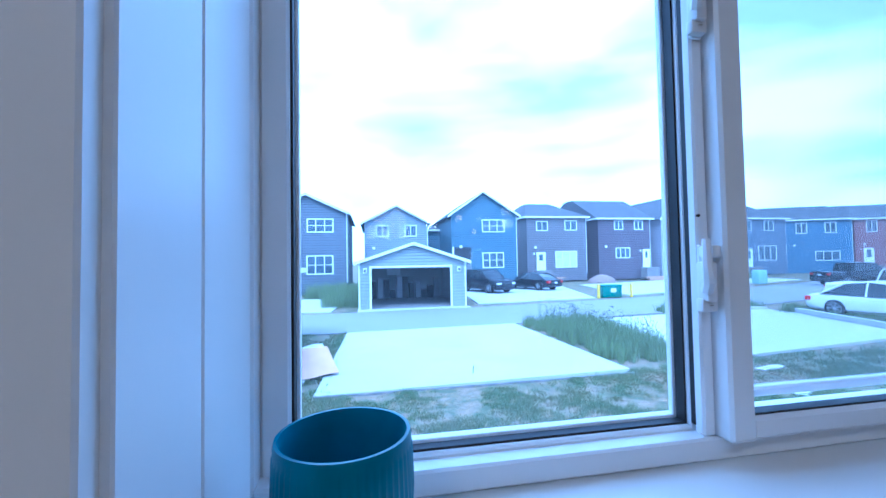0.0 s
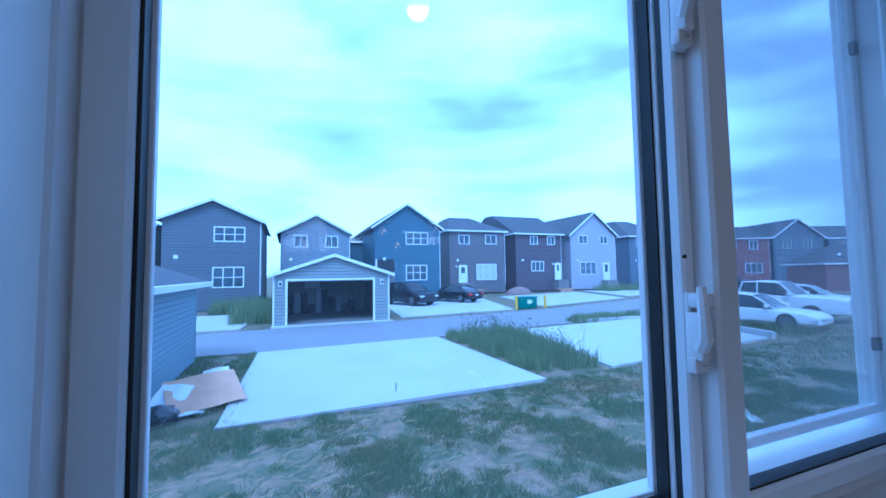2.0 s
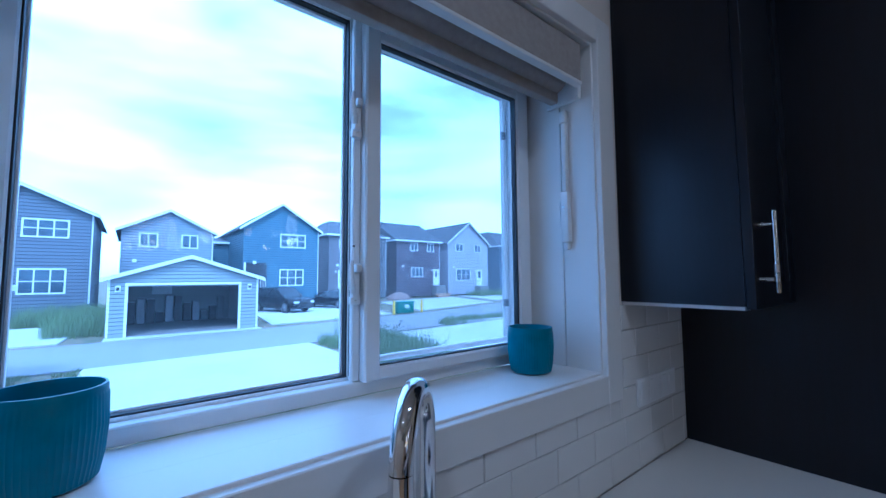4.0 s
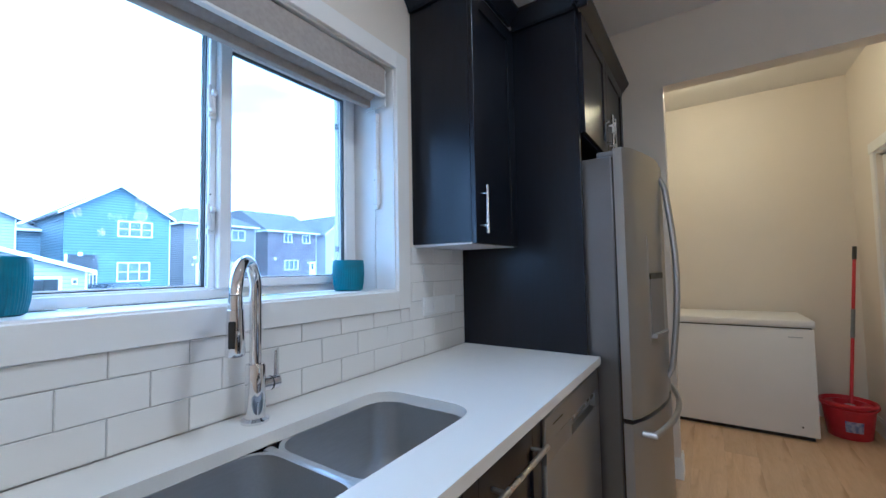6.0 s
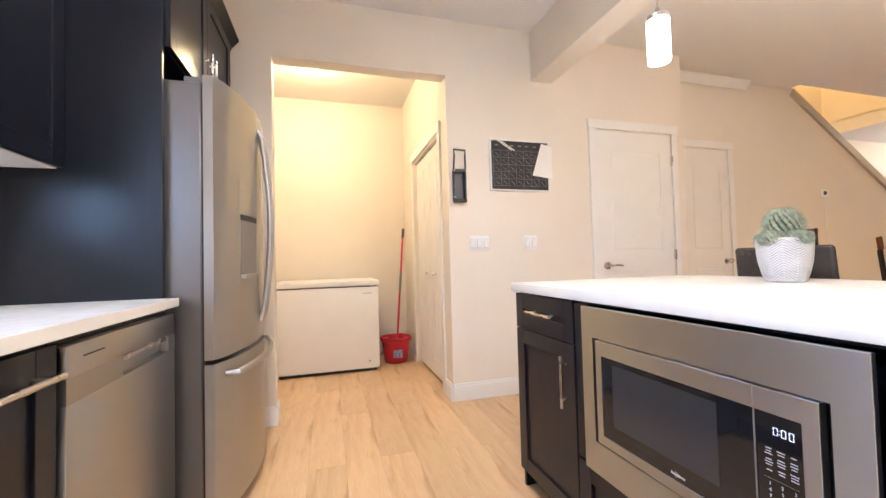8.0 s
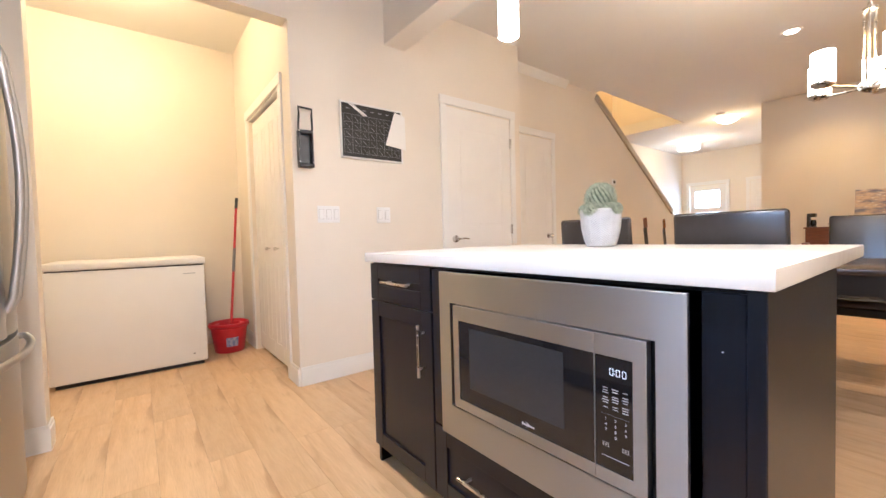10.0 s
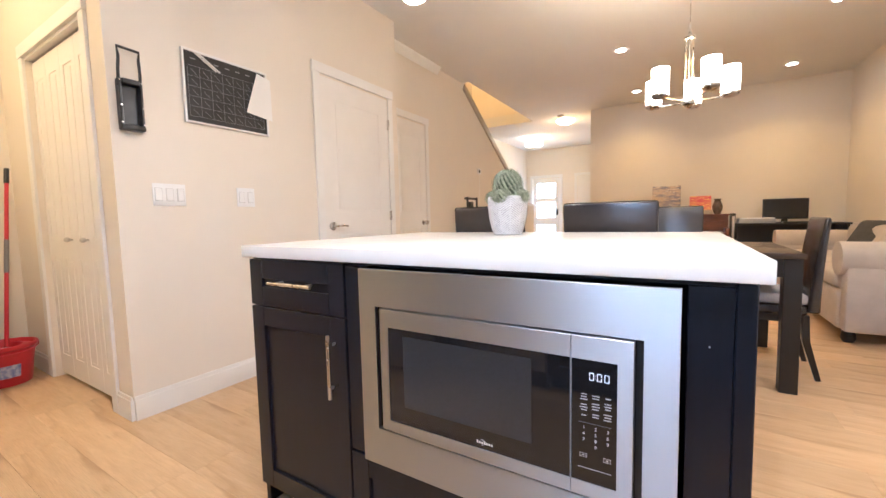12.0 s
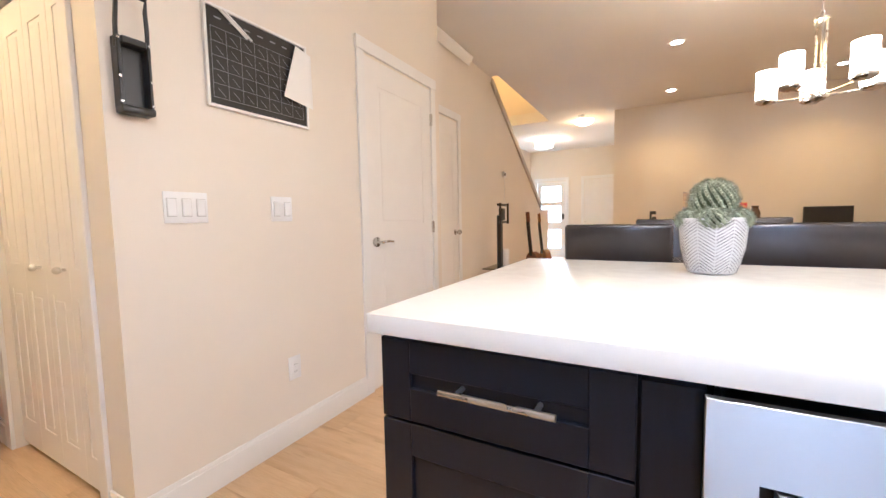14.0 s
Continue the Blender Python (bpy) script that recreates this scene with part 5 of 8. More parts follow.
for k in range(n_):
    a0, a1 = radians(160 + 5 * k), radians(165 + 5 * k)
    q = []
    for a, r, z in ((a0, 0.133, 0.06), (a1, 0.133, 0.06), (a1, 0.143, 0.14), (a0, 0.143, 0.14)):
        q.append(bm.verts.new((bx_ + r * math.cos(a), by_ + r * math.sin(a), z)))
    bm.faces.new(q)
part("sticker", bm, Mat("blue_sticker", (0.06, 0.12, 0.40), 0.4).vary(30, 0.8, other=(0.6, 0.6, 0.65)).m, bk, "blue and white sticker")
mop = thing("mop", (3.93, -2.42, 0.1), "red and dark grey mop handle standing in the bucket", "mop")
a_, b_ = Vector((3.90, -2.44, 0.12)), Vector((4.20, -2.59, 1.40))
part("handle_lower", tube(bmesh.new(), a_, a_.lerp(b_, 0.45), 0.011, n=12), red_plastic, mop)
part("handle_joint", tube(bmesh.new(), a_.lerp(b_, 0.45), a_.lerp(b_, 0.62), 0.013, n=12), steel_side, mop, "dark grey joint")
part("handle_upper", tube(bmesh.new(), a_.lerp(b_, 0.62), a_.lerp(b_, 0.92), 0.011, n=12), red_plastic, mop)
part("handle_grip", tube(bmesh.new(), a_.lerp(b_, 0.92), b_, 0.014, n=12), black_plastic, mop, "black grip")
part("mop_head", lathe(bmesh.new(), [(0.0, 0.06), (0.03, 0.055), (0.06, 0.0), (0.05, -0.04), (0, -0.04)], (3.90, -2.44, 0.17), 16), cushion_cloth, mop)
# fitting hidden above the opening, added to light the back hall
hl = thing("hall_ceiling_light", (3.3, -1.6, C), "unseen flush ceiling light added to light the back hall", "lamp")
part("glass_bowl", lathe(bmesh.new(), [(0.0, -0.085), (0.06, -0.078), (0.12, -0.05), (0.15, -0.015), (0.152, -0.006)], (3.3, -1.62, C), 32), glow("lit_bowl", (1.0, 0.80, 0.5), 4.0), hl, "glowing frosted bowl")
part("light_rim", lathe(bmesh.new(), [(0.16, -0.006), (0.162, -0.018), (0.150, -0.02), (0.150, -0.006)], (3.3, -1.62, C), 32), nickel, hl)
lamp_point("hall_bulb", (3.3, -1.62, C - 0.2), 12, 0.08, (1.0, 0.60, 0.22))

# ---- things on the east wall ----
E_ = EAST_X
brd = thing("memo_board", (E_, -3.2, 1.75), "white-framed blackboard calendar with chalk lines and a paper held to it", "board")
by0, by1, bz0, bz1 = -3.477, -2.965, 1.553, 1.955
bm = bmesh.new()
for a in ((by0, by0 + 0.012, bz0, bz1), (by1 - 0.012, by1, bz0, bz1), (by0 + 0.012, by1 - 0.012, bz0, bz0 + 0.012), (by0 + 0.012, by1 - 0.012, bz1 - 0.012, bz1)):
    box(bm, E_ - 0.018, E_ - 0.002, a[0], a[1], a[2], a[3], 0.0015)
part("board_frame", bm, trim_paint, brd, "white frame")
part("board_slate", B(E_ - 0.010, E_ - 0.003, by0 + 0.010, by1 - 0.010, bz0 + 0.010, bz1 - 0.010), Mat("chalkboard", (0.028, 0.027, 0.028), 0.6).vary(6, 0.5).m, brd, "dark slate")
bm = bmesh.new()
chalk = Mat("chalk", (0.30, 0.30, 0.30), 0.9).m
for k in range(6):
    z = bz0 + 0.04 + k * 0.055
    box(bm, E_ - 0.0112, E_ - 0.0104, by0 + 0.03, by1 - 0.03, z, z + 0.0016)
for k in range(8):
    y = by0 + 0.03 + k * (by1 - by0 - 0.06) / 7
    box(bm, E_ - 0.0112, E_ - 0.0104, y, y + 0.0016, bz0 + 0.04, bz0 + 0.315)
for r in range(5):
    for c_ in range(7):
        y0 = by0 + 0.045 + c_ * (by1 - by0 - 0.06) / 7
        z0 = bz0 + 0.05 + r * 0.055
        prism(bm, [(y0, z0), (y0 + 0.03, z0 + 0.028), (y0 + 0.032, z0 + 0.027), (y0 + 0.002, z0 - 0.001)], "x", E_ - 0.0112, E_ - 0.0105)
for c_ in range(7):
    y0 = by0 + 0.05 + c_ * (by1 - by0 - 0.06) / 7
    box(bm, E_ - 0.0112, E_ - 0.0104, y0, y0 + 0.028, bz1 - 0.05, bz1 - 0.044)
part("chalk_lines", bm, chalk, brd, "faint chalk grid and strokes")
for k in (0, 1):
    part("chalk_marker", tube(bmesh.new(), (E_ - 0.020, by1 - 0.055 - 0.022 * k, bz1 - 0.008), (E_ - 0.018, by1 - 0.185 - 0.022 * k, bz1 - 0.085), 0.0045, n=10), trim_paint, brd, "white chalk marker")
bm = bmesh.new()
ya, yb, yc = -3.405, -3.50, -3.335
pts = [(ya, 1.935), (-3.498, 1.915), (-3.502, 1.655), (-3.315, 1.675)]
lo = [bm.verts.new((E_ - 0.022 - (0.012 if k == 3 else 0), p[0], p[1])) for k, p in enumerate(pts)]
hi = [bm.verts.new((E_ - 0.0215 - (0.012 if k == 3 else 0), p[0], p[1])) for k, p in enumerate(pts)]
bm.faces.new(lo)
bm.faces.new(hi[::-1])
for k in range(4):
    bm.faces.new((lo[k], lo[(k + 1) % 4], hi[(k + 1) % 4], hi[k]))
part("pinned_paper", bm, trim_paint, brd, "loose white sheet")

rk = thing("can_crusher", (E_, -2.76, 1.75), "black metal wall-mounted can crusher with a loop handle", "tool")
cy0, cy1 = -2.760, -2.662
bm = bmesh.new()
box(bm, E_ - 0.045, E_ - 0.002, cy0, cy0 + 0.012, 1.47, 1.70, 0.003)
box(bm, E_ - 0.045, E_ - 0.002, cy1 - 0.012, cy1, 1.47, 1.70, 0.003)
box(bm, E_ - 0.055, E_ - 0.002, cy0, cy1, 1.455, 1.48, 0.006, 2)
box(bm, E_ - 0.010, E_ - 0.002, cy0 + 0.01, cy1 - 0.01, 1.47, 1.70)
part("crusher_body", bm, black_plastic, rk, "black crusher frame")
part("crusher_plate", B(E_ - 0.050, E_ - 0.006, cy0 + 0.012, cy1 - 0.012, 1.675, 1.70, 0.004), black_plastic, rk)
pts = [(E_ - 0.03, cy0 + 0.004, 1.66), (E_ - 0.036, cy0 + 0.004, 1.74), (E_ - 0.04, cy0 + 0.008, 1.80), (E_ - 0.04, cy0 + 0.004, 1.84), (E_ - 0.04, cy1 - 0.004, 1.845), (E_ - 0.04, cy1 - 0.008, 1.80), (E_ - 0.036, cy1 - 0.004, 1.74), (E_ - 0.03, cy1 - 0.004, 1.66)]
part("crusher_handle", sweep(bmesh.new(), pts, 0.007, 8), black_plastic, rk, "black loop handle")
for y in (cy0 + 0.004, cy1 - 0.004):
    for z in (1.49, 1.57, 1.69):
        part("crusher_bolt", tube(bmesh.new(), (E_ - 0.047, y, z), (E_ - 0.043, y, z), 0.004, n=8), nickel, rk, "small bright bolt")


def wall_plate(name, y0, y1, z0, z1, gangs, label, kind="toggle", x=EAST_X):
    p_ = thing(name, (x, (y0 + y1) / 2, (z0 + z1) / 2), label, "switch" if kind != "outlet" else "socket")
    part("plate", B(x - 0.007, x - 0.001, y0, y1, z0, z1, 0.002, 2), vinyl, p_)
    w = (y1 - y0) / gangs
    for k in range(gangs):
        c_ = y0 + (k + 0.5) * w
        if kind == "outlet":
            part("socket_face", B(x - 0.010, x - 0.006, c_ - 0.016, c_ + 0.016, (z0 + z1) / 2 - 0.034, (z0 + z1) / 2 + 0.034, 0.002), vinyl, p_)
            for zz in (-0.018, 0.018):
                for yy in (-0.006, 0.006):
                    part("socket_slot", B(x - 0.0105, x - 0.0098, c_ + yy - 0.001, c_ + yy + 0.001, (z0 + z1) / 2 + zz - 0.004, (z0 + z1) / 2 + zz + 0.004), gasket, p_)
        else:
            part("rocker", B(x - 0.0115, x - 0.006, c_ - 0.0155, c_ + 0.0155, (z0 + z1) / 2 - 0.032, (z0 + z1) / 2 + 0.032, 0.002), vinyl, p_)
            part("rocker_gap", B(x - 0.0075, x - 0.0065, c_ - 0.0175, c_ + 0.0175, (z0 + z1) / 2 - 0.034, (z0 + z1) / 2 + 0.034), grout, p_)
    return p_


wall_plate("light_switch", -2.942, -2.783, 1.092, 1.208, 3, "white three-gang rocker switch plate")
wall_plate("light_switch", -3.352, -3.236, 1.092, 1.208, 2, "white two-gang rocker switch plate")
wall_plate("wall_outlet", -3.361, -3.289, 0.31, 0.425, 1, "white wall outlet near the floor", "outlet")
th = thing("thermostat", (STAIR_X, -7.19, 1.67), "small white thermostat with a dark face and a hanging cable", "thermostat")
part("thermostat_body", B(STAIR_X - 0.025, STAIR_X - 0.001, -7.24, -7.14, 1.64, 1.72, 0.008, 2), vinyl, th)
part("thermostat_face", B(STAIR_X - 0.028, STAIR_X - 0.024, -7.20, -7.15, 1.66, 1.70, 0.004), black_plastic, th)
part("hanging_cable", sweep(bmesh.new(), [(STAIR_X - 0.012, -7.19, 1.64), (STAIR_X - 0.014, -7.195, 1.5), (STAIR_X - 0.01, -7.185, 1.3), (STAIR_X - 0.012, -7.19, 1.1)], 0.003, 6), vinyl, th)

# ---- ceiling fittings ----
pot_rim = Mat("white_lamp_rim", (0.78, 0.76, 0.73), 0.4).m
# the three kitchen fittings only house the added fill lamps
for px_, py_ in POTS:
    s_ = thing("recessed_light", (px_, py_, C), "round white recessed ceiling light, lit", "lamp", "recessed ceiling lights")
    part("lamp_rim", lathe(bmesh.new(), [(0.052, -0.004), (0.056, -0.008), (0.078, -0.006), (0.082, -0.0005), (0.052, -0.001)], (px_, py_, C), 28), pot_rim, s_)
    part("lamp_lens", tube(bmesh.new(), (px_, py_, C - 0.004), (px_, py_, C - 0.001), 0.052, n=28), pot_glow, s_, "glowing lens")
for x, y, r, nm in ((2.20, -9.72, 0.17, "flush"),):
    s_ = thing("flush_ceiling_light", (x, y, C), "round frosted flush ceiling light in the hall, lit", "lamp")
    part("glass_bowl", lathe(bmesh.new(), [(0.0, -0.09), (0.07, -0.082), (0.13, -0.055), (r, -0.01), (r, -0.004)], (x, y, C), 32), glow("lit_bowl_hall", (1.0, 0.80, 0.5), 4.0), s_, "glowing frosted bowl")
    lamp_point("hall_bulb", (x, y, C - 0.25), 3.5, 0.1)
s_ = thing("drum_ceiling_light", (3.2, -11.0, C), "white drum ceiling light near the entry, lit", "lamp")
part("drum_shade", lathe(bmesh.new(), [(0.0, -0.19), (0.19, -0.19), (0.2, -0.18), (0.2, -0.06), (0.0, -0.06)], (3.25, -11.0, C), 32), glow("lit_drum", (1.0, 0.80, 0.5), 3.5), s_, "glowing drum shade")
part("drum_stem", tube(bmesh.new(), (3.25, -11.0, C - 0.06), (3.25, -11.0, C), 0.06, n=20), nickel, s_)
lamp_point("entry_bulb", (3.0, -11.2, C - 0.5), 5, 0.1)
# unseen lamp without a fitting, added for the stairwell's yellow light
lamp_point("stairwell_fill", (3.5, -8.0, 4.6), 18, 0.12)
sd = thing("smoke_alarm", (2.16, -9.32, C), "white round smoke alarm on the ceiling", "alarm")
part("alarm_body", lathe(bmesh.new(), [(0.0, -0.035), (0.045, -0.033), (0.06, -0.015), (0.06, 0)], (2.18, -9.30, C), 24), vinyl, sd)

ch = thing("chandelier", (0.19, -5.02, 1.8), "brushed nickel five-arm chandelier with lit frosted glass cylinders", "chandelier")
cx_, cy_ = 0.20, -5.06
for dx, dy in ((0.022, 0), (-0.022, 0), (0, 0.022)):
    part("column_rod", tube(bmesh.new(), (cx_ + dx, cy_ + dy, 1.76), (cx_ + dx, cy_ + dy, 2.17), 0.006, n=10), nickel, ch)
part("column_top", lathe(bmesh.new(), [(0.0, 2.22), (0.012, 2.21), (0.012, 2.185), (0.032, 2.18), (0.034, 2.165), (0.0, 2.16)], (cx_, cy_, 0), 20), nickel, ch)
part("column_hub", lathe(bmesh.new(), [(0.0, 1.715), (0.02, 1.72), (0.04, 1.735), (0.045, 1.755), (0.04, 1.77), (0.0, 1.775)], (cx_, cy_, 0), 24), nickel, ch)
part("hanging_rod", tube(bmesh.new(), (cx_, cy_, 2.2), (cx_, cy_, C - 0.02), 0.004, n=8), nickel, ch)
part("ceiling_rose", lathe(bmesh.new(), [(0.0, -0.03), (0.05, -0.025), (0.065, -0.004), (0.065, 0)], (cx_, cy_, C), 24), nickel, ch)
for k in range(5):
    a = radians(72 * k + 47)
    ex, ey = cx_ + 0.240 * math.cos(a), cy_ + 0.240 * math.sin(a)
    part("chandelier_arm", sweep(bmesh.new(), [(cx_ + 0.03 * math.cos(a), cy_ + 0.03 * math.sin(a), 1.75), (ex, ey, 1.765)], 0.006, 10), nickel, ch, "slim nickel arm")
    part("lamp_cup", lathe(bmesh.new(), [(0.0, 1.755), (0.035, 1.757), (0.054, 1.77), (0.055, 1.785), (0.0, 1.786)], (ex, ey, 0), 24), nickel, ch, "nickel cup")
    part("lamp_shade", lathe(bmesh.new(), [(0.0, 1.787), (0.052, 1.787), (0.053, 1.79), (0.053, 1.952), (0.049, 1.952), (0.049, 1.80), (0.0, 1.80)], (ex, ey, 0), 28), lamp_glass, ch, "glowing frosted glass cylinder")
lamp_point("chandelier_bulbs", (cx_, cy_, 2.02), 9, 0.22)

# ---- dining place ----
TX0, TX1, TY0, TY1, TZ = -0.34, 1.55, -5.50, -4.52, 0.765
tb = thing("dining_table", ((TX0 + TX1) / 2, (TY0 + TY1) / 2, 0), "black-brown rectangular wooden dining table with square legs", "table")
part("tabletop", B(TX0, TX1, TY0, TY1, TZ - 0.03, TZ, 0.003, 2), Mat("brown_table_top", (0.06, 0.038, 0.028), 0.22).vary(5, 0.5, (1, 9, 9)).m, tb)
bm = bmesh.new()
box(bm, TX0 + 0.02, TX1 - 0.02, TY1 - 0.045, TY1 - 0.02, TZ - 0.13, TZ - 0.031)
box(bm, TX0 + 0.02, TX1 - 0.02, TY0 + 0.02, TY0 + 0.045, TZ - 0.13, TZ - 0.031)
box(bm, TX0 + 0.02, TX0 + 0.045, TY0 + 0.045, TY1 - 0.045, TZ - 0.13, TZ - 0.031)
box(bm, TX1 - 0.045, TX1 - 0.02, TY0 + 0.045, TY1 - 0.045, TZ - 0.13, TZ - 0.031)
part("table_apron", bm, black_wood, tb)
for x in (TX0 + 0.05, TX1 - 0.05):
    for y in (TY0 + 0.05, TY1 - 0.05):
        part("table_leg", B(x - 0.04, x + 0.04, y - 0.04, y + 0.04, 0, TZ - 0.031, 0.003), black_wood, tb)


def dining_chair():
    """Seat faces +y from the origin."""
    c_ = thing("dining_chair", (0, 0, 0), "dark brown leather dining chair with a tall padded back", "chair", "chairs round the table")
    part("seat", B(-0.22, 0.22, -0.20, 0.22, 0.42, 0.485, 0.022, 3), leather, c_, "dark brown leather seat")
    part("seat_frame", B(-0.205, 0.205, -0.19, 0.21, 0.37, 0.421, 0.004), black_wood, c_)
    bm = bmesh.new()
    n = 8
    prof = []
    for k in range(n + 1):
        u = k / n
        prof.append((-0.195 - 0.060 * u ** 1.3, 0.44 + 0.612 * u))
    outer = prof + [(y - 0.060 + 0.032 * (i / n), z) for i, (y, z) in reversed(list(enumerate(prof)))]
    prism(bm, [(p[0], p[1]) for p in outer], "x", -0.212, 0.212)
    edges = [e for e in bm.edges if len(e.link_faces) == 2 and e.calc_face_angle() > 0.9]
    bmesh.ops.bevel(bm, geom=edges, offset=0.016, segments=3, affect="EDGES", profile=0.5)
    part("backrest", bm, leather, c_, "padded dark leather back")
    for x in (-0.185, 0.185):
        part("leg", sweep(bmesh.new(), [(x, 0.185, 0.40), (x, 0.19, 0.0)], [0.026, 0.018], 4), black_wood, c_)
        part("leg", sweep(bmesh.new(), [(x, -0.19, 0.42), (x, -0.20, 0.25), (x, -0.26, 0.0)], [0.027, 0.024, 0.018], 4), black_wood, c_)
    return c_


first = dining_chair()
first.matrix_basis = pose(0.52, -4.10, 0, 0, 0, 180)
for x, y, a in ((1.15, -4.10, 180), (0.27, -5.75, 0), (0.95, -5.75, 0)):
    copy_thing(first, pose(x, y, 0, 0, 0, a))
cc = copy_thing(first, pose(-0.22, -5.02, 0, 0, 0, -92))
cc.scale = (1, 1, 0.90)
cc["label"] = "dark leather dining chair at the table's end"
cu_ = thing("seat_cushion", (-0.2, -5.02, 0.485), "pale patterned seat cushion on a dining chair", "cushion")
bm = B(-0.42, 0.0, -5.23, -4.81, 0.438, 0.50, 0.027, 4)
part("cushion_pad", bm, cushion_cloth, cu_)

# ---- living place ----
pn = thing("upright_piano", (0.35, -9.0, 0), "red-brown wooden upright piano with a fallboard and music shelf", "piano")
px0_, px1_, py_b, pf = -0.36, 1.10, SOUTH_Y + 0.03, -8.72
part("piano_case", B(px0_, px1_, py_b, py_b + 0.26, 0.05, 0.945, 0.004), red_wood, pn)
part("piano_lid", B(px0_ - 0.015, px1_ + 0.015, py_b, py_b + 0.29, 0.945, 0.965, 0.004), red_wood, pn)
part("key_bed", B(px0_ + 0.02, px1_ - 0.02, py_b + 0.26, pf, 0.62, 0.69, 0.006), red_wood, pn)
part("fallboard", B(px0_ + 0.06, px1_ - 0.06, py_b + 0.26, py_b + 0.29, 0.74, 0.86, 0.004), red_wood, pn)
part("piano_keys", B(px0_ + 0.08, px1_ - 0.08, py_b + 0.29, pf - 0.02, 0.69, 0.705, 0.001), Mat("ivory_keys", (0.65, 0.63, 0.56), 0.3).m, pn, "white keys")
bm = bmesh.new()
for k in range(34):
    x = px0_ + 0.10 + k * 0.037
    if k % 7 not in (2, 6):
        box(bm, x, x + 0.012, py_b + 0.29, py_b + 0.38, 0.706, 0.716)
part("black_keys", bm, black_plastic, pn)
for x in (px0_, px1_ - 0.05):
    part("piano_cheek", B(x, x + 0.05, py_b + 0.26, pf, 0.62, 0.76, 0.008, 2), red_wood, pn)
    part("piano_leg", lathe(bmesh.new(), [(0.025, 0.0), (0.03, 0.03), (0.022, 0.06), (0.032, 0.3), (0.036, 0.5), (0.03, 0.55), (0.04, 0.62)], (x + 0.025, pf - 0.05, 0), 16), red_wood, pn)
part("lower_panel", B(px0_ + 0.05, px1_ - 0.05, py_b + 0.26, py_b + 0.275, 0.08, 0.6, 0.004), red_wood, pn)
pt_mat = Mat("painted_scene", (0.55, 0.42, 0.30), 0.5).vary(7, 0.9, (1, 1, 4), 0.4, 0.6, other=(0.10, 0.12, 0.22)).vary(16, 0.8, (1, 1, 3), 0.55, 0.65, other=(0.75, 0.68, 0.60)).m
pt2_mat = Mat("painted_scene_sunset", (0.65, 0.25, 0.12), 0.5).vary(6, 0.9, (1, 1, 4), 0.45, 0.6, other=(0.55, 0.05, 0.10)).vary(14, 0.8, (1, 1, 3), 0.55, 0.62, other=(0.80, 0.50, 0.12)).m
for x0, x1, h, m_, lab in ((0.25, 0.645, 0.46, pt_mat, "small landscape painting leaning on the piano"), (-0.15, 0.13, 0.28, pt2_mat, "small red and yellow painting leaning on the piano")):
    p_ = thing("painting", ((x0 + x1) / 2, -9.0, 0.966), lab, "painting")
    bm = prism(bmesh.new(), [(-9.0, 0.966), (-9.02, 0.966), (-9.11, 0.966 + h), (-9.09, 0.966 + h)], "x", x0, x1)
    part("canvas", bm, m_, p_)
vs_ = thing("vase", (-0.22, -9.05, 0.966), "tall brown glazed vase on the piano", "vase")
part("vase_body", lathe(bmesh.new(), [(0.0, 0.0), (0.04, 0.0), (0.062, 0.06), (0.066, 0.12), (0.045, 0.18), (0.035, 0.20), (0.048, 0.225), (0.044, 0.225), (0.03, 0.20), (0.0, 0.19)], (-0.225, -9.0, 0.966), 28), Mat("brown_glaze", (0.16, 0.10, 0.07), 0.2).vary(20, 0.6).m, vs_)
bk_ = thing("book", (0.0, -8.98, 0.966), "small stack of closed books on the piano", "book")
part("book_stack", B(-0.17, -0.03, -9.02, -8.93, 0.966, 1.03, 0.003), Mat("cream_book", (0.5, 0.42, 0.3), 0.7).vary(40, 0.4, (1, 1, 8)).m, bk_)
rm = thing("coffee_maker", (1.0, -8.98, 0.966), "small black coffee maker on the piano's end", "appliance")
bm = B(1.0, 1.09, -9.08, -8.98, 0.966, 0.98, 0.003)
box(bm, 1.06, 1.09, -9.08, -8.98, 0.98, 1.11, 0.003)
box(bm, 1.0, 1.09, -9.08, -8.98, 1.10, 1.15, 0.006)
part("maker_body", bm, black_plastic, rm)
part("jug", lathe(bmesh.new(), [(0.0, 0.0), (0.028, 0.0), (0.032, 0.03), (0.026, 0.08), (0.0, 0.08)], (1.028, -9.03, 0.982), 18), black_glass, rm)
bw = thing("bowl", (0.83, -8.98, 0.966), "small dark bowl on the piano", "bowl")
part("bowl_shell", lathe(bmesh.new(), [(0.0, 0.0), (0.025, 0.0), (0.055, 0.045), (0.05, 0.045), (0.0, 0.012)], (0.83, -8.98, 0.966), 22), black_plastic, bw)

wc = thing("wicker_chair", (0.42, -8.35, 0), "honey-coloured rattan chair with a latticed curved back", "chair")
rattan = Mat("honey_rattan", (0.36, 0.17, 0.06), 0.5).vary(30, 0.4).m
bm = bmesh.new()
arc = [(0.42 + 0.23 * math.cos(math.pi * k / 12), -8.28, 0.80 + 0.20 * math.sin(math.pi * k / 12)) for k in range(13)]
sweep(bm, [(0.65, -8.28, 0.42)] + arc + [(0.19, -8.28, 0.42)], 0.014, 8)
part("back_hoop", bm, rattan, wc)
bm = bmesh.new()
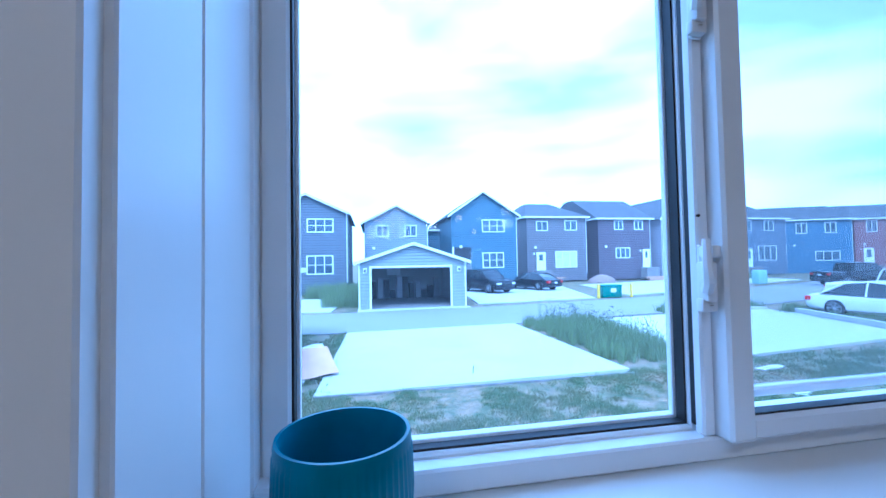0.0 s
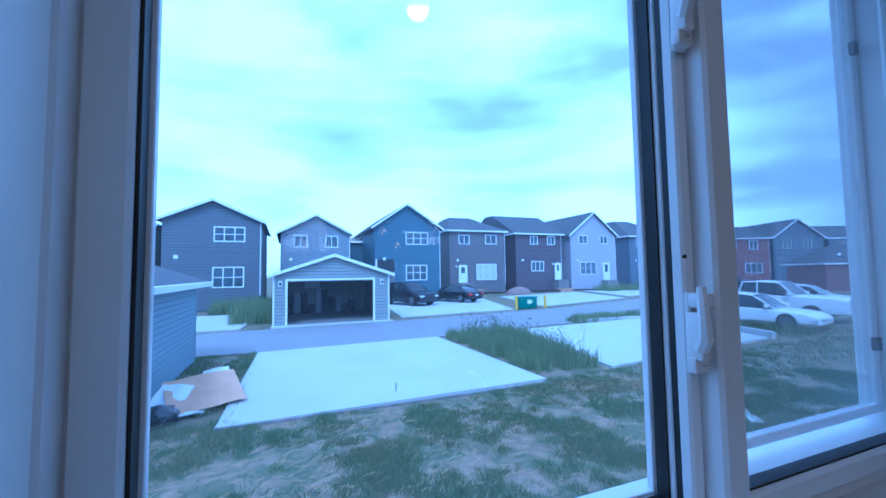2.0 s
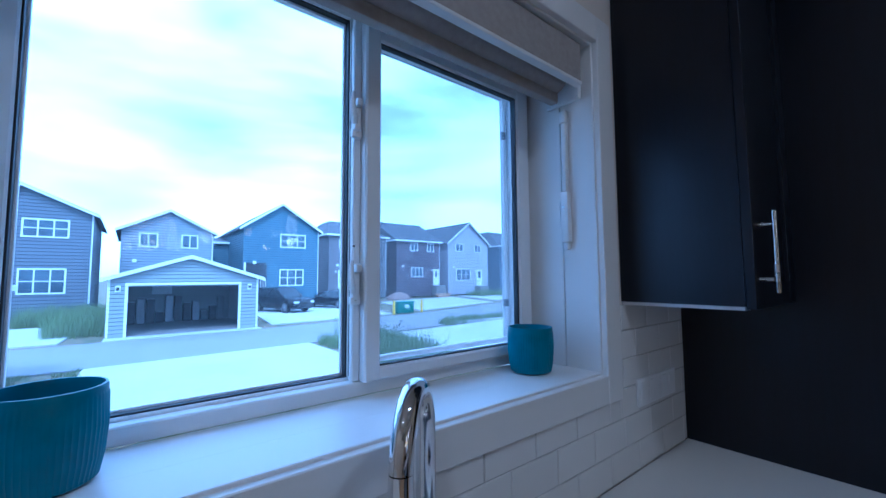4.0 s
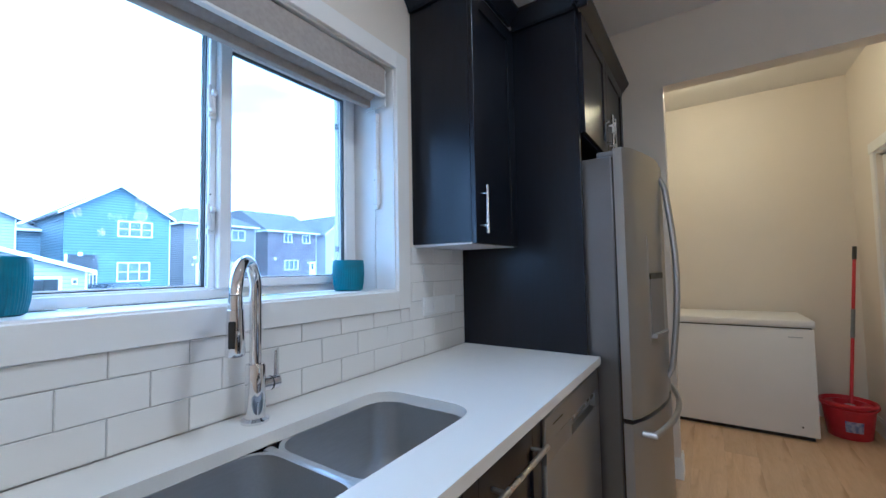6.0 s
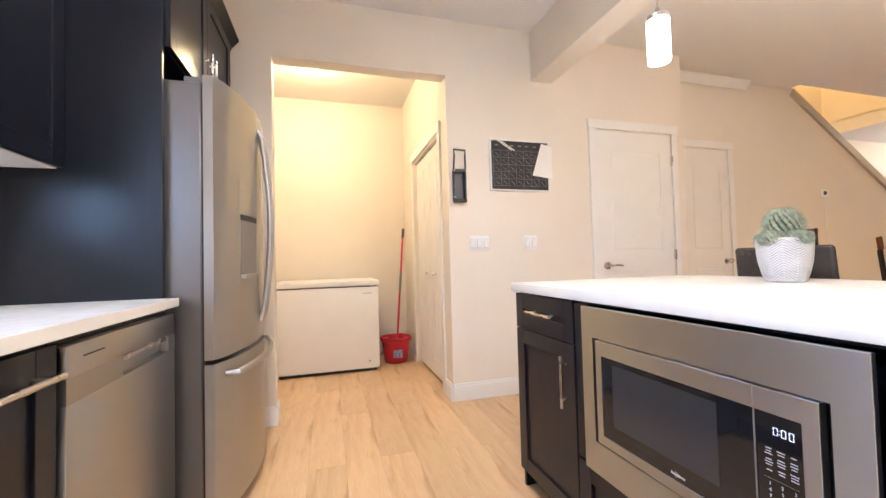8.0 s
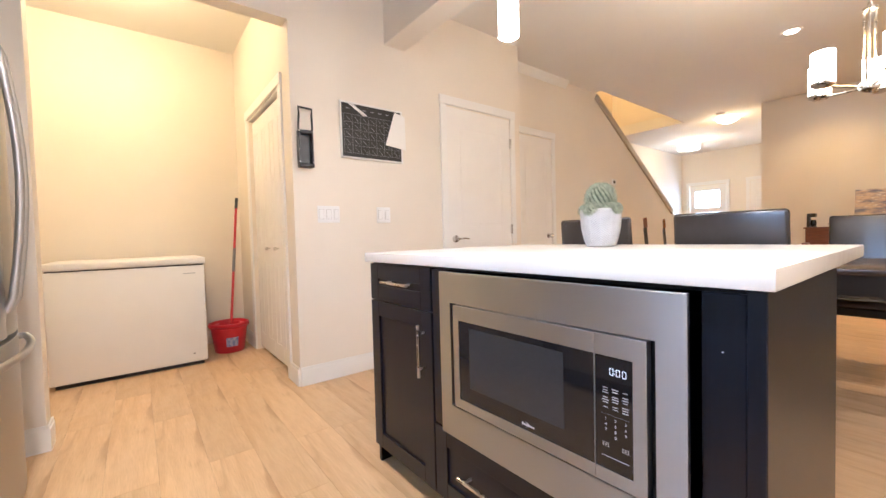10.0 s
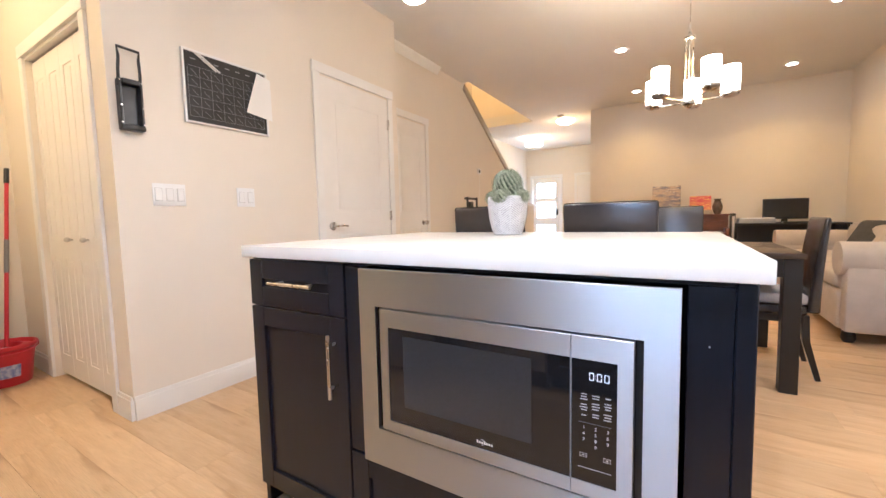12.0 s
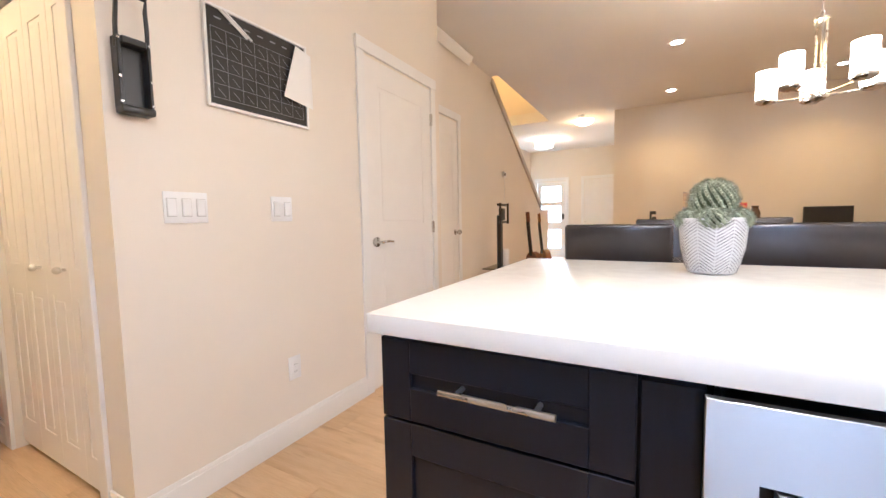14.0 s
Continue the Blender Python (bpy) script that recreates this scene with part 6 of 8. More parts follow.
for k in range(-5, 6):
    for s in (-1, 1):
        x0 = 0.42 + k * 0.045
        sweep(bm, [(max(min(x0 - s * 0.09, 0.64), 0.2), -8.28, 0.76), (max(min(x0 + s * 0.09, 0.62), 0.22), -8.28, 0.94)], 0.004, 5)
part("back_lattice", bm, rattan, wc, "open rattan lattice")
part("chair_seat", B(0.18, 0.66, -8.72, -8.27, 0.40, 0.45, 0.012, 2), rattan, wc)
for x in (0.20, 0.64):
    for y in (-8.29, -8.70):
        part("chair_leg", tube(bmesh.new(), (x, y, 0), (x, y, 0.41), 0.016, n=10), rattan, wc)

dk = thing("desk", (-0.95, -9.0, 0), "narrow dark wooden desk with an open shelf", "desk")
part("desk_top", B(-1.62, -0.44, SOUTH_Y + 0.02, -8.74, 0.80, 0.825, 0.003), black_wood, dk)
for x in (-0.47, -1.60):
    part("desk_side", B(x, x + 0.025, SOUTH_Y + 0.02, -8.74, 0.0, 0.80, 0.002), black_wood, dk)
part("desk_back", B(-1.575, -0.47, SOUTH_Y + 0.03, SOUTH_Y + 0.045, 0.35, 0.79), black_wood, dk)
sp = thing("speaker", (-0.42, -8.95, 0), "tall slim black and white floor speaker beside the desk", "speaker")
part("speaker_box", B(-0.435, -0.385, -9.05, -8.85, 0.0, 0.97, 0.004), black_plastic, sp)
part("speaker_front", B(-0.425, -0.395, -8.85, -8.843, 0.1, 0.93, 0.002), under_white, sp, "pale speaker strip")
mo = thing("monitor", (-1.0, -9.02, 0.825), "black flat computer monitor, switched off, on a stand", "monitor")
part("monitor_case", B(-1.265, -0.765, -9.10, -9.07, 0.875, 1.163, 0.004, 2), black_plastic, mo)
part("monitor_screen", B(-1.255, -0.775, -9.071, -9.0685, 0.89, 1.153), black_glass, mo, "dark screen")
part("monitor_stand", B(-1.05, -0.98, -9.12, -9.09, 0.83, 0.95, 0.003), black_plastic, mo)
part("monitor_foot", B(-1.12, -0.91, -9.16, -9.0, 0.825, 0.835, 0.003), black_plastic, mo)
pr = thing("printer", (-0.66, -8.95, 0.825), "flat grey and white printer on the desk", "printer")
part("printer_body", B(-0.88, -0.47, -9.1, -8.80, 0.826, 0.885, 0.008, 2), Mat("grey_plastic", (0.42, 0.42, 0.43), 0.45).vary(10, 0.15).m, pr)
part("printer_lid", B(-0.87, -0.48, -9.09, -8.81, 0.886, 0.90, 0.004), vinyl, pr)
kb = thing("keyboard", (-1.25, -8.85, 0.825), "black computer keyboard on the desk", "keyboard")
part("key_tray", B(-1.35, -0.95, -8.90, -8.77, 0.826, 0.845, 0.004), black_plastic, kb)

so_ = thing("sofa", (-1.15, -6.8, 0), "beige cloth sofa with rolled arms and loose dark cushions", "sofa")


def soft_block(nm, dims, r, m, parent, label=""):
    return part(nm, B(*dims, r, 4), m, parent, label)


# along the west wall, facing east
soft_block("sofa_base", (WEST_X + 0.02, -0.78, -8.05, -5.80, 0.10, 0.40), 0.03, sofa_cloth, so_)
soft_block("sofa_back", (WEST_X + 0.02, -1.38, -8.05, -5.85, 0.38, 0.84), 0.08, sofa_cloth, so_)
for y0 in (-8.0, -7.27, -6.54):
    soft_block("seat_cushion", (-1.40, -0.76, y0, y0 + 0.72, 0.40, 0.53), 0.05, sofa_cloth, so_)
for y0 in (-8.30, -5.95):
    bm = B(WEST_X + 0.03, -0.80, y0 + 0.03, y0 + 0.25, 0.10, 0.60, 0.02, 2)
    tube(bm, (WEST_X + 0.03, y0 + 0.14, 0.63), (-0.77, y0 + 0.14, 0.63), 0.125, n=28)
    part("rolled_arm", bm, sofa_cloth, so_, "rounded beige arm")
for x in (WEST_X + 0.08, -0.86):
    for y in (-8.15, -5.84):
        part("sofa_foot", lathe(bmesh.new(), [(0.03, 0.0), (0.045, 0.03), (0.04, 0.07), (0.03, 0.11)], (x, y, 0), 14), black_wood, so_, "dark bun foot")
for x, y, r, m, lab in ((-1.42, -6.35, 12, dark_cloth, "charcoal scatter cushion on the sofa"), (-1.35, -6.9, -10, sofa_cloth, "beige scatter cushion on the sofa"), (-1.38, -7.4, 14, dark_cloth, "charcoal scatter cushion on the sofa")):
    cu2 = thing("scatter_cushion", (x, y, 0.70), lab, "cushion", "cushions on the sofa")
    bm = B(-0.07, 0.07, -0.22, 0.22, -0.18, 0.22, 0.06, 4)
    for v in bm.verts:
        f = 1 - 0.25 * (abs(v.co.y) / 0.22) ** 4
        v.co.x *= f
    bmesh.ops.transform(bm, matrix=pose(x, y, 0.67, 0, -28, r), verts=bm.verts)
    part("cushion_pad", bm, m, cu2)
# a small side table of bent metal
stb = thing("side_table", (-1.2, -5.2, 0), "small side table with a dark metal frame and a pale top", "table")
part("side_top", B(-1.50, -1.05, -5.55, -4.95, 0.485, 0.50, 0.003), Mat("pale_grey_board", (0.45, 0.42, 0.38), 0.5).vary(6, 0.2, (1, 10, 1)).m, stb)
for y in (-5.53, -4.97):
    part("side_leg", sweep(bmesh.new(), [(-1.07, y, 0.48), (-1.12, y, 0.30), (-1.07, y, 0.0)], 0.012, 6), toe_dark, stb)
    part("side_leg", sweep(bmesh.new(), [(-1.48, y, 0.48), (-1.43, y, 0.30), (-1.48, y, 0.0)], 0.012, 6), toe_dark, stb)
part("side_stretcher", sweep(bmesh.new(), [(-1.12, -5.53, 0.30), (-1.12, -4.97, 0.30)], 0.008, 6), toe_dark, stb)

# stand, guitars and amplifier by the stair wall
st = thing("screen_stand", (2.6, -6.35, 0), "black floor stand with an empty screen bracket and a glass foot", "stand")
sx, sy = 2.62, -6.42
part("stand_base", B(sx - 0.26, sx + 0.18, sy - 0.28, sy + 0.28, 0.02, 0.03, 0.003), black_glass, st, "black glass foot")
part("stand_shelf", B(sx - 0.20, sx + 0.14, sy - 0.25, sy + 0.25, 0.50, 0.51, 0.003), black_glass, st, "black glass shelf")
bm = B(sx - 0.02, sx + 0.03, sy - 0.035, sy + 0.035, 0.03, 1.12, 0.003)
part("stand_column", bm, black_plastic, st)
bm = bmesh.new()
for y in (sy - 0.13, sy + 0.13):
    box(bm, sx - 0.06, sx - 0.04, y - 0.012, y + 0.012, 1.02, 1.26, 0.002)
for z in (1.04, 1.24):
    box(bm, sx - 0.045, sx - 0.025, sy - 0.17, sy + 0.17, z - 0.014, z + 0.014, 0.002)
box(bm, sx - 0.045, sx + 0.0, sy - 0.05, sy + 0.05, 1.06, 1.20, 0.004)
part("screen_bracket", bm, black_plastic, st, "black open bracket")


def guitar(x, y, lean, turn_, m):
    g = thing("guitar", (x, y, 0), "brown wooden guitar standing against the wall", "guitar", "guitars by the stairs")
    loc = Matrix.Translation((x, y, 0.10)) @ Euler((radians(0), radians(lean), radians(turn_))).to_matrix().to_4x4()
    bm = bmesh.new()
    out = []
    for k in range(28):
        a = 2 * math.pi * k / 28
        r = 0.17 - 0.03 * math.sin(a) - 0.028 * math.cos(2 * a)
        out.append((r * math.cos(a), 0.24 + 0.245 * math.sin(a)))
    lo = [bm.verts.new((p[0], -0.045, p[1])) for p in out]
    hi = [bm.verts.new((p[0], 0.045, p[1])) for p in out]
    bm.faces.new(lo)
    bm.faces.new(hi[::-1])
    for k in range(28):
        bm.faces.new((lo[k], hi[k], hi[(k + 1) % 28], lo[(k + 1) % 28]))
    bmesh.ops.recalc_face_normals(bm, faces=bm.faces)
    bmesh.ops.transform(bm, matrix=loc, verts=bm.verts)
    part("guitar_body", bm, m, g)
    bm = B(-0.025, 0.025, 0.03, 0.055, 0.42, 0.93)
    bmesh.ops.transform(bm, matrix=loc, verts=bm.verts)
    part("guitar_neck", bm, black_wood, g, "dark neck")
    bm = B(-0.035, 0.035, 0.02, 0.04, 0.93, 1.08, 0.004)
    bmesh.ops.transform(bm, matrix=loc, verts=bm.verts)
    part("guitar_head", bm, m, g)
    bm = tube(bmesh.new(), (0, 0.046, 0.27), (0, 0.050, 0.27), 0.045, n=20)
    bmesh.ops.transform(bm, matrix=loc, verts=bm.verts)
    part("sound_hole", bm, gasket, g)


guitar(2.55, -7.75, 8, -30, red_wood)
guitar(2.50, -8.25, 14, -50, Mat("amber_guitar_wood", (0.30, 0.12, 0.04), 0.25).vary(6, 0.4, (8, 1, 1)).m)
am = thing("small_speaker", (2.62, -7.2, 0.5), "small white cylindrical speaker", "speaker")
part("speaker_shell", lathe(bmesh.new(), [(0.0, 0.0), (0.06, 0.0), (0.062, 0.01), (0.062, 0.19), (0.055, 0.2), (0.0, 0.2)], (2.62, -6.55, 0.511), 24), vinyl, am)

# ---- tiles on the backsplash ----
tiles = thing("backsplash", (0, WALL_Y, CT), "glossy white subway tiles in running bond with grey joints", "backsplash", kind="structure")
bm = bmesh.new()
box(bm, WEST_X + 0.002, PANEL_X - 0.001, WALL_Y - 0.006, WALL_Y - 0.0005, CT, WZ0 - cw - 0.001)
box(bm, WX1 + cw + 0.001, PANEL_X - 0.001, WALL_Y - 0.006, WALL_Y - 0.0005, WZ0 - cw - 0.001, 1.3785)
part("grout_bed", bm, grout, tiles)
tile_meshes = {}


def tile(x0, x1, z0, z1):
    w, h = round(x1 - x0, 4), round(z1 - z0, 4)
    if (w, h) not in tile_meshes:
        bm = B(0, w, -0.0095, -0.005, 0, h)
        fr_ = [e for e in bm.edges if all(abs(v.co.y + 0.0095) < 1e-5 for v in e.verts)]
        bmesh.ops.bevel(bm, geom=fr_, offset=0.0016, segments=1, affect="EDGES")
        me = bpy.data.meshes.new("tile")
        bm.to_mesh(me)
        bm.free()
        me.materials.append(tile_glaze)
        tile_meshes[(w, h)] = me
    shared("tile", tile_meshes[(w, h)], tiles, (x0, 0, z0 - CT))


TW, TH, J = 0.154, 0.0785, 0.0022
for r in range(7):
    z0 = CT + 0.002 + r * TH
    off = 0.064 if r % 2 == 0 else -0.015
    x = off - TW * 12
    while x < PANEL_X:
        a, b = max(x + J / 2, WEST_X + 0.003), min(x + TW - J / 2, PANEL_X - 0.002)
        zt = z0 + TH - J
        limit = 1.378
        if zt > WZ0 - cw - 0.002:
            if b < WX1 + cw + 0.004:
                zt = min(zt, WZ0 - cw - 0.002)
            else:
                if a < WX1 + cw + 0.002:
                    if z0 < WZ0 - cw - 0.012:
                        tile(a, WX1 + cw + 0.001, z0, WZ0 - cw - 0.002)
                    a = WX1 + cw + 0.002
                zt = min(zt, limit)
        if b - a > 0.01 and zt - z0 > 0.008 and a > -0.75:
            tile(a, b, z0, zt)
        elif b - a > 0.01 and zt - z0 > 0.008:
            tile(a, b, z0, zt)
        x += TW

# ---- floor planks ----
wood = Mat("pale_oak_plank", (0.52, 0.37, 0.23), 0.36)
wood.mix(wood.ranged(wood.noise(2.6, (0.8, 7, 1), 4, 0.5, 0.8), 0.3, 0.7, 0, 1), (0.68, 0.49, 0.28), (0.56, 0.375, 0.195))
wood.mix(wood.ranged(wood.noise(2.2, (0.9, 5, 1), 3, 0.5, 1.2), 0.52, 0.72, 0, 0.7), wood.last_colour, (0.40, 0.25, 0.125))
wood.mix(wood.ranged(wood.noise(50, (0.25, 8, 1), 3), 0.4, 0.7, 0, 0.26), wood.last_colour, (0.26, 0.155, 0.08))
wood.random(0.09).rough(6, 0.34, 0.50).bump(60, 0.12, 0.0012, (0.3, 8, 1))
plank_me = {}
prnd = random.Random(7)


def plank(x0, x1, y0, y1, bag):
    """A plank with bevelled long edges, into a part or into the joined rest."""
    g = 0.0002
    co = [(x0 + g, y0 + g, -0.0015), (x1 - g, y0 + g, -0.0015), (x1 - g, y1 - g, -0.0015), (x0 + g, y1 - g, -0.0015),
          (x0 + 0.0007, y0 + 0.0007, -0.0004), (x1 - 0.0007, y0 + 0.0007, -0.0004), (x1 - 0.0007, y1 - 0.0007, -0.0004), (x0 + 0.0007, y1 - 0.0007, -0.0004)]
    bag.append(co)


FACES = [(4, 5, 6, 7), (0, 1, 5, 4), (1, 2, 6, 5), (2, 3, 7, 6), (3, 0, 4, 7)]
PW, PL = 0.182, 1.22
near, rest = [], []
row, y1 = 0, WALL_Y + 0.02
while y1 > FAR_Y:
    y0 = y1 - PW
    x = WEST_X - prnd.random() * PL
    while x < 4.3:
        a, b = max(x, WEST_X), min(x + PL, 4.3)
        if b - a > 0.02:
            plank(a, b, y0, y1, near if y1 > -9.3 else rest)
        x += PL
    y1 = y0
    row += 1
for k, co in enumerate(near[:300]):
    me = bpy.data.meshes.new("plank")
    c0 = co[0]
    me.from_pydata([(p[0] - c0[0], p[1] - c0[1], p[2]) for p in co], [], FACES)
    me.materials.append(wood.m)
    shared("plank", me, floor_ob, (c0[0], c0[1], 0))
verts, faces = [], []
for co in rest + near[300:]:
    n0 = len(verts)
    verts += co
    faces += [tuple(i + n0 for i in f) for f in FACES]
me = bpy.data.meshes.new("planks")
me.from_pydata(verts, [], faces)
me.materials.append(wood.m)
ob = tagged(new("planks", me), kind="stuff")
ob.parent = floor_ob

# ---- outdoors ----
G = GROUND
g_m = Mat("yard_soil_and_grass", (0.15, 0.16, 0.08), 0.95)
g_m.mix(g_m.ranged(g_m.noise(2.6, (1, 1, 1), 8, 0.72, 0.5), 0.44, 0.58, 0, 1), (0.075, 0.095, 0.040), (0.25, 0.19, 0.13))
g_m.mix(g_m.ranged(g_m.noise(9, (1, 1, 1), 5, 0.6), 0.45, 0.62, 0, 0.6), g_m.last_colour, (0.13, 0.115, 0.06))
g_m.bump(14, 0.8, 0.04, detail=6)
bm = bmesh.new()
bmesh.ops.create_grid(bm, x_segments=90, y_segments=40, size=1)
for v in bm.verts:
    v.co = Vector((3 + v.co.x * 14, 3.5 + v.co.y * 3.15, 0))
    v.co.z = G - 0.012 + 0.022 * noise.noise(Vector((v.co.x * 1.1, v.co.y * 1.1, 0))) + 0.012 * noise.noise(Vector((v.co.x * 4, v.co.y * 4, 3)))
lawn = structure("lawn", bm, g_m.m, "patchy green lawn with bare grey soil")
structure("ground", B(-900, 900, WALL_Y + 0.30, 1500, G - 0.4, G - 0.03), g_m.m, "patchy grass and soil that reaches the horizon")
concrete = Mat("pale_concrete", (0.46, 0.46, 0.45), 0.85).vary(0.5, 0.10, detail=6).vary(9, 0.10, lo=0.55, hi=0.75).bump(120, 0.2, 0.003).m
dark_conc = Mat("darker_concrete", (0.24, 0.23, 0.22), 0.9).vary(6, 0.4).m
asphalt = Mat("pale_lane_gravel", (0.26, 0.25, 0.26), 0.92).vary(0.35, 0.12, (0.4, 1.5, 1)).vary(40, 0.2).bump(150, 0.4, 0.006).m


def pad(name, pts, z, label, thick=0.1):
    bm = prism(bmesh.new(), pts, "z", z - thick, z)
    return structure(name, bm, concrete, label)


pad("parking_pad", [(-1.09, 6.63), (5.42, 6.86), (5.28, 13.35), (-0.86, 13.05)], G + 0.045, "plain pale concrete parking pad")
pad("parking_pad", [(7.62, 7.10), (15.65, 8.05), (17.3, 12.5), (17.4, 14.2), (8.7, 13.5)], G + 0.04, "neighbouring pale concrete parking pad")
pad("parking_pad", [(-6.5, 19.6), (-2.0, 19.4), (-1.5, 26.5), (-6.5, 27.0)], G + 0.03, "pale concrete drive across the lane")
pad("parking_pad", [(5.9, 20.6), (13.6, 21.3), (17.2, 33.2), (7.2, 31.5)], G + 0.03, "pale concrete drive with two parked cars")
pad("parking_pad", [(16.6, 22.3), (27.5, 25.5), (31, 36), (19.2, 33)], G + 0.03, "pale concrete drive beyond the green box")
pad("parking_pad", [(29.5, 27), (42, 31), (43, 38), (33, 37)], G + 0.03, "pale concrete drive")
pad("garage_apron", [(-0.7, 18.9), (5.1, 19.15), (5.05, 20.0), (-0.7, 19.9)], G + 0.035, "concrete strip before a garage door")
structure("pad_edge", B(-1.09, 5.42, 6.60, 6.635, G - 0.06, G + 0.035), dark_conc, "darker concrete edge of the pad").rotation_euler = (0, 0, 0.0)
bm = prism(bmesh.new(), [(-60, 13.6), (-0.9, 13.25), (5.2, 13.5), (18, 15.2), (40, 21), (70, 34), (70, 45), (38, 27.5), (17, 20.9), (5.2, 19.05), (-3, 18.7), (-60, 19.5)], "z", G - 0.12, G + 0.012)
structure("lane", bm, asphalt, "pale grey back lane between the yards")
kb_ = structure("kerb", prism(bmesh.new(), [(15.7, 7.95), (15.9, 7.93), (17.65, 12.7), (17.45, 12.75)], "z", G - 0.05, G + 0.22), concrete, "low concrete border beside a pad")
structure("kerb_lane_side", prism(bmesh.new(), [(12.8, 14.35), (17.4, 13.9), (17.45, 14.05), (12.85, 14.5)], "z", G - 0.05, G + 0.16), concrete, "low concrete border")

SIDING = {}


def siding(name, colour, rough=0.6):
    if name not in SIDING:
        SIDING[name] = Mat(name, colour, rough).vary(0.6, 0.12, (1, 1, 2)).vary(12, 0.10, (0.4, 0.4, 3)).m
    return SIDING[name]


house_trim = Mat("white_house_trim", (0.72, 0.73, 0.74), 0.5).vary(4, 0.06).m
shingle = Mat("grey_shingles", (0.10, 0.10, 0.11), 0.9).vary(3, 0.3, (1, 1, 1)).vary(18, 0.35, (1, 1, 6)).bump(20, 0.4, 0.02, (1, 1, 6)).m
house_glass = Mat("house_window_glass", (0.09, 0.12, 0.15), 0.08).vary(0.7, 0.5).m
pale_blind = Mat("pale_window_blind", (0.55, 0.57, 0.60), 0.6).vary(3, 0.15, (0.2, 0.2, 20)).m
shade_and_box_black = Mat("porch_shade_box_black", (0.03, 0.033, 0.04), 0.8).vary(2, 0.4).m


def laps(bm, a, b, z0, top, pitch=0.20, out=(0, -1), lip=0.032, gaps=()):
    """Lap boards along the wall from a to b. top(s) gives the height at the share s of its length; gaps: (s0, s1, z0, z1)."""
    a, b, o = Vector((*a, 0)), Vector((*b, 0)), Vector((*out, 0))
    z = z0
    zmax = max(top(k / 40) for k in range(41))
    while z < zmax - 0.02:
        zt = min(z + pitch, zmax)
        zm = (z + zt) / 2
        inside = [k / 80 for k in range(81) if top(k / 80) >= zm]
        if not inside:
            break
        spans = [(inside[0], inside[-1])]
        for s0, s1, g0, g1 in gaps:
            if g0 < zm < g1:
                spans = [p for q in spans for p in (((q[0], min(q[1], s0)), (max(q[0], s1), q[1])))]
        for s0, s1 in spans:
            if s1 - s0 < 0.004:
                continue
            p, q = a.lerp(b, s0), a.lerp(b, s1)
            v = [bm.verts.new(p + o * lip + Vector((0, 0, z))), bm.verts.new(q + o * lip + Vector((0, 0, z))), bm.verts.new(q + o * 0.003 + Vector((0, 0, zt))), bm.verts.new(p + o * 0.003 + Vector((0, 0, zt)))]
            bm.faces.new(v)
            u = [bm.verts.new(p + o * 0.004 + Vector((0, 0, z - pitch * 0.22))), bm.verts.new(q + o * 0.004 + Vector((0, 0, z - pitch * 0.22)))]
            bm.faces.new((u[0], u[1], v[1], v[0]))
        z += pitch


def house_window(h, x0, x1, z0, z1, y=0.0, cols=2, blind=False, bars=()):
    w = part("window", ring(bmesh.new(), x0, x1, z0, z1, 0.085, y - 0.07, y - 0.01, 0), house_trim, h)
    bm = bmesh.new()
    for k in range(1, cols):
        x = x0 + (x1 - x0) * k / cols
        box(bm, x - 0.035, x + 0.035, y - 0.06, y - 0.012, z0 + 0.08, z1 - 0.08)
    for f in bars:
        zz = z0 + (z1 - z0) * f
        box(bm, x0 + 0.08, x1 - 0.08, y - 0.058, y - 0.014, zz - 0.025, zz + 0.025)
    if cols > 1 or bars:
        part("window_bar", bm, house_trim, w)
    part("window_pane", B(x0 + 0.08, x1 - 0.08, y - 0.03, y - 0.018, z0 + 0.08, z1 - 0.08), pale_blind if blind else house_glass, w)
    return w


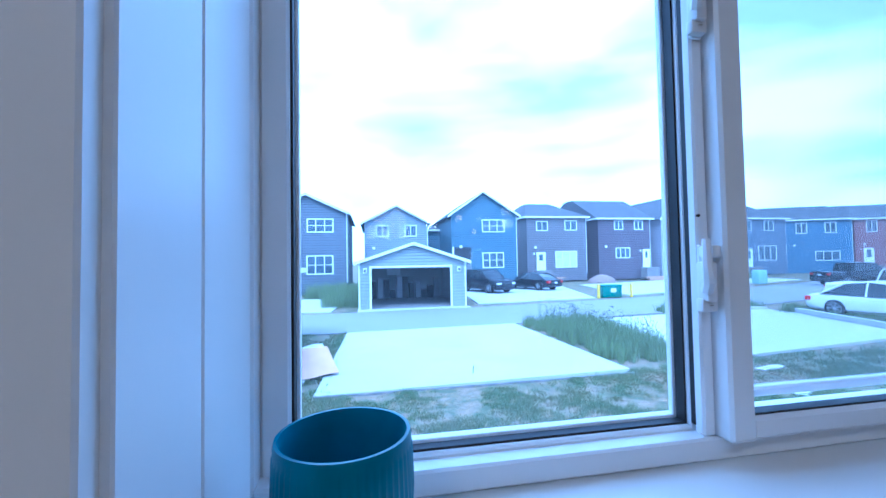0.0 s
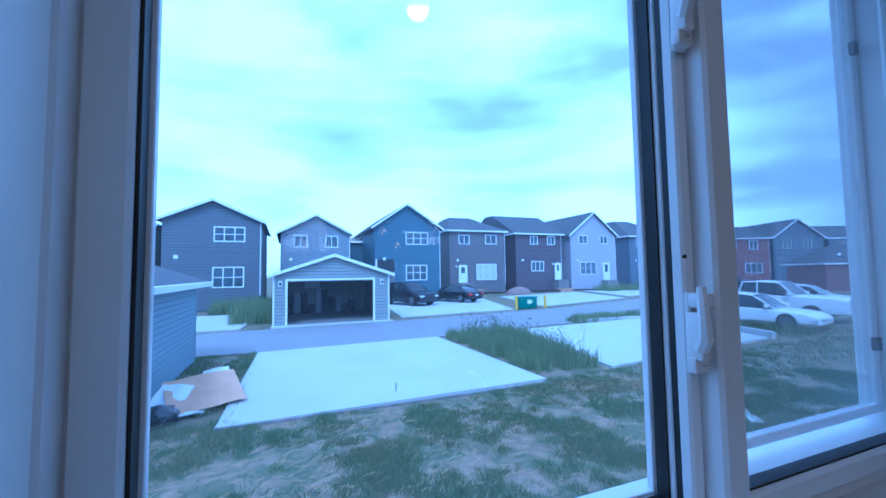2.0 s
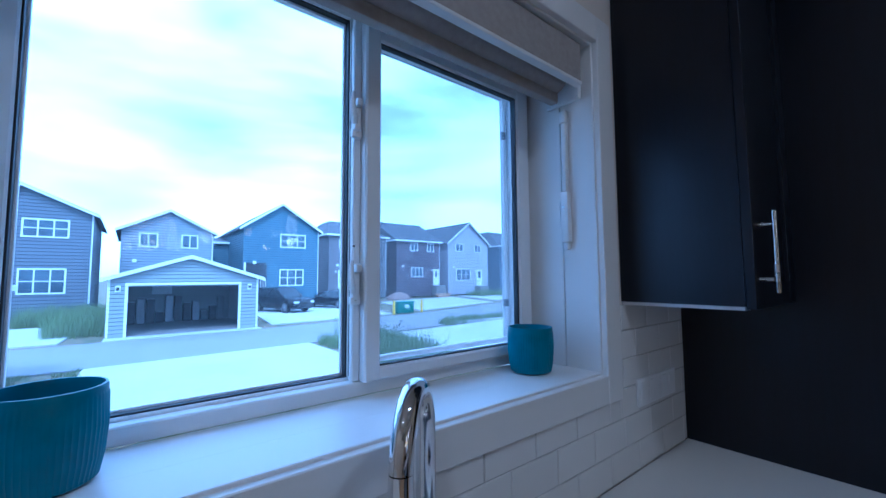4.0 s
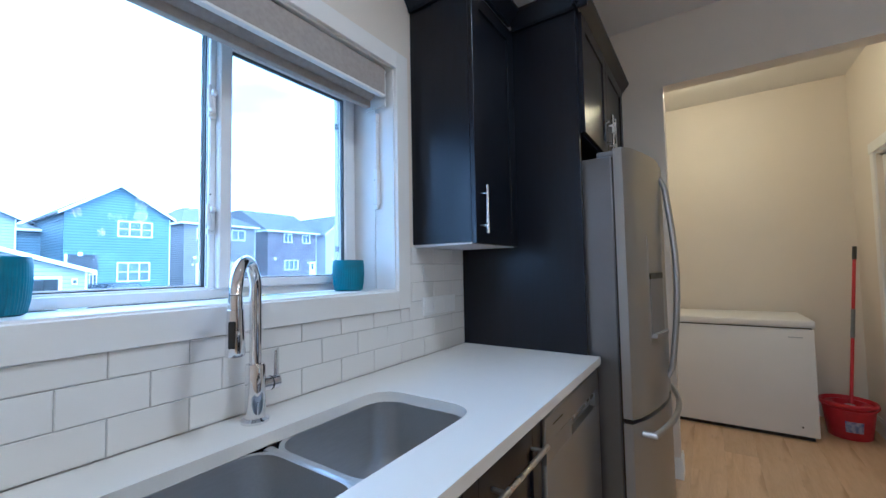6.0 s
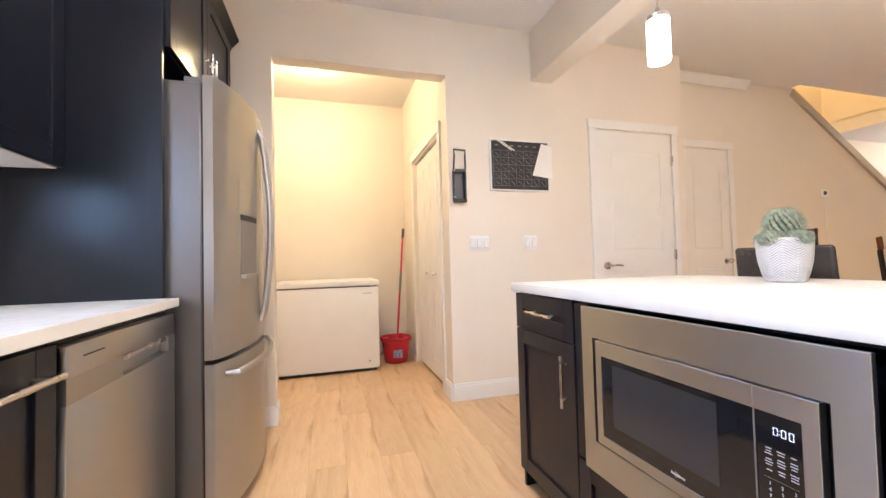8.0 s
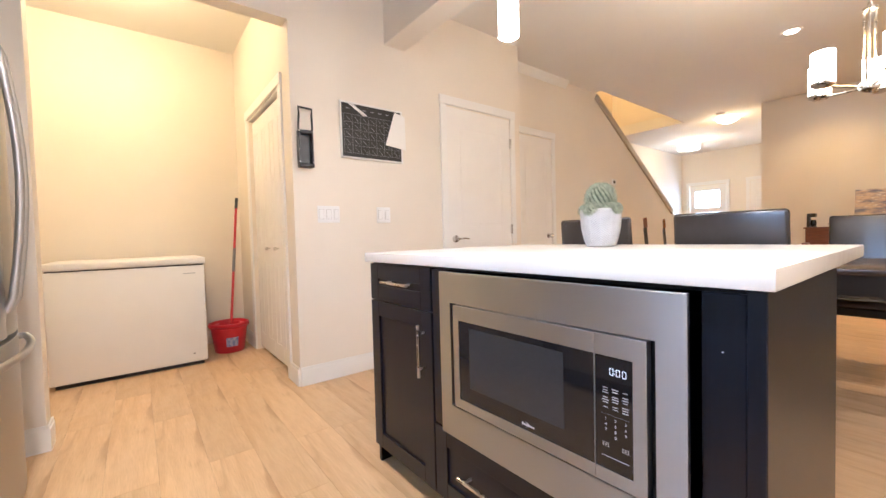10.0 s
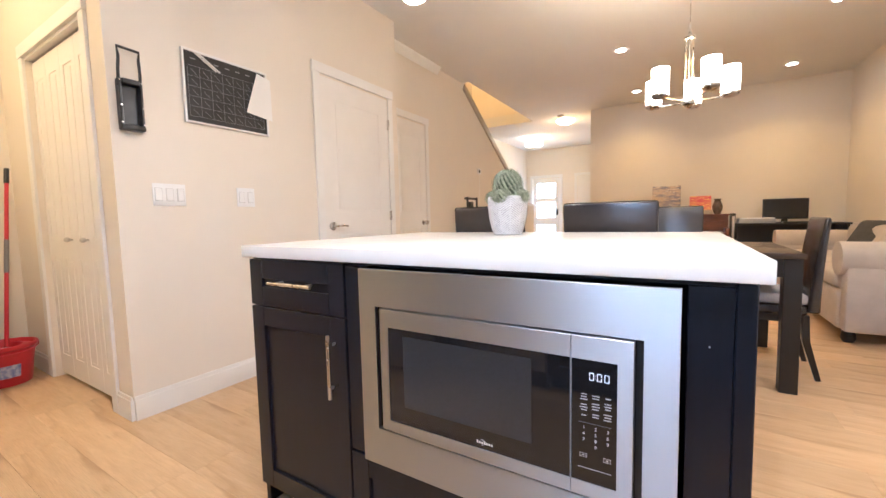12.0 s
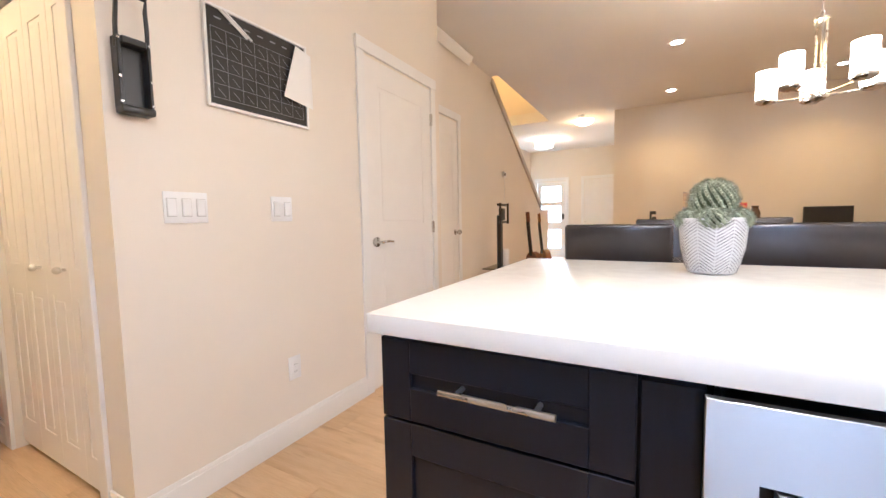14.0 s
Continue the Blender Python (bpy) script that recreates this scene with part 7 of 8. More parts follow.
def house(loc, turn, w, d, eave, apex, mat, kind, windows, label, doors=(), apex_at=0.5, porch=None, base=-0.4, name="house"):
    """Local: x across the front from 0 to w, front at y 0, depth along +y; heights over the ground."""
    h = thing(name, (0, 0, 0), label, "house", "houses across the lane")
    bm = bmesh.new()
    if kind == "gable":
        ax = w * apex_at
        prism(bm, [(0, base), (w, base), (w, eave), (ax, apex - 0.02), (0, eave)], "y", 0.0, d)
        top = lambda s: eave + (apex - eave) * (s / apex_at if s < apex_at else (1 - s) / (1 - apex_at))
    else:
        box(bm, 0, w, 0, d, base, eave)
        top = lambda s: eave
    gaps = [(porch[0] / w, porch[1] / w, porch[2], porch[3])] if porch else ()
    laps(bm, (0, 0), (w, 0), base, top, 0.2, (0, -1), gaps=gaps)
    laps(bm, (w, 0), (w, d), base, lambda s: eave, 0.2, (1, 0))
    laps(bm, (0, d), (0, 0), base, lambda s: eave, 0.2, (-1, 0))
    part("wall", bm, mat, h, soft=False)
    bm = bmesh.new()
    o, tk = 0.35, 0.14
    if kind == "gable":
        sl, sr = (apex - eave) / ax, (apex - eave) / (w - ax)
        prism(bm, [(-o, eave - o * sl), (ax, apex), (w + o, eave - o * sr), (w + o, eave - o * sr + tk), (ax, apex + tk), (-o, eave - o * sl + tk)], "y", -o + 0.03, d + o)
        part("roof", bm, shingle, h, "grey shingle roof", soft=False)
        bm = bmesh.new()
        prism(bm, [(-o - 0.02, eave - o * sl - 0.06), (ax, apex - 0.06), (w + o + 0.02, eave - o * sr - 0.06), (w + o + 0.02, eave - o * sr + tk + 0.01), (ax, apex + tk + 0.01), (-o - 0.02, eave - o * sl + tk + 0.01)], "y", -o - 0.03, -o + 0.029)
        part("fascia", bm, house_trim, h, "white roof edge board", soft=False)
    else:
        ridge = (w * 0.30, w * 0.70) if kind == "hip" else (-o, w + o)
        yr = min(d / 2, 5.0)
        v = [bm.verts.new(p) for p in ((-o, -o, eave), (w + o, -o, eave), (w + o, d + o, eave), (-o, d + o, eave), (ridge[0], yr, apex), (ridge[1], yr, apex), (ridge[1], max(d - yr, yr + 0.1), apex), (ridge[0], max(d - yr, yr + 0.1), apex))]
        for f in ((0, 1, 5, 4), (1, 2, 6, 5), (2, 3, 7, 6), (3, 0, 4, 7), (4, 5, 6, 7), (3, 2, 1, 0)):
            bm.faces.new([v[i] for i in f])
        part("roof", bm, shingle, h, "grey shingle roof", soft=False)
        bm = bmesh.new()
        box(bm, -o - 0.02, w + o + 0.02, -o - 0.03, -o + 0.02, eave - 0.14, eave + 0.03)
        box(bm, w + o - 0.02, w + o + 0.03, -o + 0.021, d + o, eave - 0.14, eave + 0.03)
        box(bm, -o - 0.03, -o + 0.02, -o + 0.021, d + o, eave - 0.14, eave + 0.03)
        part("fascia", bm, house_trim, h, "white roof edge board", soft=False)
    part("downpipe", B(w + 0.01, w + 0.09, 0.02, 0.10, 0.0, eave - 0.1), house_trim, h, "white downpipe")
    for win_ in windows:
        house_window(h, *win_[:4], cols=win_[4] if len(win_) > 4 else 2, blind=len(win_) > 5 and win_[5], bars=win_[6] if len(win_) > 6 else ())
    for x0, x1, z0, z1 in doors:
        dr = part("door", B(x0 + 0.06, x1 - 0.06, -0.05, -0.012, z0, z1 - 0.06), house_trim, h, "white back door")
        part("door_frame", ring(bmesh.new(), x0, x1, z0 - 0.06, z1, 0.06, -0.065, -0.008, 0), house_trim, dr)
        part("door_glass", B(x0 + 0.3, x1 - 0.3, -0.056, -0.049, z0 + 1.0, z1 - 0.25), house_glass, dr)
        part("door_step", B(x0 - 0.3, x1 + 0.3, -1.1, -0.02, base, z0 - 0.08), dark_conc, h)
        part("porch_lamp", B(x0 - 0.35, x0 - 0.22, -0.10, -0.012, z1 - 0.25, z1 - 0.05), house_trim, h)
    if porch:
        # flat panel on the wall: the recess's shade is only its colour
        part("porch", B(porch[0], porch[1], -0.02, 0.0, porch[2], porch[3]), shade_and_box_black, h, "flat dark panel painted as a recessed porch's shade")
        part("porch_post", B(porch[0] + 0.02, porch[0] + 0.16, -0.10, -0.021, porch[2], porch[3]), house_trim, h)
        bm = bmesh.new()
        n = 9
        for k in range(n):
            x = porch[0] + 0.2 + (porch[1] - porch[0] - 0.3) * k / (n - 1)
            box(bm, x - 0.02, x + 0.02, -0.09, -0.05, porch[2] + 0.5, porch[2] + 1.35)
        box(bm, porch[0] + 0.16, porch[1] - 0.05, -0.10, -0.04, porch[2] + 1.35, porch[2] + 1.42)
        part("porch_railing", bm, house_trim, h)
    part("wall_vent", B(w * 0.12, w * 0.12 + 0.25, -0.10, -0.012, 2.7, 2.95), house_trim, h)
    h.matrix_basis = Matrix.Translation((loc[0], loc[1], 0)) @ pose(0, 0, 0, 0, 0, turn)
    return h


navy = siding("slate_blue_siding", (0.105, 0.115, 0.135))
grey = siding("grey_siding", (0.22, 0.24, 0.27))
blue = siding("mid_blue_siding", (0.075, 0.125, 0.165))
taupe = siding("taupe_grey_siding", (0.13, 0.12, 0.125))
plum = siding("plum_siding", (0.085, 0.065, 0.080))
lilac = siding("pale_lilac_siding", (0.38, 0.37, 0.41))
steelb = siding("steel_grey_siding", (0.11, 0.13, 0.17))
red_s = siding("dull_red_siding", (0.19, 0.085, 0.085))
sky_s = siding("bright_blue_siding", (0.08, 0.14, 0.21))
house((-7.95, 31.0), 0, 6.05, 11, 5.45, 6.85, navy, "gable", [(3.08, 5.09, 3.9, 5.0, 3, False, (0.5,)), (3.04, 5.06, 0.63, 2.12, 3, False, (0.5,))], "slate blue two-storey house with white-framed triple windows", base=-0.9)
house((-0.54, 36.0), 0, 5.81, 11, 5.2, 6.74, grey, "gable", [(1.03, 2.19, 3.88, 4.97), (3.69, 4.83, 3.88, 4.97)], "grey two-storey house behind a garage", base=-0.8)
house((7.43, 35.0), 0, 6.37, 12, 5.85, 7.97, blue, "gable", [(2.96, 5.21, 4.18, 5.40, 3, False, (0.5,)), (2.96, 5.07, 0.79, 2.26, 3, False, (0.5,))], "mid blue two-storey house with a porch recess painted dark", apex_at=0.48, porch=(0.05, 1.9, 0.0, 2.81), base=-0.8)
house((5.9, 41.0), 0, 1.6, 6, 4.9, 5.6, blue, "ridge", [], "low blue wing of a house", name="house_wing", base=-0.5)
house((16.55, 39.0), 0, 6.95, 12, 6.15, 8.3, taupe, "hip", [(1.1, 2.44, 4.6, 5.68), (4.42, 5.87, 4.65, 5.76), (3.25, 5.8, 0.59, 2.4, 3, True, (0.5,))], "taupe grey house with a hipped roof and a white back door", doors=[(1.06, 2.1, 0.39, 2.3)], base=-0.8)
house((25.0, 39.0), 0, 6.5, 12, 6.0, 8.75, plum, "ridge", [(2.0, 3.1, 4.7, 5.75), (4.5, 5.6, 4.7, 5.75), (2.1, 3.9, 1.5, 2.7, 3)], "dark plum house with a broad grey roof", doors=[(5.5, 6.4, 0.5, 2.5)], base=-0.8)
house((33.0, 39.0), 0, 7.3, 12, 6.1, 8.9, lilac, "gable", [(1.3, 2.7, 4.9, 6.0), (4.7, 6.0, 4.9, 6.0), (1.4, 4.0, 1.0, 2.6, 3, False, (0.5,))], "pale lilac house with a steep gable", doors=[(5.1, 6.2, 0.3, 2.5)], base=-0.8)
house((45.0, 41.0), 0, 8.0, 12, 6.3, 9.1, steelb, "hip", [(1.2, 2.7, 4.7, 6.0), (4.6, 6.1, 4.7, 6.0), (3.6, 6.4, 0.9, 2.8, 3)], "steel grey house with a hipped roof", doors=[(1.6, 2.7, 0.2, 2.4)], base=-0.8)
house((-16.5, 33.0), 0, 7.5, 11, 5.3, 6.9, navy, "gable", [(1.5, 3.4, 3.9, 5.0)], "dark blue house at the row's end", base=-0.9)
# the row that turns the corner
house((56.0, 43.5), -24, 7.6, 11, 6.3, 8.6, sky_s, "ridge", [(1.3, 2.6, 4.4, 5.9), (4.6, 5.9, 4.4, 5.9), (3.4, 6.2, 0.7, 2.0, 3)], "bright blue house in a far row", base=-1.0)
house((63.2, 40.3), -24, 7.4, 11, 6.2, 8.5, red_s, "ridge", [(1.3, 2.5, 4.4, 5.9), (4.4, 5.7, 4.4, 5.9), (3.6, 6.2, 0.7, 2.3, 3)], "dull red house in a far row", base=-1.0, doors=[(0.9, 2.0, 0.1, 2.3)])
house((70.5, 37.0), -24, 7.5, 11, 6.2, 9.0, steelb, "gable", [(1.5, 2.8, 4.5, 6.0), (4.6, 5.9, 4.5, 6.0)], "pale blue-grey gabled house in a far row", base=-1.0)
house((78.2, 33.6), -24, 7.5, 11, 6.0, 8.4, steelb, "ridge", [(1.5, 2.8, 4.5, 6.0)], "grey house in a far row", base=-1.0)
house((86.0, 30.0), -26, 8.5, 11, 6.0, 8.6, taupe, "ridge", [(1.5, 2.8, 4.5, 6.0)], "brown-grey house in a far row", base=-1.0)
house((52.0, 22.5), -35, 9.0, 6.5, 1.9, 4.0, red_s, "hip", [], "low far garage with a dark red roof", base=-1.0, name="garage")

# open garage across the lane
ga = thing("garage", (2.2, 22.8, G), "grey lap-sided double garage with its door open and white trim", "garage")
gx0, gx1, gy0, gy1, ge, gp = -0.64, 5.0, 19.8, 26.2, 1.48, 2.42
gmat = siding("light_grey_garage_siding", (0.25, 0.27, 0.265))
bm = bmesh.new()
for a in ((gx0, 0.0, G, 1.20), (4.15, gx1, G, 1.20)):
    box(bm, a[0], a[1], gy0, gy0 + 0.12, a[2], a[3])
mx = (gx0 + gx1) / 2
prism(bm, [(gx0, 1.201), (gx1, 1.201), (gx1, ge), (mx, gp), (gx0, ge)], "y", gy0, gy0 + 0.12)
top_ = lambda s: ge + (gp - ge) * (1 - abs(2 * s - 1))
laps(bm, (gx0, gy0), (gx1, gy0), G + 0.05, top_, 0.16, (0, -1), 0.032, gaps=[((0.0 - gx0) / (gx1 - gx0), (4.15 - gx0) / (gx1 - gx0), G, 1.2)])
part("wall", bm, gmat, ga, soft=False)
for nm, a in (("wall", (gx0, gx0 + 0.12, gy0 + 0.12, gy1)), ("wall", (gx1 - 0.12, gx1, gy0 + 0.12, gy1)), ("wall", (gx0 + 0.12, gx1 - 0.12, gy1 - 0.12, gy1))):
    bm = B(a[0], a[1], a[2], a[3], G, ge)
    if a[0] > 4:
        laps(bm, (gx1, gy0), (gx1, gy1), G + 0.05, lambda s: ge, 0.16, (1, 0), 0.02)
    part(nm, bm, gmat, ga, soft=False)
bm = bmesh.new()
o, tk, sl = 0.25, 0.10, (gp - ge) / (mx - gx0)
prism(bm, [(gx0 - o, ge - o * sl), (mx, gp), (gx1 + o, ge - o * sl), (gx1 + o, ge - o * sl + tk), (mx, gp + tk), (gx0 - o, ge - o * sl + tk)], "y", gy0 - 0.20, gy1 + 0.3)
part("roof", bm, shingle, ga, "grey shingle roof", soft=False)
bm = bmesh.new()
prism(bm, [(gx0 - o - 0.02, ge - o * sl - 0.05), (mx, gp - 0.05), (gx1 + o + 0.02, ge - o * sl - 0.05), (gx1 + o + 0.02, ge - o * sl + tk + 0.01), (mx, gp + tk + 0.01), (gx0 - o - 0.02, ge - o * sl + tk + 0.01)], "y", gy0 - 0.25, gy0 - 0.201)
part("fascia", bm, house_trim, ga, "white fascia board", soft=False)
bm = bmesh.new()
box(bm, -0.10, 0.0, gy0 - 0.045, gy0 + 0.13, G, 1.30)
box(bm, 4.15, 4.25, gy0 - 0.045, gy0 + 0.13, G, 1.30)
box(bm, 0.001, 4.149, gy0 - 0.045, gy0 + 0.13, 1.20, 1.30)
part("door_surround", bm, house_trim, ga, "white door surround", soft=False)
for x in (gx0 - 0.02, gx1 - 0.06):
    part("corner_board", B(x, x + 0.08, gy0 - 0.03, gy0 + 0.02, G, ge), house_trim, ga)
part("garage_floor", B(gx0 + 0.12, gx1 - 0.12, gy0, gy1 - 0.12, G - 0.02, G + 0.05), dark_conc, ga, "grey concrete garage floor")
for x in (-0.33, 4.62):
    l_ = part("wall_lamp", B(x - 0.09, x + 0.09, gy0 - 0.06, gy0 - 0.021, 0.93, 1.20, 0.01), house_trim, ga, "white wall lamp plate")
    part("lamp_head", B(x - 0.05, x + 0.05, gy0 - 0.14, gy0 - 0.061, 1.0, 1.13, 0.01), black_plastic, l_)
bm = B(1.05, 1.95, 25.9, 26.05, 0.62, 1.3)
solo("pale_board", bm, pale_blind, "pale board on a garage's back wall", "board")
crnd = random.Random(5)
for k in range(11):
    x = 0.15 + k * 0.42
    hgt = crnd.uniform(0.5, 1.5)
    nm, lab, cat = [("storage_box", "dark storage box in an open garage", "box"), ("storage_bin", "grey plastic bin in an open garage", "bin"), ("tool_cabinet", "dark tool cabinet in an open garage", "cabinet")][k % 3]
    b_ = thing(nm, (x, 25.4, G + 0.05), lab, cat)
    dd = crnd.uniform(0.3, 0.6)
    # two kinds of box reuse the porch panel's near-black
    part("box_body", B(x - 0.18, x + 0.18, 25.9 - dd, 25.9, G + 0.05, G + 0.05 + hgt, 0.02), steel_side if k % 3 == 1 else shade_and_box_black, b_)
    part("box_lid", B(x - 0.19, x + 0.19, 25.89 - dd, 25.91, G + 0.052 + hgt, G + 0.10 + hgt, 0.01), steel_side, b_)

# neighbour's garage at the near left
sh = thing("garage", (-5.5, 9.5, G), "blue-grey lap-sided garage with a white gutter", "garage")
sx0, sx1, sy0, sy1, se, spk = -9.0, -2.50, 5.6, 12.62, 1.36, 2.5
smat = siding("blue_grey_siding", (0.20, 0.25, 0.29))
bm = B(sx0, sx1 - 0.0, sy0, sy1, G, se)
laps(bm, (sx1, sy0), (sx1, sy1), G + 0.04, lambda s: se, 0.125, (1, 0), 0.030)
laps(bm, (sx0, sy0), (sx1, sy0), G + 0.04, lambda s: se, 0.125, (0, -1), 0.030)
part("wall", bm, smat, sh, soft=False)
part("corner_board", B(sx1 - 0.06, sx1 + 0.03, sy1 - 0.03, sy1 + 0.04, G, se), smat, sh)
bm = bmesh.new()
mx2 = (sx0 + sx1) / 2
s2 = (spk - se) / (mx2 - sx0)
prism(bm, [(sx0 - 0.3, se - 0.3 * s2), (mx2, spk), (sx1 + 0.3, se - 0.3 * s2), (sx1 + 0.3, se - 0.3 * s2 + 0.1), (mx2, spk + 0.1), (sx0 - 0.3, se - 0.3 * s2 + 0.1)], "y", sy0 - 0.2, sy1 + 0.2)
part("roof", bm, shingle, sh, "grey shingle roof", soft=False)
part("gutter", B(sx1 + 0.28, sx1 + 0.40, sy0 - 0.2, sy1 + 0.2, se - 0.16, se - 0.02, 0.01), house_trim, sh, "white gutter")
part("soffit", B(sx1, sx1 + 0.28, sy0 - 0.2, sy1 + 0.2, se - 0.14, se - 0.12), house_trim, sh)

# ---- vehicles ----
tyre = Mat("black_tyre", (0.018, 0.018, 0.019), 0.8).vary(20, 0.3).m
rim_m = Mat("alloy_wheel", (0.40, 0.40, 0.42), 0.35, 0.8).vary(12, 0.2).m
car_glass = Mat("dark_car_glass", (0.02, 0.025, 0.03), 0.06).vary(1, 0.3).m
tail_m = Mat("red_tail_lamp", (0.45, 0.015, 0.02), 0.25).vary(10, 0.2).m
head_m = Mat("clear_head_lamp", (0.65, 0.67, 0.70), 0.15).vary(10, 0.2).m


def vehicle(name, loc, turn, paint, style, label, L=4.6, W=1.82, H=1.45, category="car"):
    """Nose towards -y, wheels on z 0."""
    c_ = thing(name, (0, 0, 0), label, category, "parked vehicles")
    if style == "sedan":
        body = [(-.5, .25, .52, .80), (-.485, .22, .60, .90), (-.42, .20, .70, .96), (-.30, .20, .76, 1.0), (-.20, .20, .80, 1.0), (0, .20, .82, 1.0), (.25, .20, .84, 1.0), (.38, .21, .86, .97), (.47, .24, .84, .92), (.5, .30, .76, .84)]
        cab = [(-.22, .80, .0, .74), (-.06, .82, .50, .70), (.10, .83, .57, .68), (.24, .84, .48, .70), (.40, .86, .0, .76)]
    elif style == "suv":
        body = [(-.5, .30, .72, .84), (-.485, .26, .86, .92), (-.44, .24, .98, .97), (-.28, .24, 1.06, 1.0), (-.2, .24, 1.10, 1.0), (0, .24, 1.10, 1.0), (.3, .24, 1.12, 1.0), (.45, .25, 1.12, .97), (.495, .30, 1.06, .92), (.5, .36, .9, .9)]
        cab = [(-.24, 1.08, .0, .80), (-.10, 1.10, .58, .78), (.1, 1.10, .64, .76), (.38, 1.12, .58, .76), (.48, 1.12, .0, .84)]
    else:
        body = [(-.5, .38, .92, .86), (-.485, .34, 1.05, .94), (-.42, .32, 1.12, .98), (-.22, .32, 1.15, 1.0), (0, .32, 1.15, 1.0), (.18, .32, 1.15, 1.0), (.182, .32, 1.12, 1.0), (.45, .32, 1.12, 1.0), (.495, .36, 1.10, .97), (.5, .4, 1.0, .95)]
        cab = [(-.20, 1.13, .0, .82), (-.10, 1.14, .62, .80), (.05, 1.14, .68, .79), (.16, 1.14, .64, .79), (.19, 1.14, .0, .84)]
    bm = bmesh.new()
    rings = []
    for f, z0, z1, w in body:
        y, hw = f * L, W / 2 * w
        prof = [(-hw * 0.86, z0), (-hw * 0.98, z0 + 0.10), (-hw, (z0 + z1) / 2 + 0.05), (-hw * 0.96, z1 - 0.06), (-hw * 0.84, z1), (0, z1 + 0.03), (hw * 0.84, z1), (hw * 0.96, z1 - 0.06), (hw, (z0 + z1) / 2 + 0.05), (hw * 0.98, z0 + 0.10), (hw * 0.86, z0)]
        rings.append([bm.verts.new((p[0], y, p[1])) for p in prof])
    for p, q in zip(rings, rings[1:]):
        for k in range(len(p)):
            j = (k + 1) % len(p)
            bm.faces.new((p[k], q[k], q[j], p[j]))
    bm.faces.new(rings[0])
    bm.faces.new(rings[-1][::-1])
    bmesh.ops.recalc_face_normals(bm, faces=bm.faces)
    part("car_body", bm, paint, c_)
    bm = bmesh.new()
    rings = []
    for f, zb, hgt, w in cab:
        y, hw = f * L, W / 2 * 0.9
        tw = W / 2 * w
        rings.append([bm.verts.new(p) for p in ((-hw, y, zb), (-(hw + tw) / 2 - 0.01, y, zb + hgt * 0.55), (-tw, y, zb + hgt * 0.95), (0, y, zb + hgt), (tw, y, zb + hgt * 0.95), ((hw + tw) / 2 + 0.01, y, zb + hgt * 0.55), (hw, y, zb))])
    for p, q in zip(rings, rings[1:]):
        for k in range(6):
            bm.faces.new((p[k], p[k + 1], q[k + 1], q[k]))
    bmesh.ops.remove_doubles(bm, verts=bm.verts, dist=0.001)
    bmesh.ops.recalc_face_normals(bm, faces=bm.faces)
    part("cabin_glass", bm, car_glass, c_, "dark car windows")
    # roof skin and pillars
    bm = bmesh.new()
    mid_ = cab[1:-1]
    for k in range(len(mid_) - 1):
        (f0, zb0, h0, w0), (f1, zb1, h1, w1) = mid_[k], mid_[k + 1]
        t0, t1 = W / 2 * w0, W / 2 * w1
        pr_ = [[(-t0 - 0.01, f0 * L, zb0 + h0 * 0.93), (-t0 * 0.9, f0 * L, zb0 + h0 * 0.99 + 0.012), (0, f0 * L, zb0 + h0 + 0.015), (t0 * 0.9, f0 * L, zb0 + h0 * 0.99 + 0.012), (t0 + 0.01, f0 * L, zb0 + h0 * 0.93)],
               [(-t1 - 0.01, f1 * L, zb1 + h1 * 0.93), (-t1 * 0.9, f1 * L, zb1 + h1 * 0.99 + 0.012), (0, f1 * L, zb1 + h1 + 0.015), (t1 * 0.9, f1 * L, zb1 + h1 * 0.99 + 0.012), (t1 + 0.01, f1 * L, zb1 + h1 * 0.93)]]
        vs = [[bm.verts.new(p) for p in row_] for row_ in pr_]
        for i in range(4):
            bm.faces.new((vs[0][i], vs[0][i + 1], vs[1][i + 1], vs[1][i]))
    part("car_roof", bm, paint, c_)
    bm = bmesh.new()
    for s in (-1, 1):
        for (f0, zb0, h0, w0), (f1, zb1, h1, w1) in ((cab[0], cab[1]), (cab[-1], cab[-2])):
            sweep(bm, [(s * W / 2 * 0.89, f0 * L, zb0), (s * (W / 2 * w1 + 0.0), f1 * L, zb1 + h1 * 0.95)], 0.035, 6)
        m_ = cab[2]
        sweep(bm, [(s * W / 2 * 0.905, m_[0] * L, m_[1]), (s * W / 2 * (m_[3] + 0.01), m_[0] * L, m_[1] + m_[2] * 0.95)], 0.035, 6)
    part("pillars", bm, paint, c_)
    r = 0.33 if style == "sedan" else 0.38
    wheel = None
    for y in (-0.30 * L, 0.29 * L):
        for s in (-1, 1):
            x = s * (W / 2 - 0.10)
            bmw = bmesh.new()
            tube(bmw, (x - 0.11, y, r), (x + 0.11, y, r), r, n=26)
            es = [e for e in bmw.edges if e.calc_length() < 0.2 and len(e.link_faces) == 2]
            w_ = part("tyre", bmw, tyre, c_, "black tyre")
            rb = bmesh.new()
            xo = x + s * 0.112
            tube(rb, (xo - s * 0.02, y, r), (xo, y, r), r * 0.20, n=14)
            for k in range(7):
                a = 2 * math.pi * k / 7
                tube(rb, (xo - s * 0.006, y, r), (xo - s * 0.006, y + r * 0.62 * math.cos(a), r + r * 0.62 * math.sin(a)), 0.022, n=6)
            for k in range(20):
                a0, a1 = 2 * math.pi * k / 20, 2 * math.pi * (k + 1) / 20
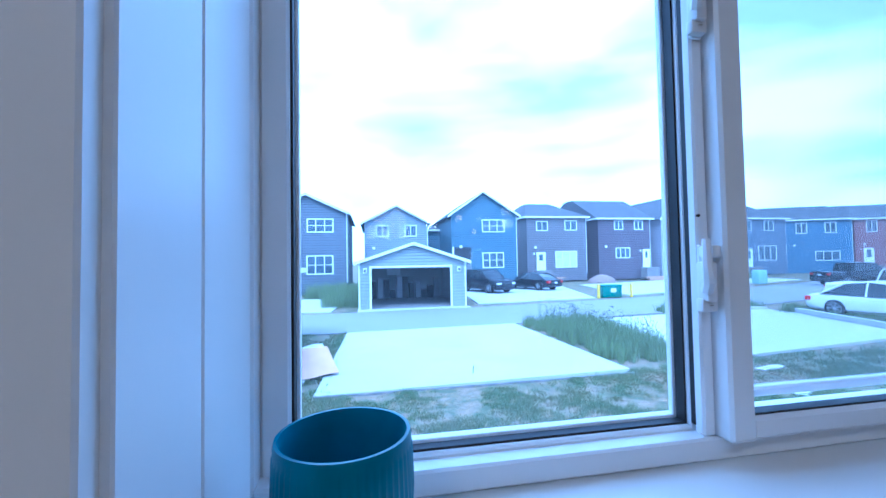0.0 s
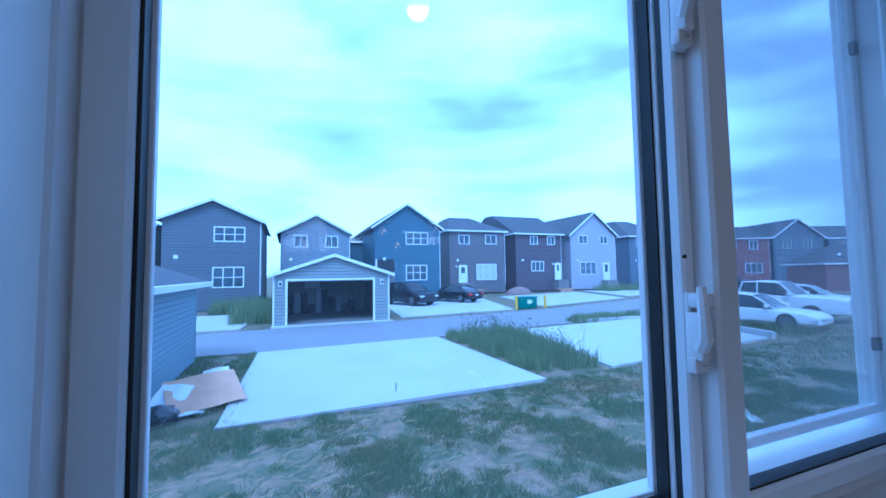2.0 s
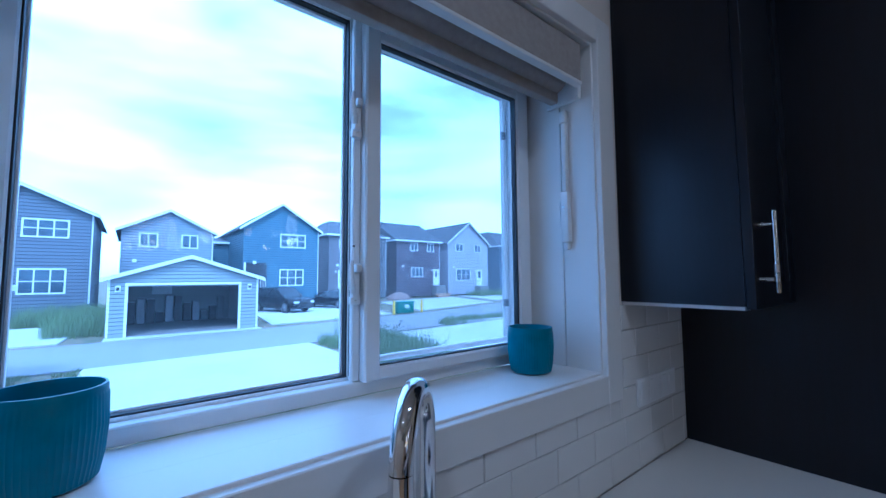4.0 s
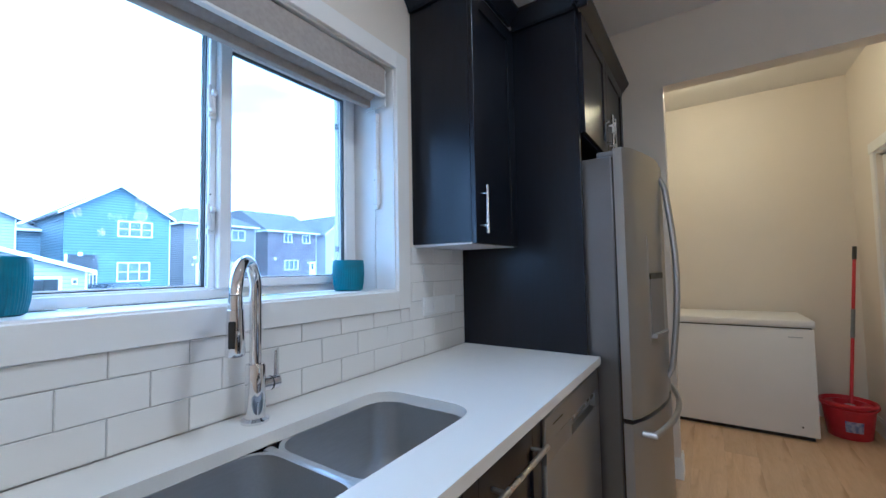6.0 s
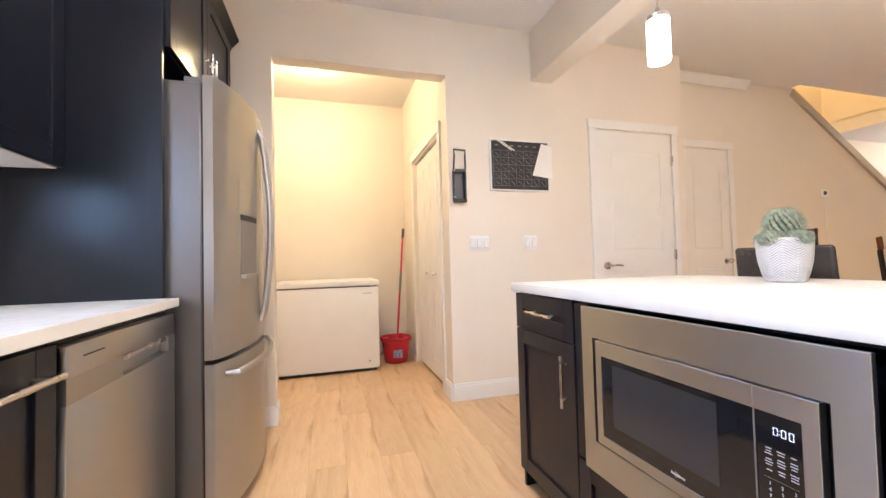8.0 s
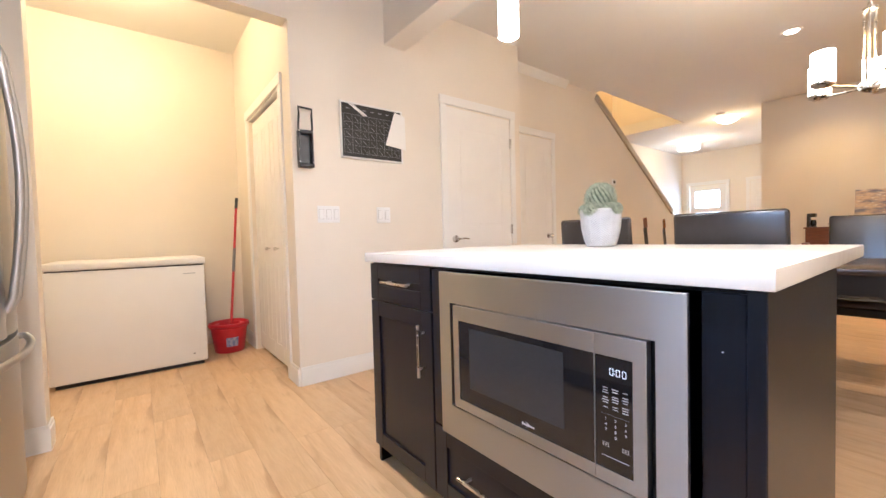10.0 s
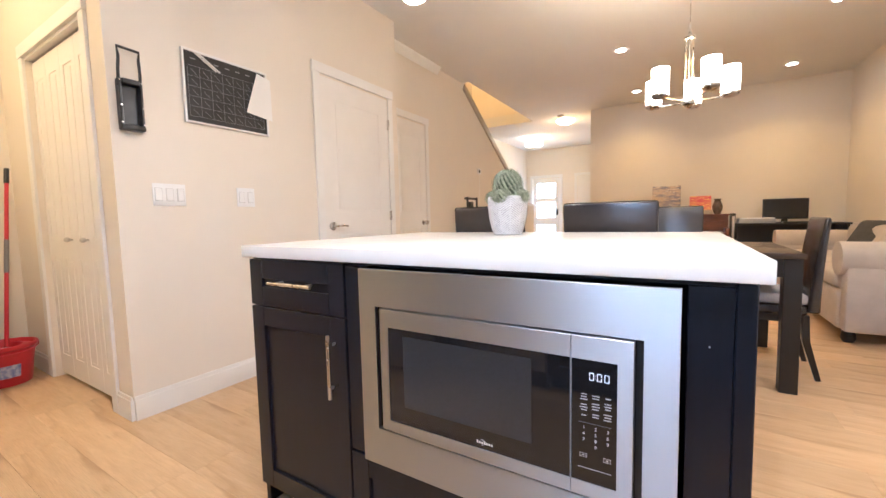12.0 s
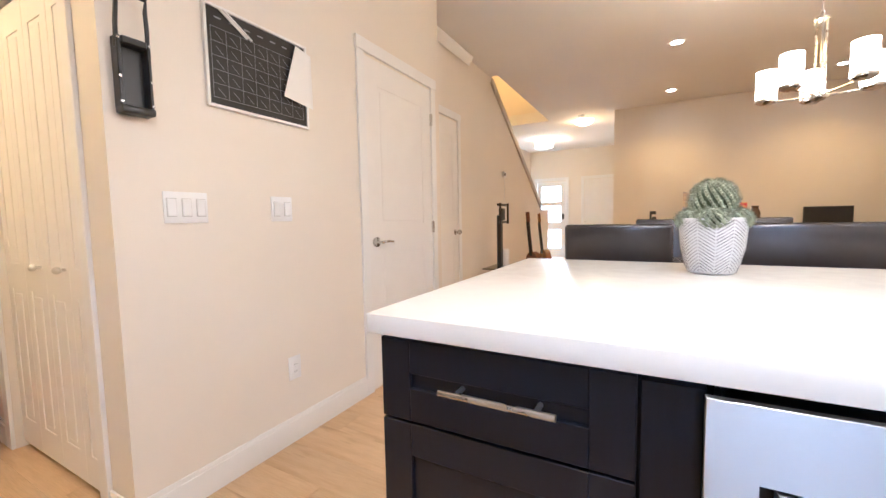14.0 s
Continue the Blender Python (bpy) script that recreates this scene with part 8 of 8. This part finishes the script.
                q = [rb.verts.new((xo, y + r * f_ * math.cos(a_), r + r * f_ * math.sin(a_))) for f_, a_ in ((0.60, a0), (0.68, a0), (0.68, a1), (0.60, a1))]
                rb.faces.new(q)
            part("wheel_rim", rb, rim_m, w_, "alloy wheel")
    zf = body[1][2]
    for s in (-1, 1):
        part("head_lamp", B(min(s * 0.48, s * 0.84) * W / 1.82, max(s * 0.48, s * 0.84) * W / 1.82, -L / 2 - 0.005, -L / 2 + 0.30, zf - 0.22, zf - 0.08, 0.03, 2), head_m, c_, "clear head lamp")
        part("tail_lamp", B(min(s * 0.55, s * 0.86) * W / 1.82, max(s * 0.55, s * 0.86) * W / 1.82, L / 2 - 0.20, L / 2 + 0.005, body[-2][2] - 0.26, body[-2][2] - 0.08, 0.03, 2), tail_m, c_, "red tail lamp")
        part("side_mirror", B(min(s * 0.9, s * 1.08) * W / 1.82, max(s * 0.9, s * 1.08) * W / 1.82, -0.19 * L, -0.16 * L, cab[1][1] + 0.02, cab[1][1] + 0.16, 0.03, 2), paint, c_)
    part("grille", B(-0.42, 0.42, -L / 2 - 0.01, -L / 2 + 0.05, zf - 0.34, zf - 0.14, 0.02), gasket, c_, "dark grille")
    part("number_plate", B(-0.16, 0.16, L / 2 - 0.01, L / 2 + 0.014, body[-2][2] - 0.30, body[-2][2] - 0.18), house_trim, c_, "pale number plate")
    part("front_bumper", B(-0.75 * W / 1.82, 0.75 * W / 1.82, -L / 2 - 0.02, -L / 2 + 0.1, body[0][1], body[0][1] + 0.16, 0.04, 2), paint, c_)
    c_.matrix_basis = Matrix.Translation((loc[0], loc[1], loc[2])) @ pose(0, 0, 0, 0, 0, turn)
    return c_


black_paint = Mat("black_car_paint", (0.016, 0.018, 0.024), 0.18, 0.2).vary(4, 0.3).m
white_paint = Mat("white_car_paint", (0.72, 0.73, 0.74), 0.22).vary(4, 0.05).m
vehicle("suv", (8.75, 28.6, G + 0.03), 24, black_paint, "suv", "black parked sport utility vehicle facing the lane", L=4.7, W=1.9)
vehicle("sedan_car", (13.1, 29.8, G + 0.03), 205, black_paint, "sedan", "black parked saloon car with red tail lamps", L=4.8)
vehicle("sedan_car", (18.9, 10.35, G), 9, white_paint, "sedan", "white parked saloon car on the grass", L=4.7)
vehicle("pickup_truck", (22.6, 11.6, G), 9, white_paint, "truck", "white parked crew-cab pickup truck", L=5.8, W=2.0)
vehicle("pickup_truck", (37.5, 23.5, G), 75, black_paint, "truck", "dark pickup truck parked far along the lane", L=5.6, W=2.0)
vehicle("sedan_car", (30.5, 14.0, G), 14, white_paint, "sedan", "white saloon car parked beyond the truck", L=4.7)

# ---- yard things ----
tb_ = thing("transformer_box", (14.8, 21.7, G), "dull green utility box with a white label", "utility box")
part("box_shell", B(14.15, 15.45, 21.4, 22.1, G, -0.25, 0.03, 2), Mat("utility_green", (0.03, 0.16, 0.11), 0.5).vary(3, 0.25).m, tb_)
part("box_lid", B(14.11, 15.49, 21.36, 22.14, -0.25, -0.17, 0.02), SIDING.get("x") or Mat("utility_green_lid", (0.035, 0.18, 0.13), 0.5).vary(3, 0.2).m, tb_)
part("box_label", B(14.70, 15.05, 21.385, 21.399, -0.62, -0.38), house_trim, tb_, "white label")
yl = Mat("yellow_bollard", (0.65, 0.48, 0.03), 0.5).vary(6, 0.2).m
for x in (13.72, 15.95):
    b_ = solo("bollard", tube(bmesh.new(), (x, 21.2, G), (x, 21.2, -0.08), 0.085, n=18), yl, "yellow steel bollard beside a utility box", "bollard", "bollards by the box")
solo("utility_pedestal", B(33.0, 33.9, 27.6, 28.3, G, 0.25, 0.06, 2), Mat("pale_green_box", (0.35, 0.50, 0.48), 0.5).vary(3, 0.1).m, "pale green utility pedestal on a far drive", "utility box")
sand = Mat("brown_sand", (0.26, 0.19, 0.16), 0.95).vary(3, 0.3).bump(8, 0.6, 0.05).m
bm = bmesh.new()
bmesh.ops.create_uvsphere(bm, u_segments=24, v_segments=10, radius=1)
for v in bm.verts:
    f = 1 + 0.15 * noise.noise(v.co * 2.3)
    v.co = Vector((23.3 + v.co.x * 1.5 * f, 35.8 + v.co.y * 1.2 * f, G - 0.2 + max(v.co.z, -0.1) * 1.0 * f))
solo("sand_heap", bm, sand, "heap of brown sand by a plum house", "heap")
lb = Mat("raw_lumber", (0.45, 0.30, 0.20), 0.8).vary(6, 0.3, (1, 8, 8)).m
for i, (x, y, a) in enumerate(((18.0, 37.0, 5), (18.6, 37.2, -3), (30.5, 37.0, 4))):
    bm = B(-1.3, 1.3, -0.12, 0.12, 0, 0.12)
    ob = solo("lumber", bm, lb, "stacked pale lumber near a house", "lumber", "lumber by the houses")
    ob.matrix_basis = pose(x, y, G + 0.45 if i == 1 else G + 0.3, 0, 0, a)
    box_ = B(x - 0.9, x + 0.9, y - 0.2, y + 0.2, G - 0.03, G + 0.3)
    solo("lumber", box_, lb, "low stack of pale lumber on the ground", "lumber", "lumber by the houses")

cb = Mat("cardboard", (0.50, 0.32, 0.20), 0.85).vary(4, 0.15).m
foam = Mat("white_foam_sheet", (0.70, 0.71, 0.72), 0.8).vary(4, 0.1).m


def sheet(name, w, d, th_, place, rot, m, label, category):
    bm = bmesh.new()
    bmesh.ops.create_grid(bm, x_segments=8, y_segments=6, size=0.5)
    for v in bm.verts:
        v.co = Vector((v.co.x * w, v.co.y * d, 0.05 * math.sin(v.co.x * 3.1) * w + 0.03 * noise.noise(v.co * 3)))
    bmesh.ops.solidify(bm, geom=list(bm.faces), thickness=th_)
    ob = solo(name, bm, m, label, category)
    ob.matrix_basis = pose(*place, *rot)
    return ob


sheet("cardboard_sheet", 1.25, 1.15, 0.01, (-1.50, 8.20, G + 0.26), (19, 3, 20), cb, "bent tan cardboard sheet on the grass", "cardboard")
sheet("cardboard_sheet", 1.0, 0.7, 0.01, (-1.35, 8.2, G + 0.08), (-4, 4, 10), cb, "flat tan cardboard under another sheet", "cardboard")
sheet("foam_sheet", 0.55, 0.6, 0.02, (-2.02, 8.1, G + 0.25), (26, 10, -10), foam, "white foam packing sheet", "packaging")
sheet("foam_sheet", 0.5, 0.45, 0.02, (-1.45, 9.35, G + 0.28), (28, 0, 15), foam, "white foam packing sheet behind cardboard", "packaging")
sheet("foam_sheet", 0.7, 0.3, 0.02, (-1.75, 7.6, G + 0.05), (-4, 6, 5), foam, "white packing strip on the grass", "packaging")
bm = bmesh.new()
bmesh.ops.create_icosphere(bm, subdivisions=3, radius=1)
for v in bm.verts:
    f = 1 + 0.28 * noise.noise(v.co * 2.6) + 0.12 * noise.noise(v.co * 7)
    v.co = Vector((-2.0 + v.co.x * 0.26 * f, 7.35 + v.co.y * 0.22 * f, G + 0.12 + max(v.co.z, -0.6) * 0.17 * f))
solo("rubbish_bag", bm, Mat("black_bin_bag", (0.015, 0.016, 0.02), 0.25).m, "crumpled black rubbish bag beside cardboard", "bag")
solo("steel_stake", tube(bmesh.new(), (2.05, 7.3, G + 0.04), (2.06, 7.3, G + 0.22), 0.008, n=8), gasket, "thin steel stake standing on the pad", "stake")
for (x, y, a, l_) in ((7.6, 5.0, 30, 0.9), (7.3, 3.9, 52, 1.3), (8.4, 6.3, 10, 0.7)):
    ob = solo("board", B(-l_ / 2, l_ / 2, -0.09, 0.09, 0.0, 0.03, 0.003), foam, "pale weathered board lying on the grass", "board", "boards on the grass")
    ob.matrix_basis = pose(x, y, G + 0.0, 0, 0, a)


# ---- grass, weeds and straw ----
def blades(name, clumps, per, h0, h1, spread, width, m, seed, lean=0.5, tuft=1.0, label=""):
    rnd = np.random.RandomState(seed)
    verts, faces = [], []
    for (cx, cy, cz, s) in clumps:
        for _ in range(per):
            a, r = rnd.uniform(0, 6.283), spread * math.sqrt(rnd.uniform()) * s
            bx0, by0 = cx + r * math.cos(a), cy + r * math.sin(a)
            h = rnd.uniform(h0, h1) * s
            la, ll = rnd.uniform(0, 6.283), lean * h * rnd.uniform(0.2, 1)
            dx, dy = math.cos(la) * ll, math.sin(la) * ll
            wx, wy = -math.sin(la + 1.3) * width / 2, math.cos(la + 1.3) * width / 2
            n0 = len(verts)
            verts += [(bx0 - wx, by0 - wy, cz), (bx0 + wx, by0 + wy, cz), (bx0 + dx * 0.4 + wx * 0.7, by0 + dy * 0.4 + wy * 0.7, cz + h * 0.6), (bx0 + dx * 0.4 - wx * 0.7, by0 + dy * 0.4 - wy * 0.7, cz + h * 0.6), (bx0 + dx, by0 + dy, cz + h)]
            faces += [(n0, n0 + 1, n0 + 2, n0 + 3), (n0 + 3, n0 + 2, n0 + 4)]
    me = bpy.data.meshes.new(name)
    me.from_pydata(verts, [], faces)
    me.materials.append(m)
    return tagged(new(name, me), label, kind="stuff")


grass_m = Mat("grass_blades", (0.105, 0.175, 0.055), 0.7).vary(1.3, 0.55, other=(0.20, 0.19, 0.08)).vary(25, 0.5, other=(0.10, 0.10, 0.045)).m
dry_m = Mat("dry_straw", (0.44, 0.32, 0.18), 0.8).vary(3, 0.3).m
weed_m = Mat("weed_leaves", (0.15, 0.21, 0.07), 0.7).vary(2, 0.4).vary(25, 0.5, other=(0.24, 0.26, 0.12)).m
grnd = random.Random(11)
cl = []
while len(cl) < 15000:
    x, y = grnd.uniform(-3.4, 12.5), grnd.uniform(2.6, 7.0)
    if y > 6.6 and -1.1 < x < 5.45:
        continue
    f = noise.noise(Vector((x * 1.1, y * 1.1, 1.7))) + 0.8 * noise.noise(Vector((x * 4.2, y * 4.2, 5)))
    if f + grnd.uniform(-0.12, 0.12) > 0.0:
        cl.append((x, y, G - 0.02, grnd.uniform(0.5, 1.0) + max(f, 0) * 0.9))
blades("grass", cl, 9, 0.035, 0.11, 0.10, 0.009, grass_m, 3, 0.9, label="short patchy green grass")
cl = []
while len(cl) < 1900:
    x, y = grnd.uniform(-4.0, -0.9), grnd.uniform(6.5, 13.2)
    if x < -2.4 or noise.noise(Vector((x, y, 2))) > -0.2:
        cl.append((x, y, G - 0.02, grnd.uniform(0.8, 1.5)))
for _ in range(900):
    cl.append((grnd.uniform(8, 18.5), grnd.uniform(5.0, 7.3), G - 0.02, grnd.uniform(0.8, 1.4)))
for _ in range(900):
    cl.append((grnd.uniform(16.4, 21), grnd.uniform(7.5, 13.5), G - 0.02, grnd.uniform(0.8, 1.8)))
blades("grass", cl, 7, 0.04, 0.10, 0.10, 0.014, grass_m, 4, 0.8, label="short green grass by the pads")
# tall weeds in strips
cl = []
for _ in range(620):
    f = grnd.random()
    y = 7.4 + f * 6.0
    x0, x1 = 5.55, 7.55 + f * 0.9
    cl.append((grnd.uniform(x0, x1), y, G - 0.02, grnd.uniform(0.5, 1.25)))
for _ in range(260):
    cl.append((grnd.uniform(5.8, 7.2), grnd.uniform(8.2, 10.5), G - 0.02, grnd.uniform(0.9, 1.5)))
for _ in range(300):
    cl.append((grnd.uniform(12.6, 17.6), grnd.uniform(14.2, 15.0), G - 0.02, grnd.uniform(0.6, 1.2)))
for _ in range(420):
    cl.append((grnd.uniform(-2.7, -0.8), grnd.uniform(21, 31), G - 0.02, grnd.uniform(1.2, 2.6)))
for _ in range(260):
    cl.append((grnd.uniform(-4.5, -0.8), grnd.uniform(27.5, 30.5), G - 0.02, grnd.uniform(1.4, 2.8)))
for _ in range(200):
    cl.append((grnd.uniform(34, 41), grnd.uniform(34, 37), G, grnd.uniform(1.2, 2.4)))
for _ in range(240):
    cl.append((grnd.uniform(17.6, 18.4), grnd.uniform(8, 13.6), G - 0.02, grnd.uniform(0.5, 1.1)))
blades("weeds", cl, 12, 0.18, 0.50, 0.13, 0.022, weed_m, 5, 0.5, label="tall uneven green weeds in a strip")
tall = [(grnd.uniform(5.7, 7.4), grnd.uniform(7.8, 12.5), G - 0.02, grnd.uniform(0.8, 1.3)) for _ in range(90)]
blades("weed_stems", tall, 3, 0.5, 0.85, 0.05, 0.014, weed_m, 6, 0.2, label="thin seeding weed stems")
# seed heads
verts, faces = [], []
for (x, y, z, s) in tall:
    for _ in range(26):
        px_2, py_2, pz_2 = x + grnd.gauss(0, 0.05), y + grnd.gauss(0, 0.05), z + grnd.uniform(0.35, 0.85) * s
        r = grnd.uniform(0.008, 0.02)
        n0 = len(verts)
        verts += [(px_2 - r, py_2, pz_2), (px_2 + r, py_2 + r, pz_2 - r), (px_2, py_2 - r, pz_2 + r * 1.5)]
        faces.append((n0, n0 + 1, n0 + 2))
me = bpy.data.meshes.new("weed_leaves")
me.from_pydata(verts, [], faces)
me.materials.append(weed_m)
tagged(new("weed_leaves", me), "small leaves on tall weed stems", kind="stuff")
# straw lying flat
srnd = np.random.RandomState(9)
verts, faces = [], []
spots = [(5.7, 6.0, 0.5, 0.35, 420), (6.9, 5.6, 0.8, 0.3, 420), (8.6, 5.4, 0.9, 0.35, 300), (3.0, 4.4, 1.2, 0.5, 260), (0.2, 4.2, 1.3, 0.4, 260), (4.4, 3.9, 1.5, 0.4, 300), (2.0, 5.9, 3.5, 0.4, 600), (6, 4.0, 2.0, 1.0, 260), (2.5, 5.0, 3.5, 1.2, 2200), (6.3, 6.1, 0.75, 0.22, 900)]
for sx_, sy_, rx_, ry_, n in spots:
    for _ in range(n):
        x, y = sx_ + srnd.normal() * rx_, sy_ + srnd.normal() * ry_
        if y > 6.55 and x < 5.5:
            continue
        a, l_ = srnd.uniform(0, 3.14), srnd.uniform(0.05, 0.20)
        dx, dy, w = math.cos(a) * l_, math.sin(a) * l_, 0.005
        z0, z1 = G + srnd.uniform(0.0, 0.06), G + srnd.uniform(0.0, 0.06)
        n0 = len(verts)
        verts += [(x, y, z0), (x + dx, y + dy, z1), (x + dx - dy / l_ * w, y + dy + dx / l_ * w, z1 + 0.004), (x - dy / l_ * w, y + dx / l_ * w, z0 + 0.004)]
        faces.append((n0, n0 + 1, n0 + 2, n0 + 3))
me = bpy.data.meshes.new("straw")
me.from_pydata(verts, [], faces)
me.materials.append(dry_m)
tagged(new("straw", me), "scattered dry straw on the lawn", kind="stuff")
